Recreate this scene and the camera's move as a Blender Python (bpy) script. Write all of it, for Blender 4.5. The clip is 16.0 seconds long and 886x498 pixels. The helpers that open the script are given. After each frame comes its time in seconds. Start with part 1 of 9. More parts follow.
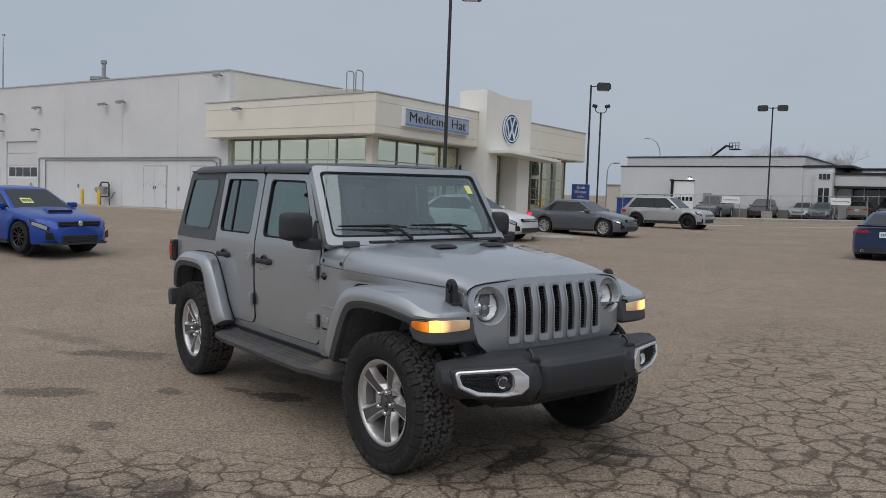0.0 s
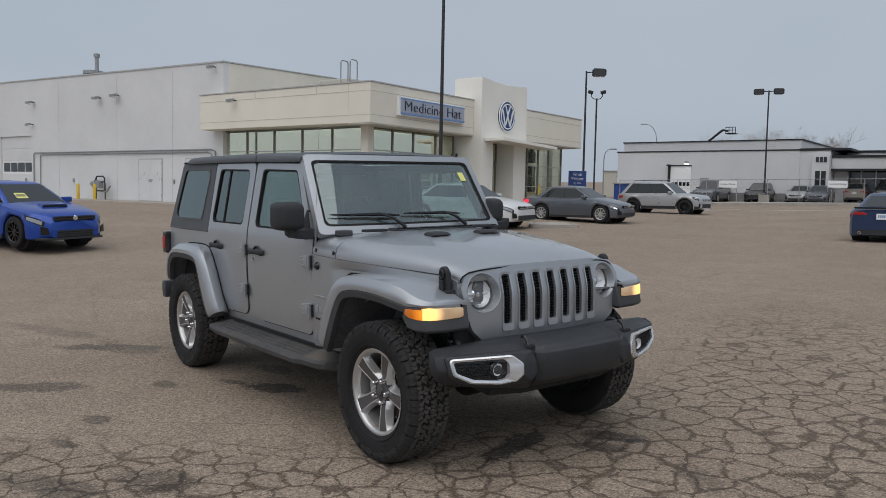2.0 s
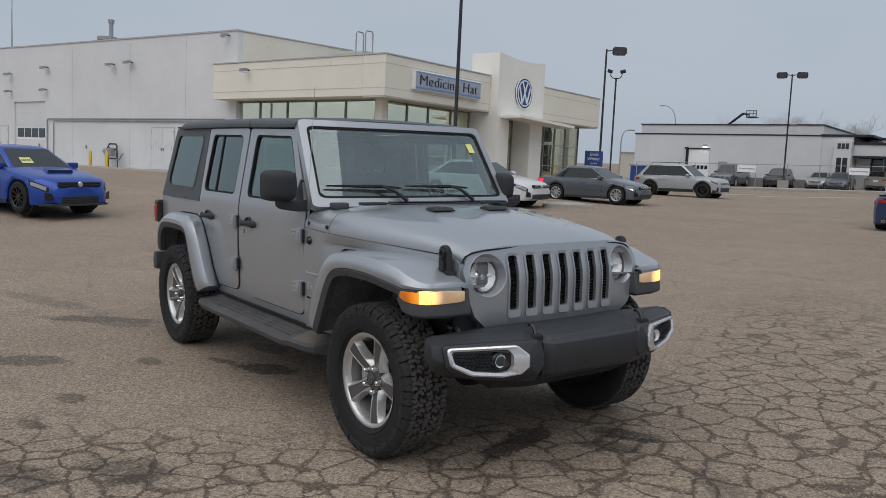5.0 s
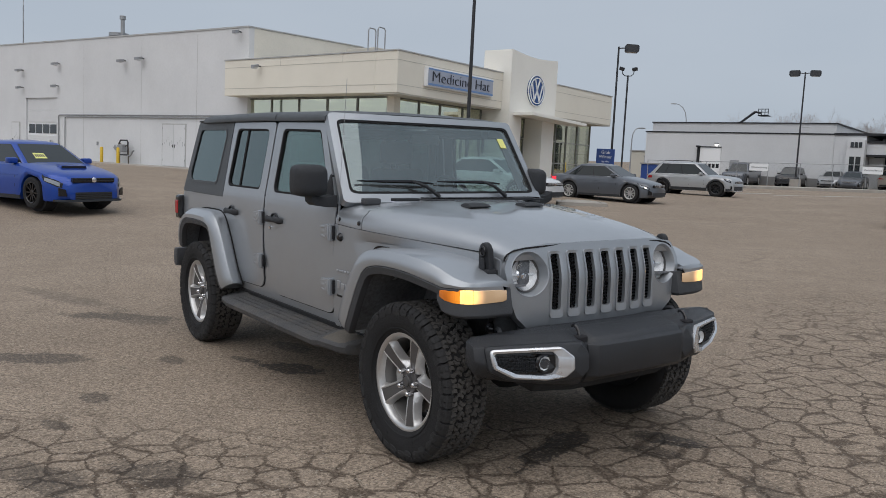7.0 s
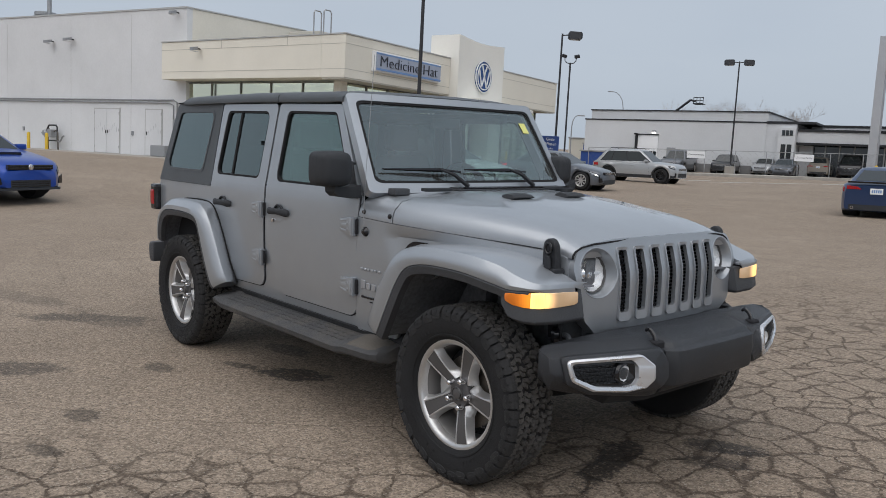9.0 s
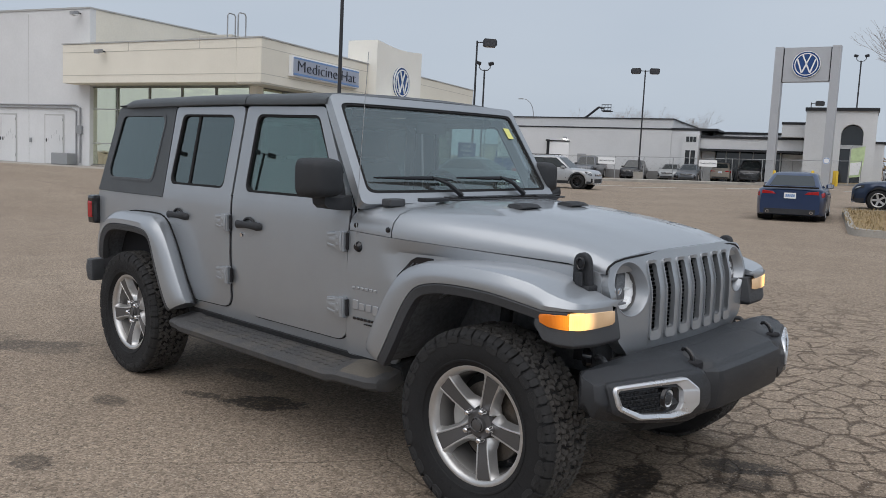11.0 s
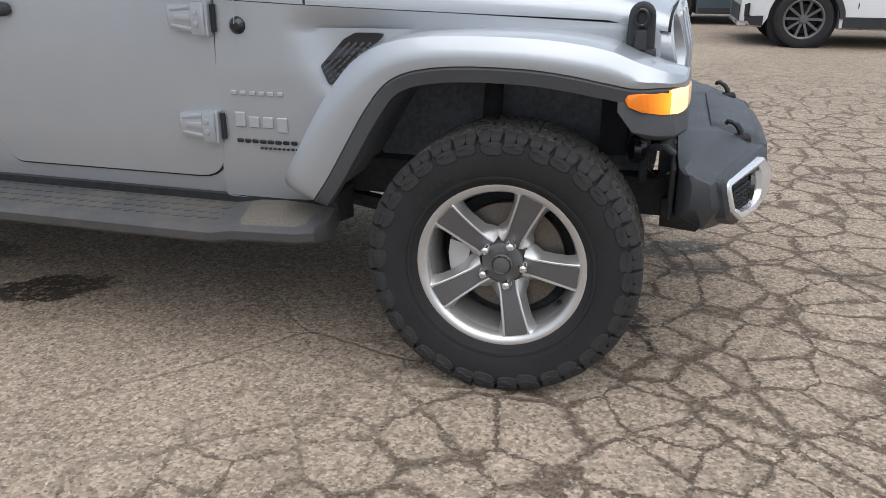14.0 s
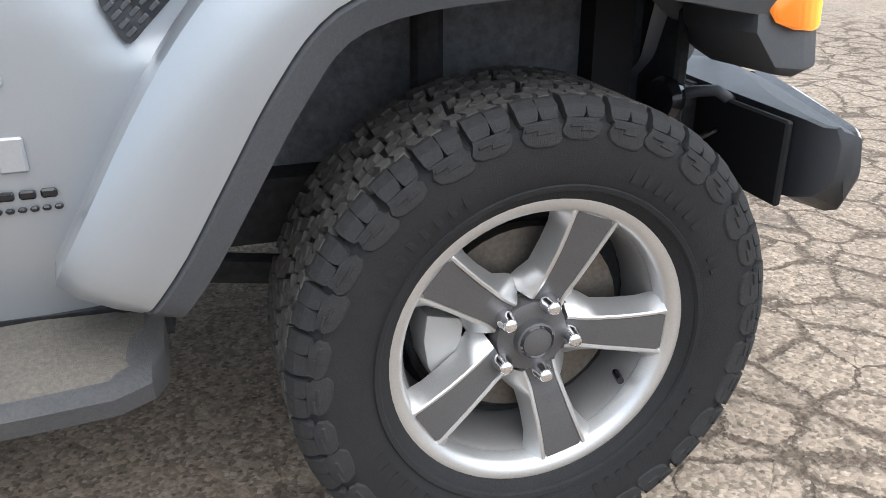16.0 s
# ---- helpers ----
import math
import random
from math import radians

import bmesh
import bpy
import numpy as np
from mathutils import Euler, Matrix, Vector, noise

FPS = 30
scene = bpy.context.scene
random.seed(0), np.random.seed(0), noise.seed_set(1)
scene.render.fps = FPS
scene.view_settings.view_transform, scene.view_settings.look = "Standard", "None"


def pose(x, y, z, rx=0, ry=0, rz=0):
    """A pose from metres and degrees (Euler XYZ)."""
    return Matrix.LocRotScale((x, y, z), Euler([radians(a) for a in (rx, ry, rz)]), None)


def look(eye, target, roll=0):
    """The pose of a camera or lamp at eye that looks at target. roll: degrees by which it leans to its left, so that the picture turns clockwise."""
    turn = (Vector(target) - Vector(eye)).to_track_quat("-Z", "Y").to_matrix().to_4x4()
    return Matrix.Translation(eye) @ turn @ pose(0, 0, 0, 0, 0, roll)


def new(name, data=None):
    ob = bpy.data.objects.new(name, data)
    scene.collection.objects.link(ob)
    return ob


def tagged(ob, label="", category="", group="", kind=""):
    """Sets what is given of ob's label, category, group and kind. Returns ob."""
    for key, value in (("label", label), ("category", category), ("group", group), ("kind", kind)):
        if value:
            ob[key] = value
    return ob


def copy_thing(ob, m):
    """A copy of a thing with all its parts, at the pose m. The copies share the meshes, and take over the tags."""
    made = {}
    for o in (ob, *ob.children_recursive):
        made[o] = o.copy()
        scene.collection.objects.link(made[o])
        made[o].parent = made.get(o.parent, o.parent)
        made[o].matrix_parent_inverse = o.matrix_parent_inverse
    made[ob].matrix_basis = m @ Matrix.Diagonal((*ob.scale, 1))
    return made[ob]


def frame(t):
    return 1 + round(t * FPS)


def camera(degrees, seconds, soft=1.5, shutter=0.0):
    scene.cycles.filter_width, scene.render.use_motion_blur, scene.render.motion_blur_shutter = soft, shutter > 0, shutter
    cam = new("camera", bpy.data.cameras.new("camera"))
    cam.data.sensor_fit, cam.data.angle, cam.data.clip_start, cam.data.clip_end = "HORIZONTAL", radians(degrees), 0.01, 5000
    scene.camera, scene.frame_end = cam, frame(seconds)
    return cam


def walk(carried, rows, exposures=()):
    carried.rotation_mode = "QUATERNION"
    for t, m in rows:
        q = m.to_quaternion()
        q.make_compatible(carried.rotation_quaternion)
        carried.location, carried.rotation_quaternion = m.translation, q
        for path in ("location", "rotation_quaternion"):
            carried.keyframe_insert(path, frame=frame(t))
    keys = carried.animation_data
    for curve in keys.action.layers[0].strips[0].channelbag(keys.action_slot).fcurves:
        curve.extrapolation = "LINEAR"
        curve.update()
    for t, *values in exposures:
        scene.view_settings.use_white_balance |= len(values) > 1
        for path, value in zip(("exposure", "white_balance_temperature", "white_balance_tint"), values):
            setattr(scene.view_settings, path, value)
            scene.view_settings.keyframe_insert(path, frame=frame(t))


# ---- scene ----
cam = camera(57.5, 16.0, soft=0.5)
PATH = [
    (0, (3.781, -3.317, 1.586), (2.191, -2.112, 1.447), 0.8),
    (0.5, (3.775, -3.315, 1.587), (2.185, -2.109, 1.455), 1.0),
    (1, (3.78, -3.309, 1.581), (2.191, -2.101, 1.448), 1.0),
    (1.5, (3.783, -3.288, 1.582), (2.194, -2.081, 1.444), 0.7),
    (2, (3.768, -3.269, 1.573), (2.182, -2.061, 1.407), -0.1),
    (2.5, (3.722, -3.253, 1.561), (2.136, -2.053, 1.349), -0.4),
    (3, (3.633, -3.206, 1.539), (2.048, -2.009, 1.306), -0.3),
    (3.5, (3.503, -3.126, 1.543), (1.915, -1.929, 1.333), 0.3),
    (4, (3.476, -3.072, 1.546), (1.888, -1.874, 1.329), 0.8),
    (6.5, (3.447, -2.88, 1.517), (1.832, -1.722, 1.292), 1.9),
    (7, (3.267, -3.01, 1.514), (1.656, -1.847, 1.286), 1.6),
    (7.5, (3.071, -3.065, 1.471), (1.507, -1.848, 1.201), 1.6),
    (8, (2.866, -3.035, 1.482), (1.322, -1.795, 1.2), 1.3),
    (8.5, (2.738, -3.085, 1.49), (1.21, -1.823, 1.218), 1.4),
    (8.7, (2.683, -3.132, 1.493), (1.162, -1.861, 1.229), 1.6),
    (10.8, (2.082, -3.238, 1.474), (0.694, -1.817, 1.243), 1.5),
    (11, (2.042, -3.255, 1.478), (0.681, -1.808, 1.245), 1.6),
    (11.5, (1.847, -3.337, 1.476), (0.59, -1.803, 1.224), 0.7),
    (12, (1.617, -3.444, 1.474), (0.413, -1.884, 1.134), -2.0),
    (12.5, (1.36, -3.428, 1.445), (0.211, -1.832, 1.084), -1.9),
    (13, (1.034, -3.333, 1.411), (0.081, -1.636, 0.95), -1.2),
    (13.5, (0.671, -3.236, 1.371), (0.014, -1.441, 0.783), -0.65),
    (14, (0.399, -2.976, 1.267), (-0.094, -1.173, 0.555), 0.2),
    (14.5, (0.140, -2.680, 1.238), (-0.212, -0.900, 0.397), -1.6),
    (15, (-0.100, -2.367, 1.145), (-0.103, -0.533, 0.345), -1.5),
    (15.5, (-0.217, -2.040, 1.101), (-0.067, -0.207, 0.315), -2.2),
    (16, (-0.456, -1.869, 1.045), (0.052, -0.112, 0.237), -0.4),
]
walk(cam, [(t, look(eye, target, roll)) for t, eye, target, roll in PATH],
     [(0, 0.12, 6420, 13), (4, 0.18, 6420, 13), (7, 0.23, 6420, 13), (8, 0.30, 6420, 13), (11, 0.38, 6420, 13), (12.5, 0.57, 6420, 13), (13.5, 0.9, 6400, 13),
      (14.5, 1.21, 6260, 12), (15.3, 1.46, 6200, 11), (16, 1.68, 6200, 11)])

# ---------- sky and sun: overcast ----------
world = bpy.data.worlds.new("overcast_sky")
scene.world = world
world.use_nodes = True
wn, wl = world.node_tree.nodes, world.node_tree.links
wn.clear()
w_out = wn.new("ShaderNodeOutputWorld")
w_bg = wn.new("ShaderNodeBackground")
w_sky = wn.new("ShaderNodeTexSky")
w_sky.sky_type = "NISHITA"
w_sky.sun_disc = False
w_sky.sun_elevation, w_sky.sun_rotation = radians(42), radians(200)
w_sky.air_density, w_sky.dust_density = 1.0, 3.0
w_coord = wn.new("ShaderNodeTexCoord")
w_map = wn.new("ShaderNodeMapping")
w_map.inputs["Scale"].default_value = (1.0, 1.0, 3.2)
w_noise = wn.new("ShaderNodeTexNoise")
w_noise.inputs["Scale"].default_value = 1.7
w_noise.inputs["Detail"].default_value = 5
w_noise.inputs["Roughness"].default_value = 0.45
w_ramp = wn.new("ShaderNodeValToRGB")
w_ramp.color_ramp.elements[0].position, w_ramp.color_ramp.elements[0].color = 0.3, (3.52, 4.1, 4.68, 1)
w_ramp.color_ramp.elements[1].position, w_ramp.color_ramp.elements[1].color = 0.72, (4.1, 4.63, 5.12, 1)
w_mix = wn.new("ShaderNodeMixRGB")
w_mix.inputs["Fac"].default_value = 0.93
w_bg.inputs["Strength"].default_value = 0.1
wl.new(w_coord.outputs["Generated"], w_map.inputs["Vector"])
wl.new(w_map.outputs["Vector"], w_noise.inputs["Vector"])
wl.new(w_noise.outputs["Fac"], w_ramp.inputs["Fac"])
wl.new(w_sky.outputs["Color"], w_mix.inputs["Color1"])
wl.new(w_ramp.outputs["Color"], w_mix.inputs["Color2"])
wl.new(w_mix.outputs["Color"], w_bg.inputs["Color"])
wl.new(w_bg.outputs["Background"], w_out.inputs["Surface"])

sun_data = bpy.data.lights.new("sun", "SUN")
sun_data.energy, sun_data.angle, sun_data.color = 1.6, radians(85), (1.0, 0.96, 0.9)
sun_lamp = new("sun", sun_data)
sun_lamp.matrix_world = look((0, 0, 40), (-13, 15, 0))

# ---------- materials ----------
def mat(name, color, rough=0.5, metal=0.0, spec=0.5, grain=0.0, grain_scale=60.0, stain=0.0, stain_scale=1.2,
        bump=0.0, bump_scale=200.0, coat=0.0, stain_color=None, vary=0.0):
    """A surface: base colour with fine grain, broad stains, per-object variation and fine relief, at object-space size."""
    m = bpy.data.materials.new(name)
    m.use_nodes = True
    nt = m.node_tree
    n, l = nt.nodes, nt.links
    b = n["Principled BSDF"]
    b.inputs["Roughness"].default_value = rough
    b.inputs["Metallic"].default_value = metal
    b.inputs["Specular IOR Level"].default_value = spec
    b.inputs["Coat Weight"].default_value = coat
    b.inputs["Coat Roughness"].default_value = 0.06
    m.diffuse_color = (*color, 1)
    rgb = n.new("ShaderNodeRGB")
    rgb.outputs[0].default_value = (*color, 1)
    out = rgb.outputs[0]
    co = n.new("ShaderNodeTexCoord")
    def noise_tex(scale, detail=4, rg=0.6):
        t = n.new("ShaderNodeTexNoise")
        t.inputs["Scale"].default_value, t.inputs["Detail"].default_value, t.inputs["Roughness"].default_value = scale, detail, rg
        l.new(co.outputs["Object"], t.inputs["Vector"])
        return t.outputs["Fac"]
    def scaled(fac, amount, color_in):
        mr = n.new("ShaderNodeMapRange")
        mr.inputs["From Min"].default_value, mr.inputs["From Max"].default_value = 0.25, 0.75
        mr.inputs["To Min"].default_value, mr.inputs["To Max"].default_value = 1 - amount, 1 + amount
        l.new(fac, mr.inputs["Value"])
        mx = n.new("ShaderNodeMixRGB")
        mx.blend_type = "MULTIPLY"
        mx.inputs["Fac"].default_value = 1
        l.new(color_in, mx.inputs["Color1"])
        l.new(mr.outputs["Result"], mx.inputs["Color2"])
        return mx.outputs["Color"]
    if grain:
        out = scaled(noise_tex(grain_scale, 3), grain, out)
    if stain:
        fac = noise_tex(stain_scale, 6, 0.65)
        if stain_color:
            ramp = n.new("ShaderNodeMapRange")
            ramp.inputs["From Min"].default_value, ramp.inputs["From Max"].default_value = 0.5, 0.75
            ramp.inputs["To Max"].default_value = stain
            l.new(fac, ramp.inputs["Value"])
            mx = n.new("ShaderNodeMixRGB")
            mx.inputs["Color2"].default_value = (*stain_color, 1)
            l.new(ramp.outputs["Result"], mx.inputs["Fac"])
            l.new(out, mx.inputs["Color1"])
            out = mx.outputs["Color"]
        else:
            out = scaled(fac, stain, out)
    if vary:
        info = n.new("ShaderNodeObjectInfo")
        out = scaled(info.outputs["Random"], vary, out)
    l.new(out, b.inputs["Base Color"])
    if grain or stain:
        mr = n.new("ShaderNodeMapRange")
        mr.inputs["To Min"].default_value, mr.inputs["To Max"].default_value = max(0.02, rough - 0.06), min(1, rough + 0.08)
        l.new(noise_tex(7.0, 4), mr.inputs["Value"])
        l.new(mr.outputs["Result"], b.inputs["Roughness"])
    if bump:
        bp = n.new("ShaderNodeBump")
        bp.inputs["Strength"].default_value = bump
        bp.inputs["Distance"].default_value = 0.01
        l.new(noise_tex(bump_scale, 3), bp.inputs["Height"])
        l.new(bp.outputs["Normal"], b.inputs["Normal"])
    return m


def emissive(name, color, strength):
    m = mat(name, color, 0.2)
    b = m.node_tree.nodes["Principled BSDF"]
    b.inputs["Emission Color"].default_value = (*color, 1)
    b.inputs["Emission Strength"].default_value = strength
    return m


def glass(name, tint, rough=0.01, facing=0.06, haze=0.0, sheen=(0.8, 0.8, 0.8)):
    """A thin pane: see-through by its tint, glossier at a glance, with a thin film of dust."""
    m = bpy.data.materials.new(name)
    m.use_nodes = True
    n, l = m.node_tree.nodes, m.node_tree.links
    n.clear()
    o = n.new("ShaderNodeOutputMaterial")
    mix = n.new("ShaderNodeMixShader")
    tr = n.new("ShaderNodeBsdfTransparent")
    gl = n.new("ShaderNodeBsdfGlossy")
    lw = n.new("ShaderNodeLayerWeight")
    lw.inputs["Blend"].default_value = 0.5
    pw = n.new("ShaderNodeMath")
    pw.operation = "POWER"
    pw.inputs[1].default_value = 4.0
    mr = n.new("ShaderNodeMapRange")
    mr.inputs["To Min"].default_value, mr.inputs["To Max"].default_value = facing, 1.0
    tr.inputs["Color"].default_value = (*tint, 1)
    gl.inputs["Roughness"].default_value = rough
    gl.inputs["Color"].default_value = (*sheen, 1)
    l.new(lw.outputs["Facing"], pw.inputs[0])
    l.new(pw.outputs[0], mr.inputs["Value"])
    l.new(mr.outputs["Result"], mix.inputs["Fac"])
    through_out = tr.outputs["BSDF"]
    if haze:
        df = n.new("ShaderNodeBsdfDiffuse")
        df.inputs["Color"].default_value = (0.62, 0.64, 0.64, 1)
        dm = n.new("ShaderNodeMixShader")
        nz = n.new("ShaderNodeTexNoise")
        nz.inputs["Scale"].default_value, nz.inputs["Detail"].default_value = 3.0, 5
        co = n.new("ShaderNodeTexCoord")
        hz = n.new("ShaderNodeMapRange")
        hz.inputs["From Min"].default_value, hz.inputs["From Max"].default_value = 0.3, 0.7
        hz.inputs["To Min"].default_value, hz.inputs["To Max"].default_value = haze * 0.75, haze * 1.25
        l.new(co.outputs["Object"], nz.inputs["Vector"])
        l.new(nz.outputs["Fac"], hz.inputs["Value"])
        l.new(hz.outputs["Result"], dm.inputs["Fac"])
        l.new(through_out, dm.inputs[1])
        l.new(df.outputs["BSDF"], dm.inputs[2])
        through_out = dm.outputs["Shader"]
    l.new(through_out, mix.inputs[1])
    l.new(gl.outputs["BSDF"], mix.inputs[2])
    l.new(mix.outputs["Shader"], o.inputs["Surface"])
    m.diffuse_color = (*tint, 1)
    return m


def paint(name, color, rough=0.32, metal=0.55, flake=0.06, coat=0.5):
    """Metallic car paint: flaky base under a clear coat, with a thin film of road dust."""
    m = mat(name, color, rough, metal, 0.5, flake, 900, 0.05, 1.6, coat=coat)
    m.node_tree.nodes["Principled BSDF"].inputs["Coat Roughness"].default_value = 0.05
    return m


M = {}
M["silver"] = paint("silver_metallic_paint", (0.362, 0.384, 0.410), 0.44, 0.66, coat=0.85)
M["black_plastic"] = mat("textured_black_plastic", (0.026, 0.028, 0.032), 0.62, 0, 0.4, 0.25, 300, 0.2, 3, 0.35, 900)
M["grey_plastic"] = mat("dark_grey_moulded_plastic", (0.056, 0.059, 0.065), 0.58, 0, 0.45, 0.15, 250, 0.2, 2.5, 0.3, 800)
M["roof_black"] = mat("satin_black_hardtop", (0.066, 0.074, 0.081), 0.5, 0, 0.5, 0.12, 200, 0.15, 2, 0.25, 700)
M["gloss_black"] = mat("gloss_black_trim", (0.012, 0.012, 0.014), 0.15)
M["seal"] = mat("black_rubber_seal", (0.012, 0.012, 0.013), 0.75, 0, 0.3, 0.2, 200)
M["gap"] = mat("dark_panel_gap", (0.03, 0.03, 0.033), 0.9, 0, 0.1)
M["tyre"] = mat("tyre_rubber", (0.015, 0.015, 0.016), 0.78, 0, 0.35, 0.25, 180, 0.3, 6, 0.35, 500)
M["tyre_worn"] = mat("dusty_tread_rubber", (0.076, 0.072, 0.068), 0.85, 0, 0.3, 0.3, 150, 0.35, 8, 0.4, 500)
M["tyre_lug"] = mat("scuffed_shoulder_rubber", (0.021, 0.021, 0.022), 0.75, 0, 0.4, 0.3, 160, 0.5, 14, 0.4, 450, stain_color=(0.055, 0.053, 0.05))
M["alloy"] = mat("machined_alloy", (0.58, 0.575, 0.57), 0.36, 0.8, 0.5, 0.08, 400, 0.1, 5)
M["alloy_dark"] = mat("grey_painted_alloy", (0.10, 0.097, 0.098), 0.42, 0.35, 0.5, 0.12, 300, 0.1, 5)
M["barrel"] = mat("dusty_alloy_barrel", (0.17, 0.165, 0.16), 0.5, 0.4, 0.5, 0.06, 300, 0.12, 6)
M["steel"] = mat("cast_steel", (0.14, 0.125, 0.11), 0.5, 0.8, 0.5, 0.25, 120, 0.3, 12, stain_color=(0.16, 0.09, 0.05))
M["chrome"] = mat("chrome", (0.8, 0.8, 0.82), 0.12, 1.0)
M["satin_chrome"] = mat("satin_silver_trim", (0.70, 0.71, 0.73), 0.27, 0.75, 0.5, 0.05, 300)
M["badge"] = mat("silver_badge", (0.42, 0.43, 0.45), 0.38, 0.6, 0.5, 0.05, 300)


def lamp_lens(name, color, near, far, strong, weak):
    """The lens of a lit marker lamp: brightest round its bulb, fading along its fluted plastic."""
    m = mat(name, color, 0.18, 0, 0.6)
    n, l = m.node_tree.nodes, m.node_tree.links
    b = n["Principled BSDF"]
    co = n.new("ShaderNodeTexCoord")
    ab = n.new("ShaderNodeVectorMath")
    ab.operation = "ABSOLUTE"
    l.new(co.outputs["Object"], ab.inputs[0])
    dist = n.new("ShaderNodeVectorMath")
    dist.operation = "DISTANCE"
    dist.inputs[1].default_value = (0.418, 0.818, 0.886)
    l.new(ab.outputs[0], dist.inputs[0])
    glow = n.new("ShaderNodeMapRange")
    glow.interpolation_type = "SMOOTHSTEP"
    glow.inputs["From Min"].default_value, glow.inputs["From Max"].default_value = 0.02, 0.10
    glow.inputs["To Min"].default_value, glow.inputs["To Max"].default_value = strong, weak
    l.new(dist.outputs["Value"], glow.inputs["Value"])
    tint = n.new("ShaderNodeMapRange")
    tint.inputs["From Min"].default_value, tint.inputs["From Max"].default_value = 0.02, 0.09
    l.new(dist.outputs["Value"], tint.inputs["Value"])
    mix = n.new("ShaderNodeMixRGB")
    mix.inputs["Color1"].default_value, mix.inputs["Color2"].default_value = (*near, 1), (*far, 1)
    l.new(tint.outputs["Result"], mix.inputs["Fac"])
    l.new(mix.outputs["Color"], b.inputs["Emission Color"])
    l.new(glow.outputs["Result"], b.inputs["Emission Strength"])
    wave = n.new("ShaderNodeTexWave")
    wave.inputs["Scale"].default_value = 60
    wave.bands_direction = "Y"
    l.new(co.outputs["Object"], wave.inputs["Vector"])
    bp = n.new("ShaderNodeBump")
    bp.inputs["Strength"].default_value, bp.inputs["Distance"].default_value = 0.3, 0.002
    l.new(wave.outputs["Fac"], bp.inputs["Height"])
    l.new(bp.outputs["Normal"], b.inputs["Normal"])
    return m


M["amber"] = lamp_lens("amber_lens", (0.66, 0.17, 0.015), (1.0, 0.40, 0.03), (1.0, 0.28, 0.02), 0.75, 0.10)
M["amber_lit"] = lamp_lens("lit_marker_lens", (0.50, 0.38, 0.25), (1.0, 0.56, 0.09), (1.0, 0.58, 0.28), 1.7, 0.16)
M["red_lens"] = mat("red_lens", (0.35, 0.012, 0.015), 0.12, 0, 0.6)
M["lens"] = glass("clear_lens", (0.95, 0.96, 0.97), 0.02, 0.05)
M["reflector"] = mat("lamp_reflector", (0.88, 0.89, 0.90), 0.30, 0.25)
M["windshield"] = glass("windshield_glass", (0.74, 0.84, 0.84), 0.01, 0.19, 0.085, (0.72, 0.86, 0.88))
M["tint"] = glass("dark_tinted_glass", (0.22, 0.28, 0.28), 0.005, 0.16, 0.004, (0.72, 0.84, 0.84))
M["light_tint"] = glass("light_tinted_glass", (0.66, 0.77, 0.74), 0.005, 0.15, 0.004, (0.72, 0.86, 0.84))
M["interior"] = mat("black_cabin_trim", (0.02, 0.02, 0.021), 0.7, 0, 0.3, 0.2, 90, 0.15, 4, 0.2, 300)
M["seat"] = mat("dark_grey_seat_cloth", (0.035, 0.035, 0.037), 0.9, 0, 0.2, 0.3, 160, 0.2, 5, 0.4, 500)
M["underbody"] = mat("dirty_black_underbody", (0.032, 0.033, 0.035), 0.85, 0, 0.2, 0.3, 60, 0.3, 5, 0.3, 200)
# liner colour raised well above black plastic to lift the shade in the arches
M["liner"] = mat("dusty_arch_liner", (0.15, 0.156, 0.167), 0.85, 0, 0.2, 0.3, 60, 0.35, 5, 0.3, 200)
M["bumper_plastic"] = mat("moulded_bumper_plastic", (0.021, 0.023, 0.027), 0.40, 0, 0.5, 0.15, 250, 0.2, 2.5, 0.3, 800)
M["tread_plate"] = mat("ribbed_step_plastic", (0.062, 0.062, 0.064), 0.68, 0, 0.4, 0.2, 220, 0.6, 3, 0.4, 500, stain_color=(0.15, 0.13, 0.108))
M["step_dust"] = mat("sandy_step_end", (0.125, 0.112, 0.096), 0.85, 0, 0.3, 0.25, 160, 0.7, 9, 0.4, 400, stain_color=(0.085, 0.08, 0.075))
M["paper"] = mat("yellow_paper", (0.72, 0.72, 0.25), 0.8, 0, 0.2, 0.05, 40)

M["white_wall"] = mat("white_painted_block", (0.66, 0.667, 0.675), 0.85, 0, 0.2, 0.03, 12, 0.07, 0.35, 0.12, 40)
M["cream"] = mat("cream_stucco", (0.76, 0.725, 0.635), 0.88, 0, 0.2, 0.04, 18, 0.07, 0.3, 0.2, 60)
M["cream_trim"] = mat("pale_tower_cladding", (0.80, 0.785, 0.73), 0.7, 0, 0.3, 0.02, 20, 0.05, 0.4)
M["soffit"] = mat("soffit_metal", (0.5, 0.48, 0.42), 0.7, 0, 0.3, 0.04, 20)
M["store_glass"] = glass("storefront_glass", (0.85, 0.92, 0.82), 0.02, 0.72, 0.10, (0.84, 0.85, 0.70))
M["panel_fill"] = emissive("ceiling_light_panel", (1.0, 0.97, 0.85), 0.7)
M["mullion"] = mat("bronze_mullion", (0.20, 0.205, 0.185), 0.5, 0.4, 0.5, 0.1, 50)
M["mullion_light"] = mat("clear_anodised_mullion", (0.42, 0.42, 0.4), 0.45, 0.6, 0.5, 0.06, 50)
M["showroom"] = mat("showroom_plaster", (0.66, 0.69, 0.56), 0.8, 0, 0.3, 0.03, 10, 0.1, 0.6)
M["show_floor"] = mat("showroom_floor_tile", (0.35, 0.35, 0.33), 0.3, 0, 0.5, 0.05, 8)
M["roof_metal"] = mat("roof_membrane", (0.3, 0.3, 0.3), 0.8, 0, 0.2, 0.08, 6, 0.15, 0.5)
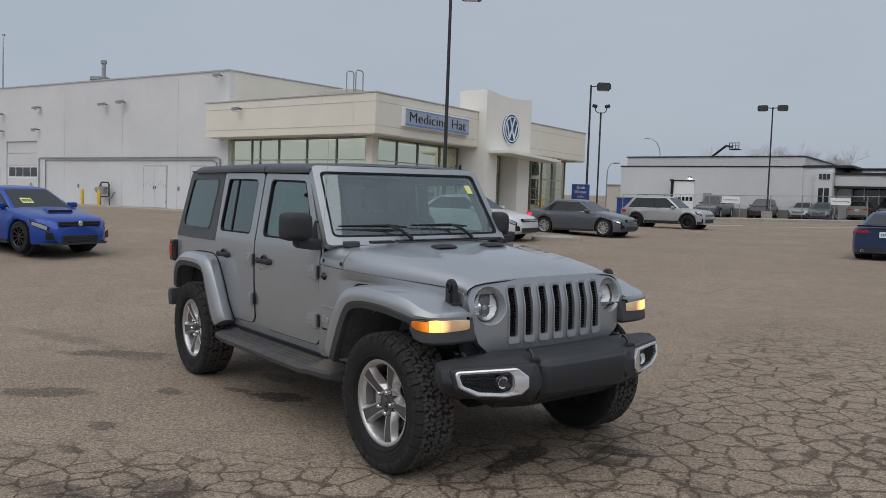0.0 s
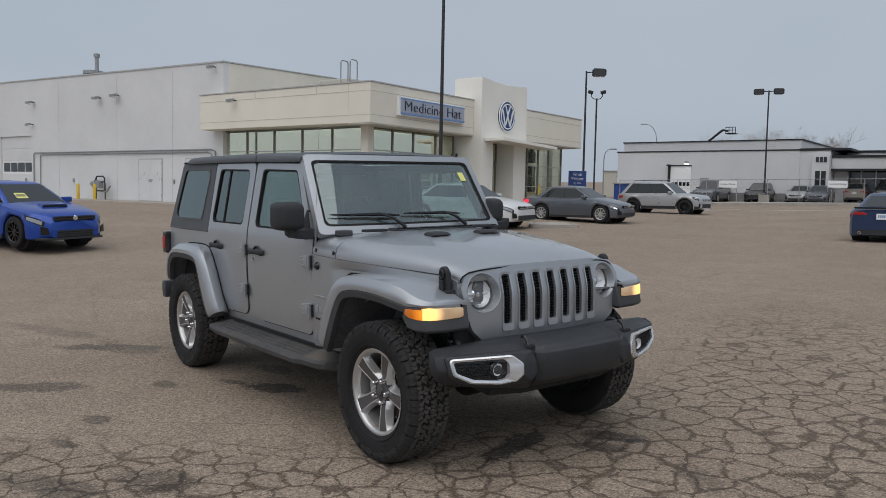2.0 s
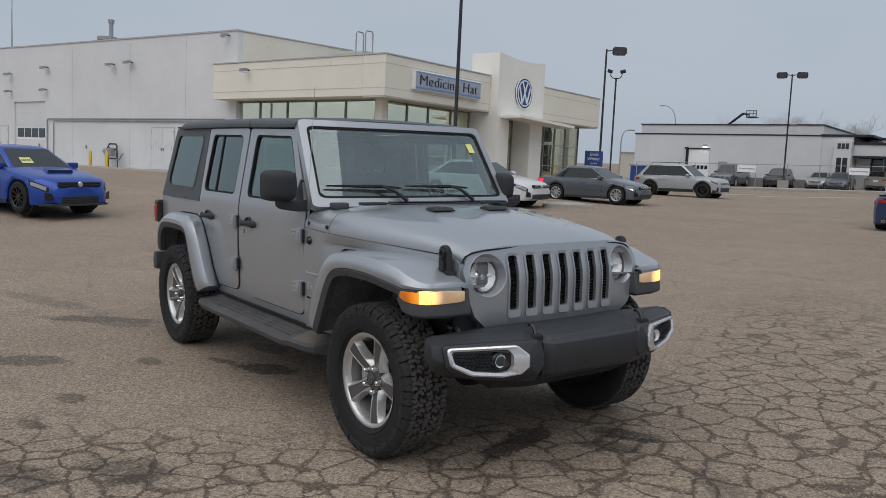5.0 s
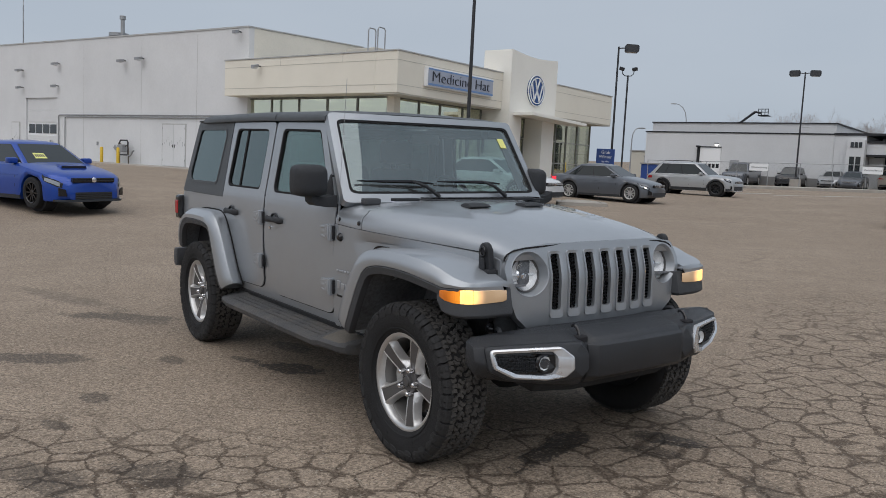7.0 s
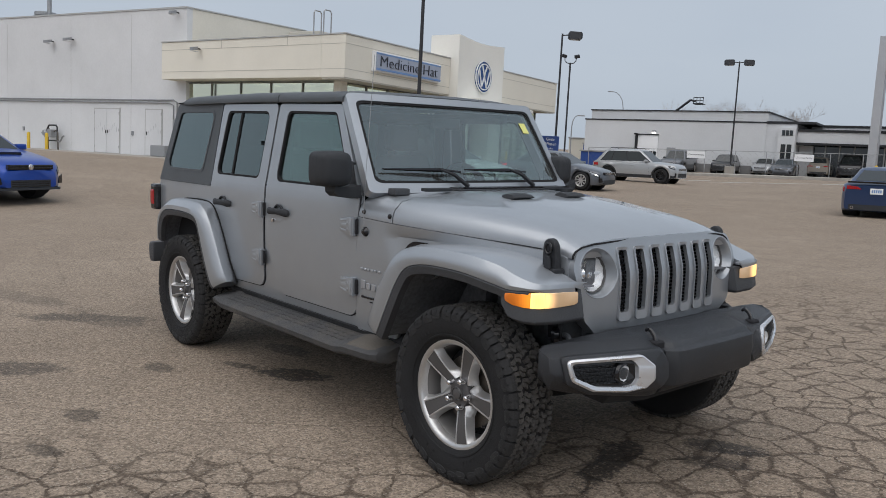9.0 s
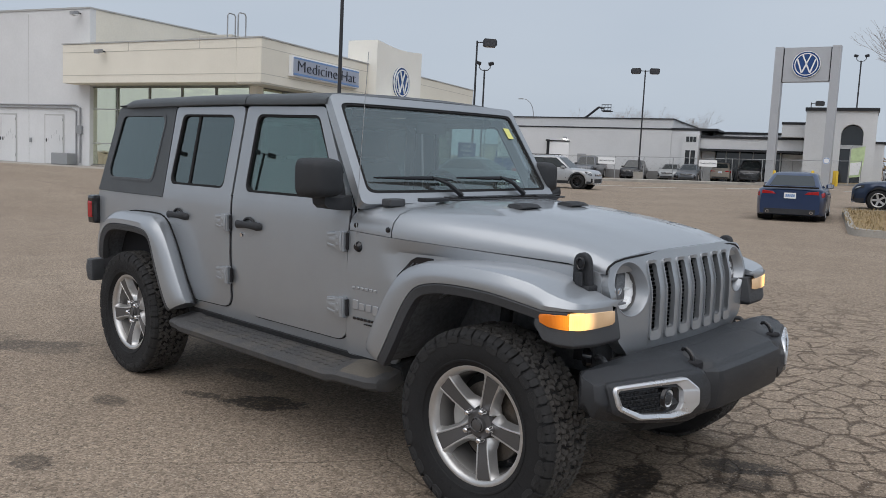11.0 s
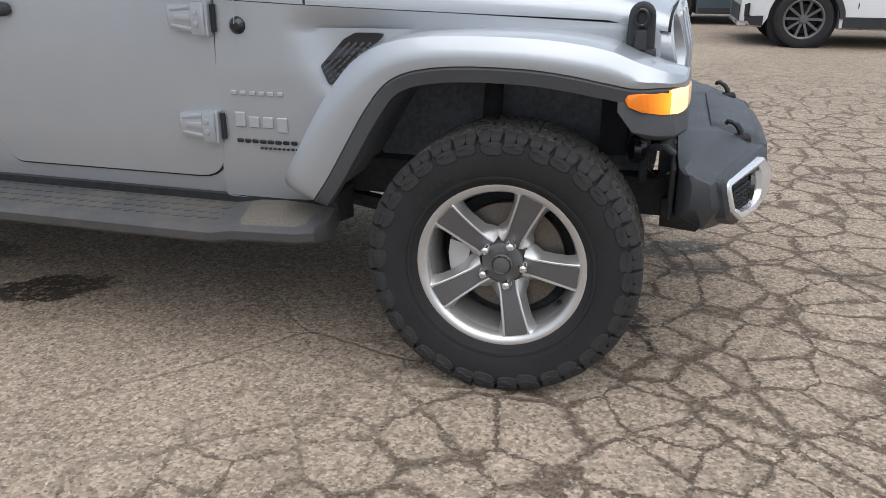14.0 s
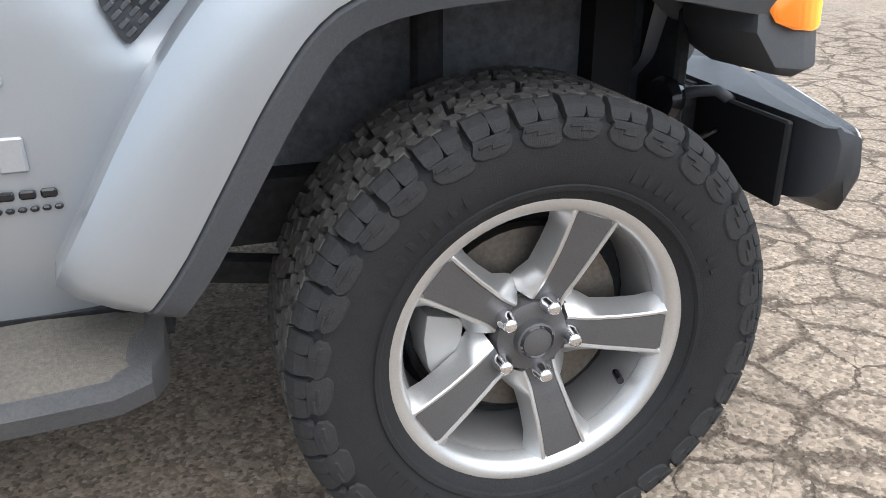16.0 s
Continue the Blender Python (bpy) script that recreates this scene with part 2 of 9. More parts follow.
M["flashing"] = mat("parapet_flashing", (0.48, 0.48, 0.47), 0.5, 0.4, 0.5, 0.08, 12)
M["grey_metal"] = mat("galvanised_metal", (0.34, 0.35, 0.36), 0.5, 0.6, 0.5, 0.12, 30, 0.15, 3)
M["conduit"] = mat("grey_painted_pipe", (0.30, 0.31, 0.32), 0.6, 0.2, 0.4, 0.06, 20)
M["black_metal"] = mat("black_painted_steel", (0.025, 0.026, 0.03), 0.45, 0.1, 0.5, 0.12, 30, 0.12, 2)
M["lamp_glass"] = mat("lamp_diffuser", (0.5, 0.5, 0.5), 0.3)
M["sign_blue"] = mat("blue_sign_face", (0.16, 0.28, 0.52), 0.4, 0, 0.5, 0.02, 10)
M["sign_grey"] = mat("blue_grey_sign_face", (0.36, 0.40, 0.49), 0.45, 0, 0.5, 0.03, 5)
M["deep_blue"] = mat("deep_blue_roundel", (0.012, 0.055, 0.20), 0.25, 0, 0.5, 0.03, 10)
M["deep_blue_sign"] = mat("royal_blue_board", (0.02, 0.06, 0.24), 0.4, 0, 0.5, 0.05, 6)
M["banner_green"] = mat("yellow_green_cloth", (0.50, 0.62, 0.36), 0.8, 0, 0.2, 0.08, 3, 0.25, 1.2)
M["red_plastic"] = mat("red_plastic", (0.5, 0.04, 0.05), 0.5)
M["sign_white"] = mat("white_sign_face", (0.8, 0.81, 0.82), 0.4, 0, 0.5, 0.02, 10)
M["sign_text"] = mat("dark_sign_lettering", (0.03, 0.035, 0.05), 0.4)
M["silver_panel"] = mat("silver_composite_panel", (0.42, 0.43, 0.45), 0.42, 0.35, 0.5, 0.03, 10, 0.05, 0.6)
M["white_bld"] = mat("white_painted_panel_wall", (0.60, 0.61, 0.62), 0.8, 0, 0.2, 0.03, 8, 0.07, 0.25)
M["grey_base"] = mat("grey_block_wainscot", (0.2, 0.2, 0.2), 0.85, 0, 0.2, 0.1, 6, 0.12, 0.5)
M["dark_band"] = mat("black_roof_band", (0.02, 0.021, 0.024), 0.5, 0.1, 0.4, 0.1, 6)
M["dark_glass"] = mat("dark_storefront_glass", (0.02, 0.025, 0.03), 0.06, 0, 0.7)
M["concrete"] = mat("kerb_concrete", (0.33, 0.31, 0.28), 0.9, 0, 0.2, 0.12, 25, 0.2, 1.5, 0.3, 90)
M["dry_grass"] = mat("dry_winter_grass", (0.27, 0.20, 0.115), 0.95, 0, 0.1, 0.35, 14, 0.3, 0.9, 0.6, 60)
M["grass_blade"] = mat("straw_coloured_blades", (0.36, 0.28, 0.16), 0.9, 0, 0.2, 0.3, 30)
M["bark"] = mat("grey_bark", (0.16, 0.135, 0.12), 0.9, 0, 0.2, 0.3, 30, 0.25, 3, 0.5, 60)
M["twig"] = mat("bare_twigs", (0.33, 0.295, 0.27), 0.9, 0, 0.2, 0.2, 10)
M["shrub"] = mat("brown_scrub", (0.20, 0.145, 0.085), 0.95, 0, 0.1, 0.35, 2, 0.3, 0.3)
M["yellow_post"] = mat("yellow_painted_post", (0.65, 0.43, 0.04), 0.55, 0, 0.4, 0.08, 30, 0.15, 5)
M["line_paint"] = mat("worn_white_line_paint", (0.55, 0.55, 0.52), 0.85, 0, 0.2, 0.2, 30, 0.35, 3, stain_color=(0.3, 0.27, 0.23))
M["wire"] = mat("fence_wire", (0.22, 0.22, 0.22), 0.5, 0.6)


def asphalt():
    """Weathered tan-grey asphalt: pale aggregate, patchy sand, oil stains and a net of cracks that thickens by the front of the car."""
    m = bpy.data.materials.new("weathered_cracked_asphalt")
    m.use_nodes = True
    n, l = m.node_tree.nodes, m.node_tree.links
    b = n["Principled BSDF"]
    b.inputs["Specular IOR Level"].default_value = 0.25
    co = n.new("ShaderNodeTexCoord").outputs["Object"]
    def tex(kind, scale, vec=None, **kw):
        t = n.new(kind)
        t.inputs["Scale"].default_value = scale
        for k, v in kw.items():
            if k in ("feature", "distance"):
                t.feature = v
            else:
                t.inputs[k].default_value = v
        l.new(vec or co, t.inputs["Vector"])
        return t
    def rng(value, a, c, lo=0.0, hi=1.0):
        r = n.new("ShaderNodeMapRange")
        r.inputs["From Min"].default_value, r.inputs["From Max"].default_value = a, c
        r.inputs["To Min"].default_value, r.inputs["To Max"].default_value = lo, hi
        l.new(value, r.inputs["Value"])
        return r.outputs["Result"]
    def mth(op, a, c):
        r = n.new("ShaderNodeMath")
        r.operation = op
        for i, v in enumerate((a, c)):
            if isinstance(v, (int, float)):
                r.inputs[i].default_value = v
            else:
                l.new(v, r.inputs[i])
        return r.outputs[0]
    def mixc(fac, c1, c2, mode="MIX"):
        r = n.new("ShaderNodeMixRGB")
        r.blend_type = mode
        for sock, v in ((r.inputs["Fac"], fac), (r.inputs["Color1"], c1), (r.inputs["Color2"], c2)):
            if isinstance(v, (int, float)):
                sock.default_value = v
            elif isinstance(v, tuple):
                sock.default_value = (*v, 1)
            else:
                l.new(v, sock)
        return r.outputs["Color"]
    # broad tone, sand drifts
    broad = tex("ShaderNodeTexNoise", 0.35, Detail=6, Roughness=0.62).outputs["Fac"]
    mid = tex("ShaderNodeTexNoise", 2.2, Detail=6, Roughness=0.7).outputs["Fac"]
    base = mixc(rng(broad, 0.3, 0.7), (0.245, 0.193, 0.146), (0.322, 0.260, 0.201))
    base = mixc(rng(mid, 0.35, 0.75, 0.0, 0.5), base, (0.185, 0.15, 0.118))
    # aggregate: pale and dark stones a few millimetres across
    st = tex("ShaderNodeTexVoronoi", 95.0)
    tone = rng(st.outputs["Color"], 0.1, 0.9, 0.50, 1.46)
    base = mixc(0.8, base, mixc(1.0, base, tone, "MULTIPLY"))
    jit = tex("ShaderNodeTexNoise", 90.0, Detail=2)
    offs = n.new("ShaderNodeVectorMath")
    offs.operation = "MULTIPLY_ADD"
    l.new(jit.outputs["Color"], offs.inputs[0])
    offs.inputs[1].default_value = (0.018, 0.018, 0)
    l.new(co, offs.inputs[2])
    st2 = tex("ShaderNodeTexVoronoi", 64.0, offs.outputs[0])
    chips = mth("MULTIPLY", rng(st2.outputs["Distance"], 0.36, 0.26), rng(st2.outputs["Color"], 0.64, 0.80))
    pits = mth("MULTIPLY", rng(st2.outputs["Distance"], 0.40, 0.22), rng(st2.outputs["Color"], 0.34, 0.27))
    base = mixc(mth("MULTIPLY", pits, 0.62), base, (0.06, 0.048, 0.038))
    grit = tex("ShaderNodeTexNoise", 30.0, Detail=5, Roughness=0.8).outputs["Fac"]
    base = mixc(0.8, base, mixc(1.0, base, rng(grit, 0.34, 0.66, 0.60, 1.34), "MULTIPLY"))
    # cracks: a warped cell net at two sizes
    warp = tex("ShaderNodeTexNoise", 3.5, Detail=5, Roughness=0.65)
    off = n.new("ShaderNodeVectorMath")
    off.operation = "MULTIPLY_ADD"
    l.new(warp.outputs["Color"], off.inputs[0])
    off.inputs[1].default_value = (0.10, 0.10, 0)
    l.new(co, off.inputs[2])
    warp2 = tex("ShaderNodeTexNoise", 13.0, Detail=3, Roughness=0.6)
    off2 = n.new("ShaderNodeVectorMath")
    off2.operation = "MULTIPLY_ADD"
    l.new(warp2.outputs["Color"], off2.inputs[0])
    off2.inputs[1].default_value = (0.05, 0.05, 0)
    l.new(off.outputs[0], off2.inputs[2])
    net = tex("ShaderNodeTexVoronoi", 4.7, off2.outputs[0], feature="DISTANCE_TO_EDGE").outputs["Distance"]
    net = mth("ADD", net, rng(tex("ShaderNodeTexNoise", 38.0, Detail=4, Roughness=0.75).outputs["Fac"], 0.3, 0.7, -0.035, 0.035))
    net2 = tex("ShaderNodeTexVoronoi", 0.75, off.outputs[0], feature="DISTANCE_TO_EDGE").outputs["Distance"]
    sep = n.new("ShaderNodeSeparateXYZ")
    l.new(co, sep.inputs[0])
    # where the fine net lies: a broad tract ahead of the front axle
    near_side = mth("MULTIPLY", mth("MAXIMUM", mth("SUBTRACT", -0.85, sep.outputs["Y"]), 0.0), 0.85)
    far_side = mth("MULTIPLY", mth("MAXIMUM", mth("SUBTRACT", sep.outputs["Y"], 1.9), 0.0), 0.45)
    tract = mth("ADD", mth("ADD", sep.outputs["X"], 0.3), mth("ADD", near_side, far_side))
    tract = mth("ADD", tract, rng(tex("ShaderNodeTexNoise", 0.8, Detail=4).outputs["Fac"], 0.25, 0.75, -0.45, 0.45))
    tract_on = mth("MULTIPLY", mth("MULTIPLY", rng(tract, -0.25, 0.3), rng(tract, 7.5, 6.0)), rng(sep.outputs["Y"], 3.5, 7.5, 1.0, 0.1))
    wide = rng(tex("ShaderNodeTexNoise", 4.5, Detail=4, Roughness=0.6).outputs["Fac"], 0.42, 0.72, 0.012, 0.078)
    soft_w = mth("MULTIPLY", wide, 2.2)
    def line(dist, width, gap):
        r = n.new("ShaderNodeMapRange")
        r.interpolation_type = "SMOOTHSTEP"
        l.new(dist, r.inputs["Value"])
        r.inputs["From Min"].default_value = gap
        l.new(width, r.inputs["From Max"])
        r.inputs["To Min"].default_value, r.inputs["To Max"].default_value = 1, 0
        return r.outputs["Result"]
    crack = mth("MULTIPLY", line(net, soft_w, 0.01), tract_on)
    faint = mth("MULTIPLY", line(net2, rng(mid, 0.3, 0.7, 0.004, 0.016), 0.0), rng(broad, 0.42, 0.6, 0.0, 0.55))
    fine = tex("ShaderNodeTexVoronoi", 11.0, off.outputs[0], feature="DISTANCE_TO_EDGE").outputs["Distance"]
    hair = mth("MULTIPLY", line(fine, rng(mid, 0.35, 0.7, 0.012, 0.07), 0.0), mth("MULTIPLY", tract_on, rng(tex("ShaderNodeTexNoise", 2.6, Detail=2).outputs["Fac"], 0.5, 0.62, 0.0, 0.28)))
    crack = mth("MAXIMUM", mth("MAXIMUM", crack, faint), hair)
    gritty = rng(tex("ShaderNodeTexNoise", 60.0, Detail=4, Roughness=0.7).outputs["Fac"], 0.34, 0.58, 0.35, 1.0)
    # short crumbled marks all over the lot
    bits = tex("ShaderNodeTexNoise", 9.0, off2.outputs[0], Detail=6, Roughness=0.75).outputs["Fac"]
    crumbs = mth("MULTIPLY", rng(bits, 0.63, 0.69), rng(broad, 0.36, 0.55, 0.25, 0.8))
    crack = mth("MAXIMUM", crack, crumbs)
    base = mixc(mth("MULTIPLY", mth("MULTIPLY", crack, gritty), 0.94), base, (0.066, 0.047, 0.034))
    base = mixc(mth("MULTIPLY", chips, 0.52), base, (0.50, 0.455, 0.39))
    # oil and damp stains with outlines of their own
    wob = tex("ShaderNodeTexNoise", 3.2, Detail=5, Roughness=0.7).outputs["Fac"]
    frayed = rng(tex("ShaderNodeTexNoise", 24.0, Detail=5, Roughness=0.8).outputs["Fac"], 0.3, 0.7, -0.28, 0.28)
    stain = None
    for x, y, rx, ry, turn, k in STAINS:
        mp = n.new("ShaderNodeMapping")
        mp.vector_type = "TEXTURE"
        mp.inputs["Location"].default_value = (x, y, 0)
        mp.inputs["Rotation"].default_value = (0, 0, radians(turn))
        mp.inputs["Scale"].default_value = (rx, ry, 50)
        l.new(co, mp.inputs["Vector"])
        ln = n.new("ShaderNodeVectorMath")
        ln.operation = "LENGTH"
        l.new(mp.outputs[0], ln.inputs[0])
        d = mth("ADD", ln.outputs["Value"], mth("ADD", rng(wob, 0.25, 0.75, -0.5, 0.5), frayed))
        s = mth("MULTIPLY", rng(d, 1.05, 0.85), k)
        stain = s if stain is None else mth("MAXIMUM", stain, s)
    stain = mth("MULTIPLY", stain, rng(st2.outputs["Color"], 0.62, 0.80, 1.0, 0.45))
    base = mixc(stain, base, (0.022, 0.018, 0.015))
    l.new(base, b.inputs["Base Color"])
    l.new(rng(stain, 0, 1, 0.88, 0.55), b.inputs["Roughness"])
    hgt = mth("ADD", mth("MULTIPLY", st.outputs["Distance"], -0.45), mth("MULTIPLY", crack, -2.2))
    hgt = mth("ADD", hgt, mth("MULTIPLY", mid, 0.8))
    bp = n.new("ShaderNodeBump")
    bp.inputs["Strength"].default_value = 0.7
    bp.inputs["Distance"].default_value = 0.006
    l.new(hgt, bp.inputs["Height"])
    l.new(bp.outputs["Normal"], b.inputs["Normal"])
    return m


# stains on the asphalt: centre, half-axes, turn, strength
STAINS = [
    (-1.86, -0.62, 0.26, 0.13, 35, 0.93), (-2.25, -0.80, 0.13, 0.06, 20, 0.7), (-2.47, -1.24, 0.16, 0.08, 10, 0.55),
    (-1.80, -1.92, 0.15, 0.09, 5, 0.55), (-2.47, -0.34, 0.25, 0.10, 5, 0.6), (-2.98, -2.02, 0.42, 0.15, 50, 0.62),
    (-4.24, -1.2, 0.62, 0.14, 48, 0.6), (0.30, -0.14, 0.36, 0.10, -69, 0.88), (0.55, 0.54, 0.2, 0.1, 30, 0.75),
    (-0.87, -2.5, 0.28, 0.1, 30, 0.35), (0.9, -1.9, 0.35, 0.12, 40, 0.35), (1.25, 0.35, 0.25, 0.1, -30, 0.35),
    (-5.4, -1.4, 0.9, 0.15, 20, 0.3), (-0.45, -1.95, 0.3, 0.14, 30, 0.55), (-0.62, -2.37, 0.22, 0.12, 20, 0.55), (-1.4, -2.2, 0.13, 0.06, 20, 0.5), (0.62, 0.32, 0.2, 0.08, 40, 0.6),
    (-4.1, -1.16, 0.58, 0.12, 37, 0.4), (-2.9, -1.88, 0.3, 0.11, 36, 0.45), (0.28, -0.02, 0.26, 0.07, 103, 0.9), (0.54, 0.5, 0.13, 0.06, 42, 0.8),
]
M["asphalt"] = asphalt()

# ---------- building blocks ----------
def part(name, bm, material, parent=None, label="", smooth=False):
    """Links a bmesh as one mesh object under a thing or a part."""
    me = bpy.data.meshes.new(name)
    bm.normal_update()
    bm.to_mesh(me)
    bm.free()
    me.materials.append(material)
    if smooth:
        me.polygons.foreach_set("use_smooth", [True] * len(me.polygons))
        me.set_sharp_from_angle(angle=radians(smooth if smooth > 1 else 40))
    ob = new(name, me)
    if parent is not None:
        # thing > part > sub-part and no deeper: a piece of a sub-part goes beside it
        if parent.parent is not None and parent.parent.parent is not None:
            ob.matrix_local = parent.matrix_local
            parent = parent.parent
        ob.parent = parent
    if label:
        ob["label"] = label
    return ob


def thing(name, m, label, category, group="", kind=""):
    ob = new(name)
    ob.empty_display_size = 0.2
    ob.matrix_world = m
    return tagged(ob, label, category, group, kind)


def share(ob, m, parent, label=""):
    """Another object on the same mesh, at the local pose m."""
    o = new(ob.name.split(".")[0], ob.data)
    o.parent = parent
    o.matrix_local = m
    if label:
        o["label"] = label
    return o


def add_box(bm, lo, hi, m=None):
    vs = [bm.verts.new((x, y, z)) for x in (lo[0], hi[0]) for y in (lo[1], hi[1]) for z in (lo[2], hi[2])]
    for q in ((0, 1, 3, 2), (4, 6, 7, 5), (0, 4, 5, 1), (2, 3, 7, 6), (0, 2, 6, 4), (1, 5, 7, 3)):
        bm.faces.new([vs[i] for i in q])
    if m is not None:
        bmesh.ops.transform(bm, matrix=m, verts=vs)
    return vs


def box(lo, hi, bevel=0.0, segs=2):
    bm = bmesh.new()
    lo, hi = [min(a, b) for a, b in zip(lo, hi)], [max(a, b) for a, b in zip(lo, hi)]
    add_box(bm, lo, hi)
    if bevel:
        bmesh.ops.bevel(bm, geom=bm.edges[:], offset=bevel, segments=segs, profile=0.6, affect="EDGES", clamp_overlap=True)
    return bm


def add_tube(bm, points, radius, segs=8, caps=True, radii=None):
    """A round bar along points."""
    pts = [Vector(p) for p in points]
    rings = []
    prev = None
    for i, p in enumerate(pts):
        d = (pts[min(i + 1, len(pts) - 1)] - pts[max(i - 1, 0)]).normalized()
        if prev is None:
            a = d.orthogonal().normalized()
        else:
            a = (prev - d * prev.dot(d)).normalized()
        prev = a
        c = d.cross(a)
        r = radii[i] if radii else radius
        rings.append([bm.verts.new(p + r * (math.cos(k * math.tau / segs) * a + math.sin(k * math.tau / segs) * c)) for k in range(segs)])
    for r0, r1 in zip(rings, rings[1:]):
        for k in range(segs):
            bm.faces.new((r0[k], r0[(k + 1) % segs], r1[(k + 1) % segs], r1[k]))
    if caps:
        bm.faces.new(rings[0][::-1])
        bm.faces.new(rings[-1])
    return bm


def tube(points, radius, segs=8, radii=None):
    return add_tube(bmesh.new(), points, radius, segs, True, radii)


def add_loft(bm, sections, closed=True, caps=True):
    """Skin over sections with equal numbers of points."""
    rings = [[bm.verts.new(p) for p in s] for s in sections]
    n = len(rings[0])
    for r0, r1 in zip(rings, rings[1:]):
        for k in range(n if closed else n - 1):
            j = (k + 1) % n
            bm.faces.new((r0[k], r0[j], r1[j], r1[k]))
    if caps and closed:
        bm.faces.new(rings[0][::-1])
        bm.faces.new(rings[-1])
    return bm


def loft(sections, closed=True, caps=True):
    bm = add_loft(bmesh.new(), sections, closed, caps)
    bmesh.ops.recalc_face_normals(bm, faces=bm.faces[:])
    return bm


def plate(outline, thick):
    """A slab from a 3D outline of points (nearly flat), thickened along the vector thick."""
    bm = bmesh.new()
    t = Vector(thick)
    a = [bm.verts.new(Vector(p)) for p in outline]
    b = [bm.verts.new(Vector(p) + t) for p in outline]
    bm.faces.new(a)
    bm.faces.new(b[::-1])
    n = len(a)
    for k in range(n):
        bm.faces.new((a[k], b[k], b[(k + 1) % n], a[(k + 1) % n]))
    bmesh.ops.recalc_face_normals(bm, faces=bm.faces[:])
    return bm


def bevelled(bm, offset, segs=2, angle=30):
    """Rounds the edges that are sharper than angle."""
    es = [e for e in bm.edges if len(e.link_faces) == 2 and e.calc_face_angle(0) > radians(angle)]
    bmesh.ops.bevel(bm, geom=es, offset=offset, segments=segs, profile=0.6, affect="EDGES", clamp_overlap=True)
    return bm


def frame_bm(lo, hi, w, depth, axis):
    """A rectangular frame of bars w wide; lo, hi: corners in the plane across axis; depth: (from, to) along it."""
    bm = bmesh.new()
    (a0, b0), (a1, b1) = lo, hi
    for la, lb, ha, hb in ((a0, b0, a1, b0 + w), (a0, b1 - w, a1, b1), (a0, b0 + w, a0 + w, b1 - w), (a1 - w, b0 + w, a1, b1 - w)):
        if axis == 0:
            add_box(bm, (depth[0], la, lb), (depth[1], ha, hb))
        elif axis == 1:
            add_box(bm, (la, depth[0], lb), (ha, depth[1], hb))
        else:
            add_box(bm, (la, lb, depth[0]), (ha, hb, depth[1]))
    return bm


def revolve(profile, segs=48, axis="y", closed_profile=False):
    """A body of revolution: profile points (radius, along) round the axis."""
    bm = bmesh.new()
    rings = []
    for k in range(segs):
        c, s = math.cos(k * math.tau / segs), math.sin(k * math.tau / segs)
        rings.append([bm.verts.new({"y": (r * c, a, r * s), "x": (a, r * c, r * s), "z": (r * c, r * s, a)}[axis]) for r, a in profile])
    m = len(profile)
    for k in range(segs):
        r0, r1 = rings[k], rings[(k + 1) % segs]
        for i in range(m if closed_profile else m - 1):
            j = (i + 1) % m
            bm.faces.new((r0[i], r0[j], r1[j], r1[i]))
    bmesh.ops.remove_doubles(bm, verts=bm.verts[:], dist=1e-5)
    bmesh.ops.recalc_face_normals(bm, faces=bm.faces[:])
    return bm


def text_bm(words, height, depth=0.01, align="CENTER", thin=0.0):
    """Words as a mesh in the xz plane, facing -y, in the built-in font; centred on the origin."""
    cu = bpy.data.curves.new("words", "FONT")
    cu.body, cu.size, cu.align_x, cu.align_y, cu.extrude = words, height, align, "CENTER", depth / 2
    cu.resolution_u = 3
    cu.offset = -thin
    ob = bpy.data.objects.new("words", cu)
    scene.collection.objects.link(ob)
    bpy.context.view_layer.update()
    me = bpy.data.meshes.new_from_object(ob.evaluated_get(bpy.context.evaluated_depsgraph_get()))
    bm = bmesh.new()
    bm.from_mesh(me)
    bpy.data.objects.remove(ob)
    bpy.data.meshes.remove(me)
    bpy.data.curves.remove(cu)
    bmesh.ops.rotate(bm, verts=bm.verts[:], cent=(0, 0, 0), matrix=Matrix.Rotation(radians(90), 3, "X"))
    return bm


def moved(bm, m):
    bmesh.ops.transform(bm, matrix=m, verts=bm.verts[:])
    return bm


def smooth_step(a, b, x):
    u = min(1.0, max(0.0, (x - a) / (b - a)))
    return u * u * (3 - 2 * u)


def ground_z(x, y):
    """The lot is level round the parked car and rises gently towards the showroom."""
    return smooth_step(-14, -25, x) * max(-0.2, 0.75 - 0.0256 * y - 0.003 * x)


LEVEL = pose(0, 0, 0, -1.44, 0.18, 0)   # the lot is graded: true level leans a little from its plane


def standing(x, y, turn=0.0, z=None):
    """A pose on the ground, upright."""
    return Matrix.Translation((x, y, ground_z(x, y) if z is None else z)) @ LEVEL @ pose(0, 0, 0, 0, 0, turn)


def parked(x, y, heading):
    """A pose on the lot's own plane."""
    return pose(x, y, ground_z(x, y), 0, 0, heading)

# ---------- ground ----------
def graded(lo, hi, fine_lo, fine_hi, step, grow=1.28):
    xs = list(np.arange(fine_lo, fine_hi + step / 2, step))
    d, x = step, fine_hi
    while x < hi:
        d *= grow
        x += d
        xs.append(min(x, hi))
    d, x = step, fine_lo
    while x > lo:
        d *= grow
        x -= d
        xs.insert(0, max(x, lo))
    return xs


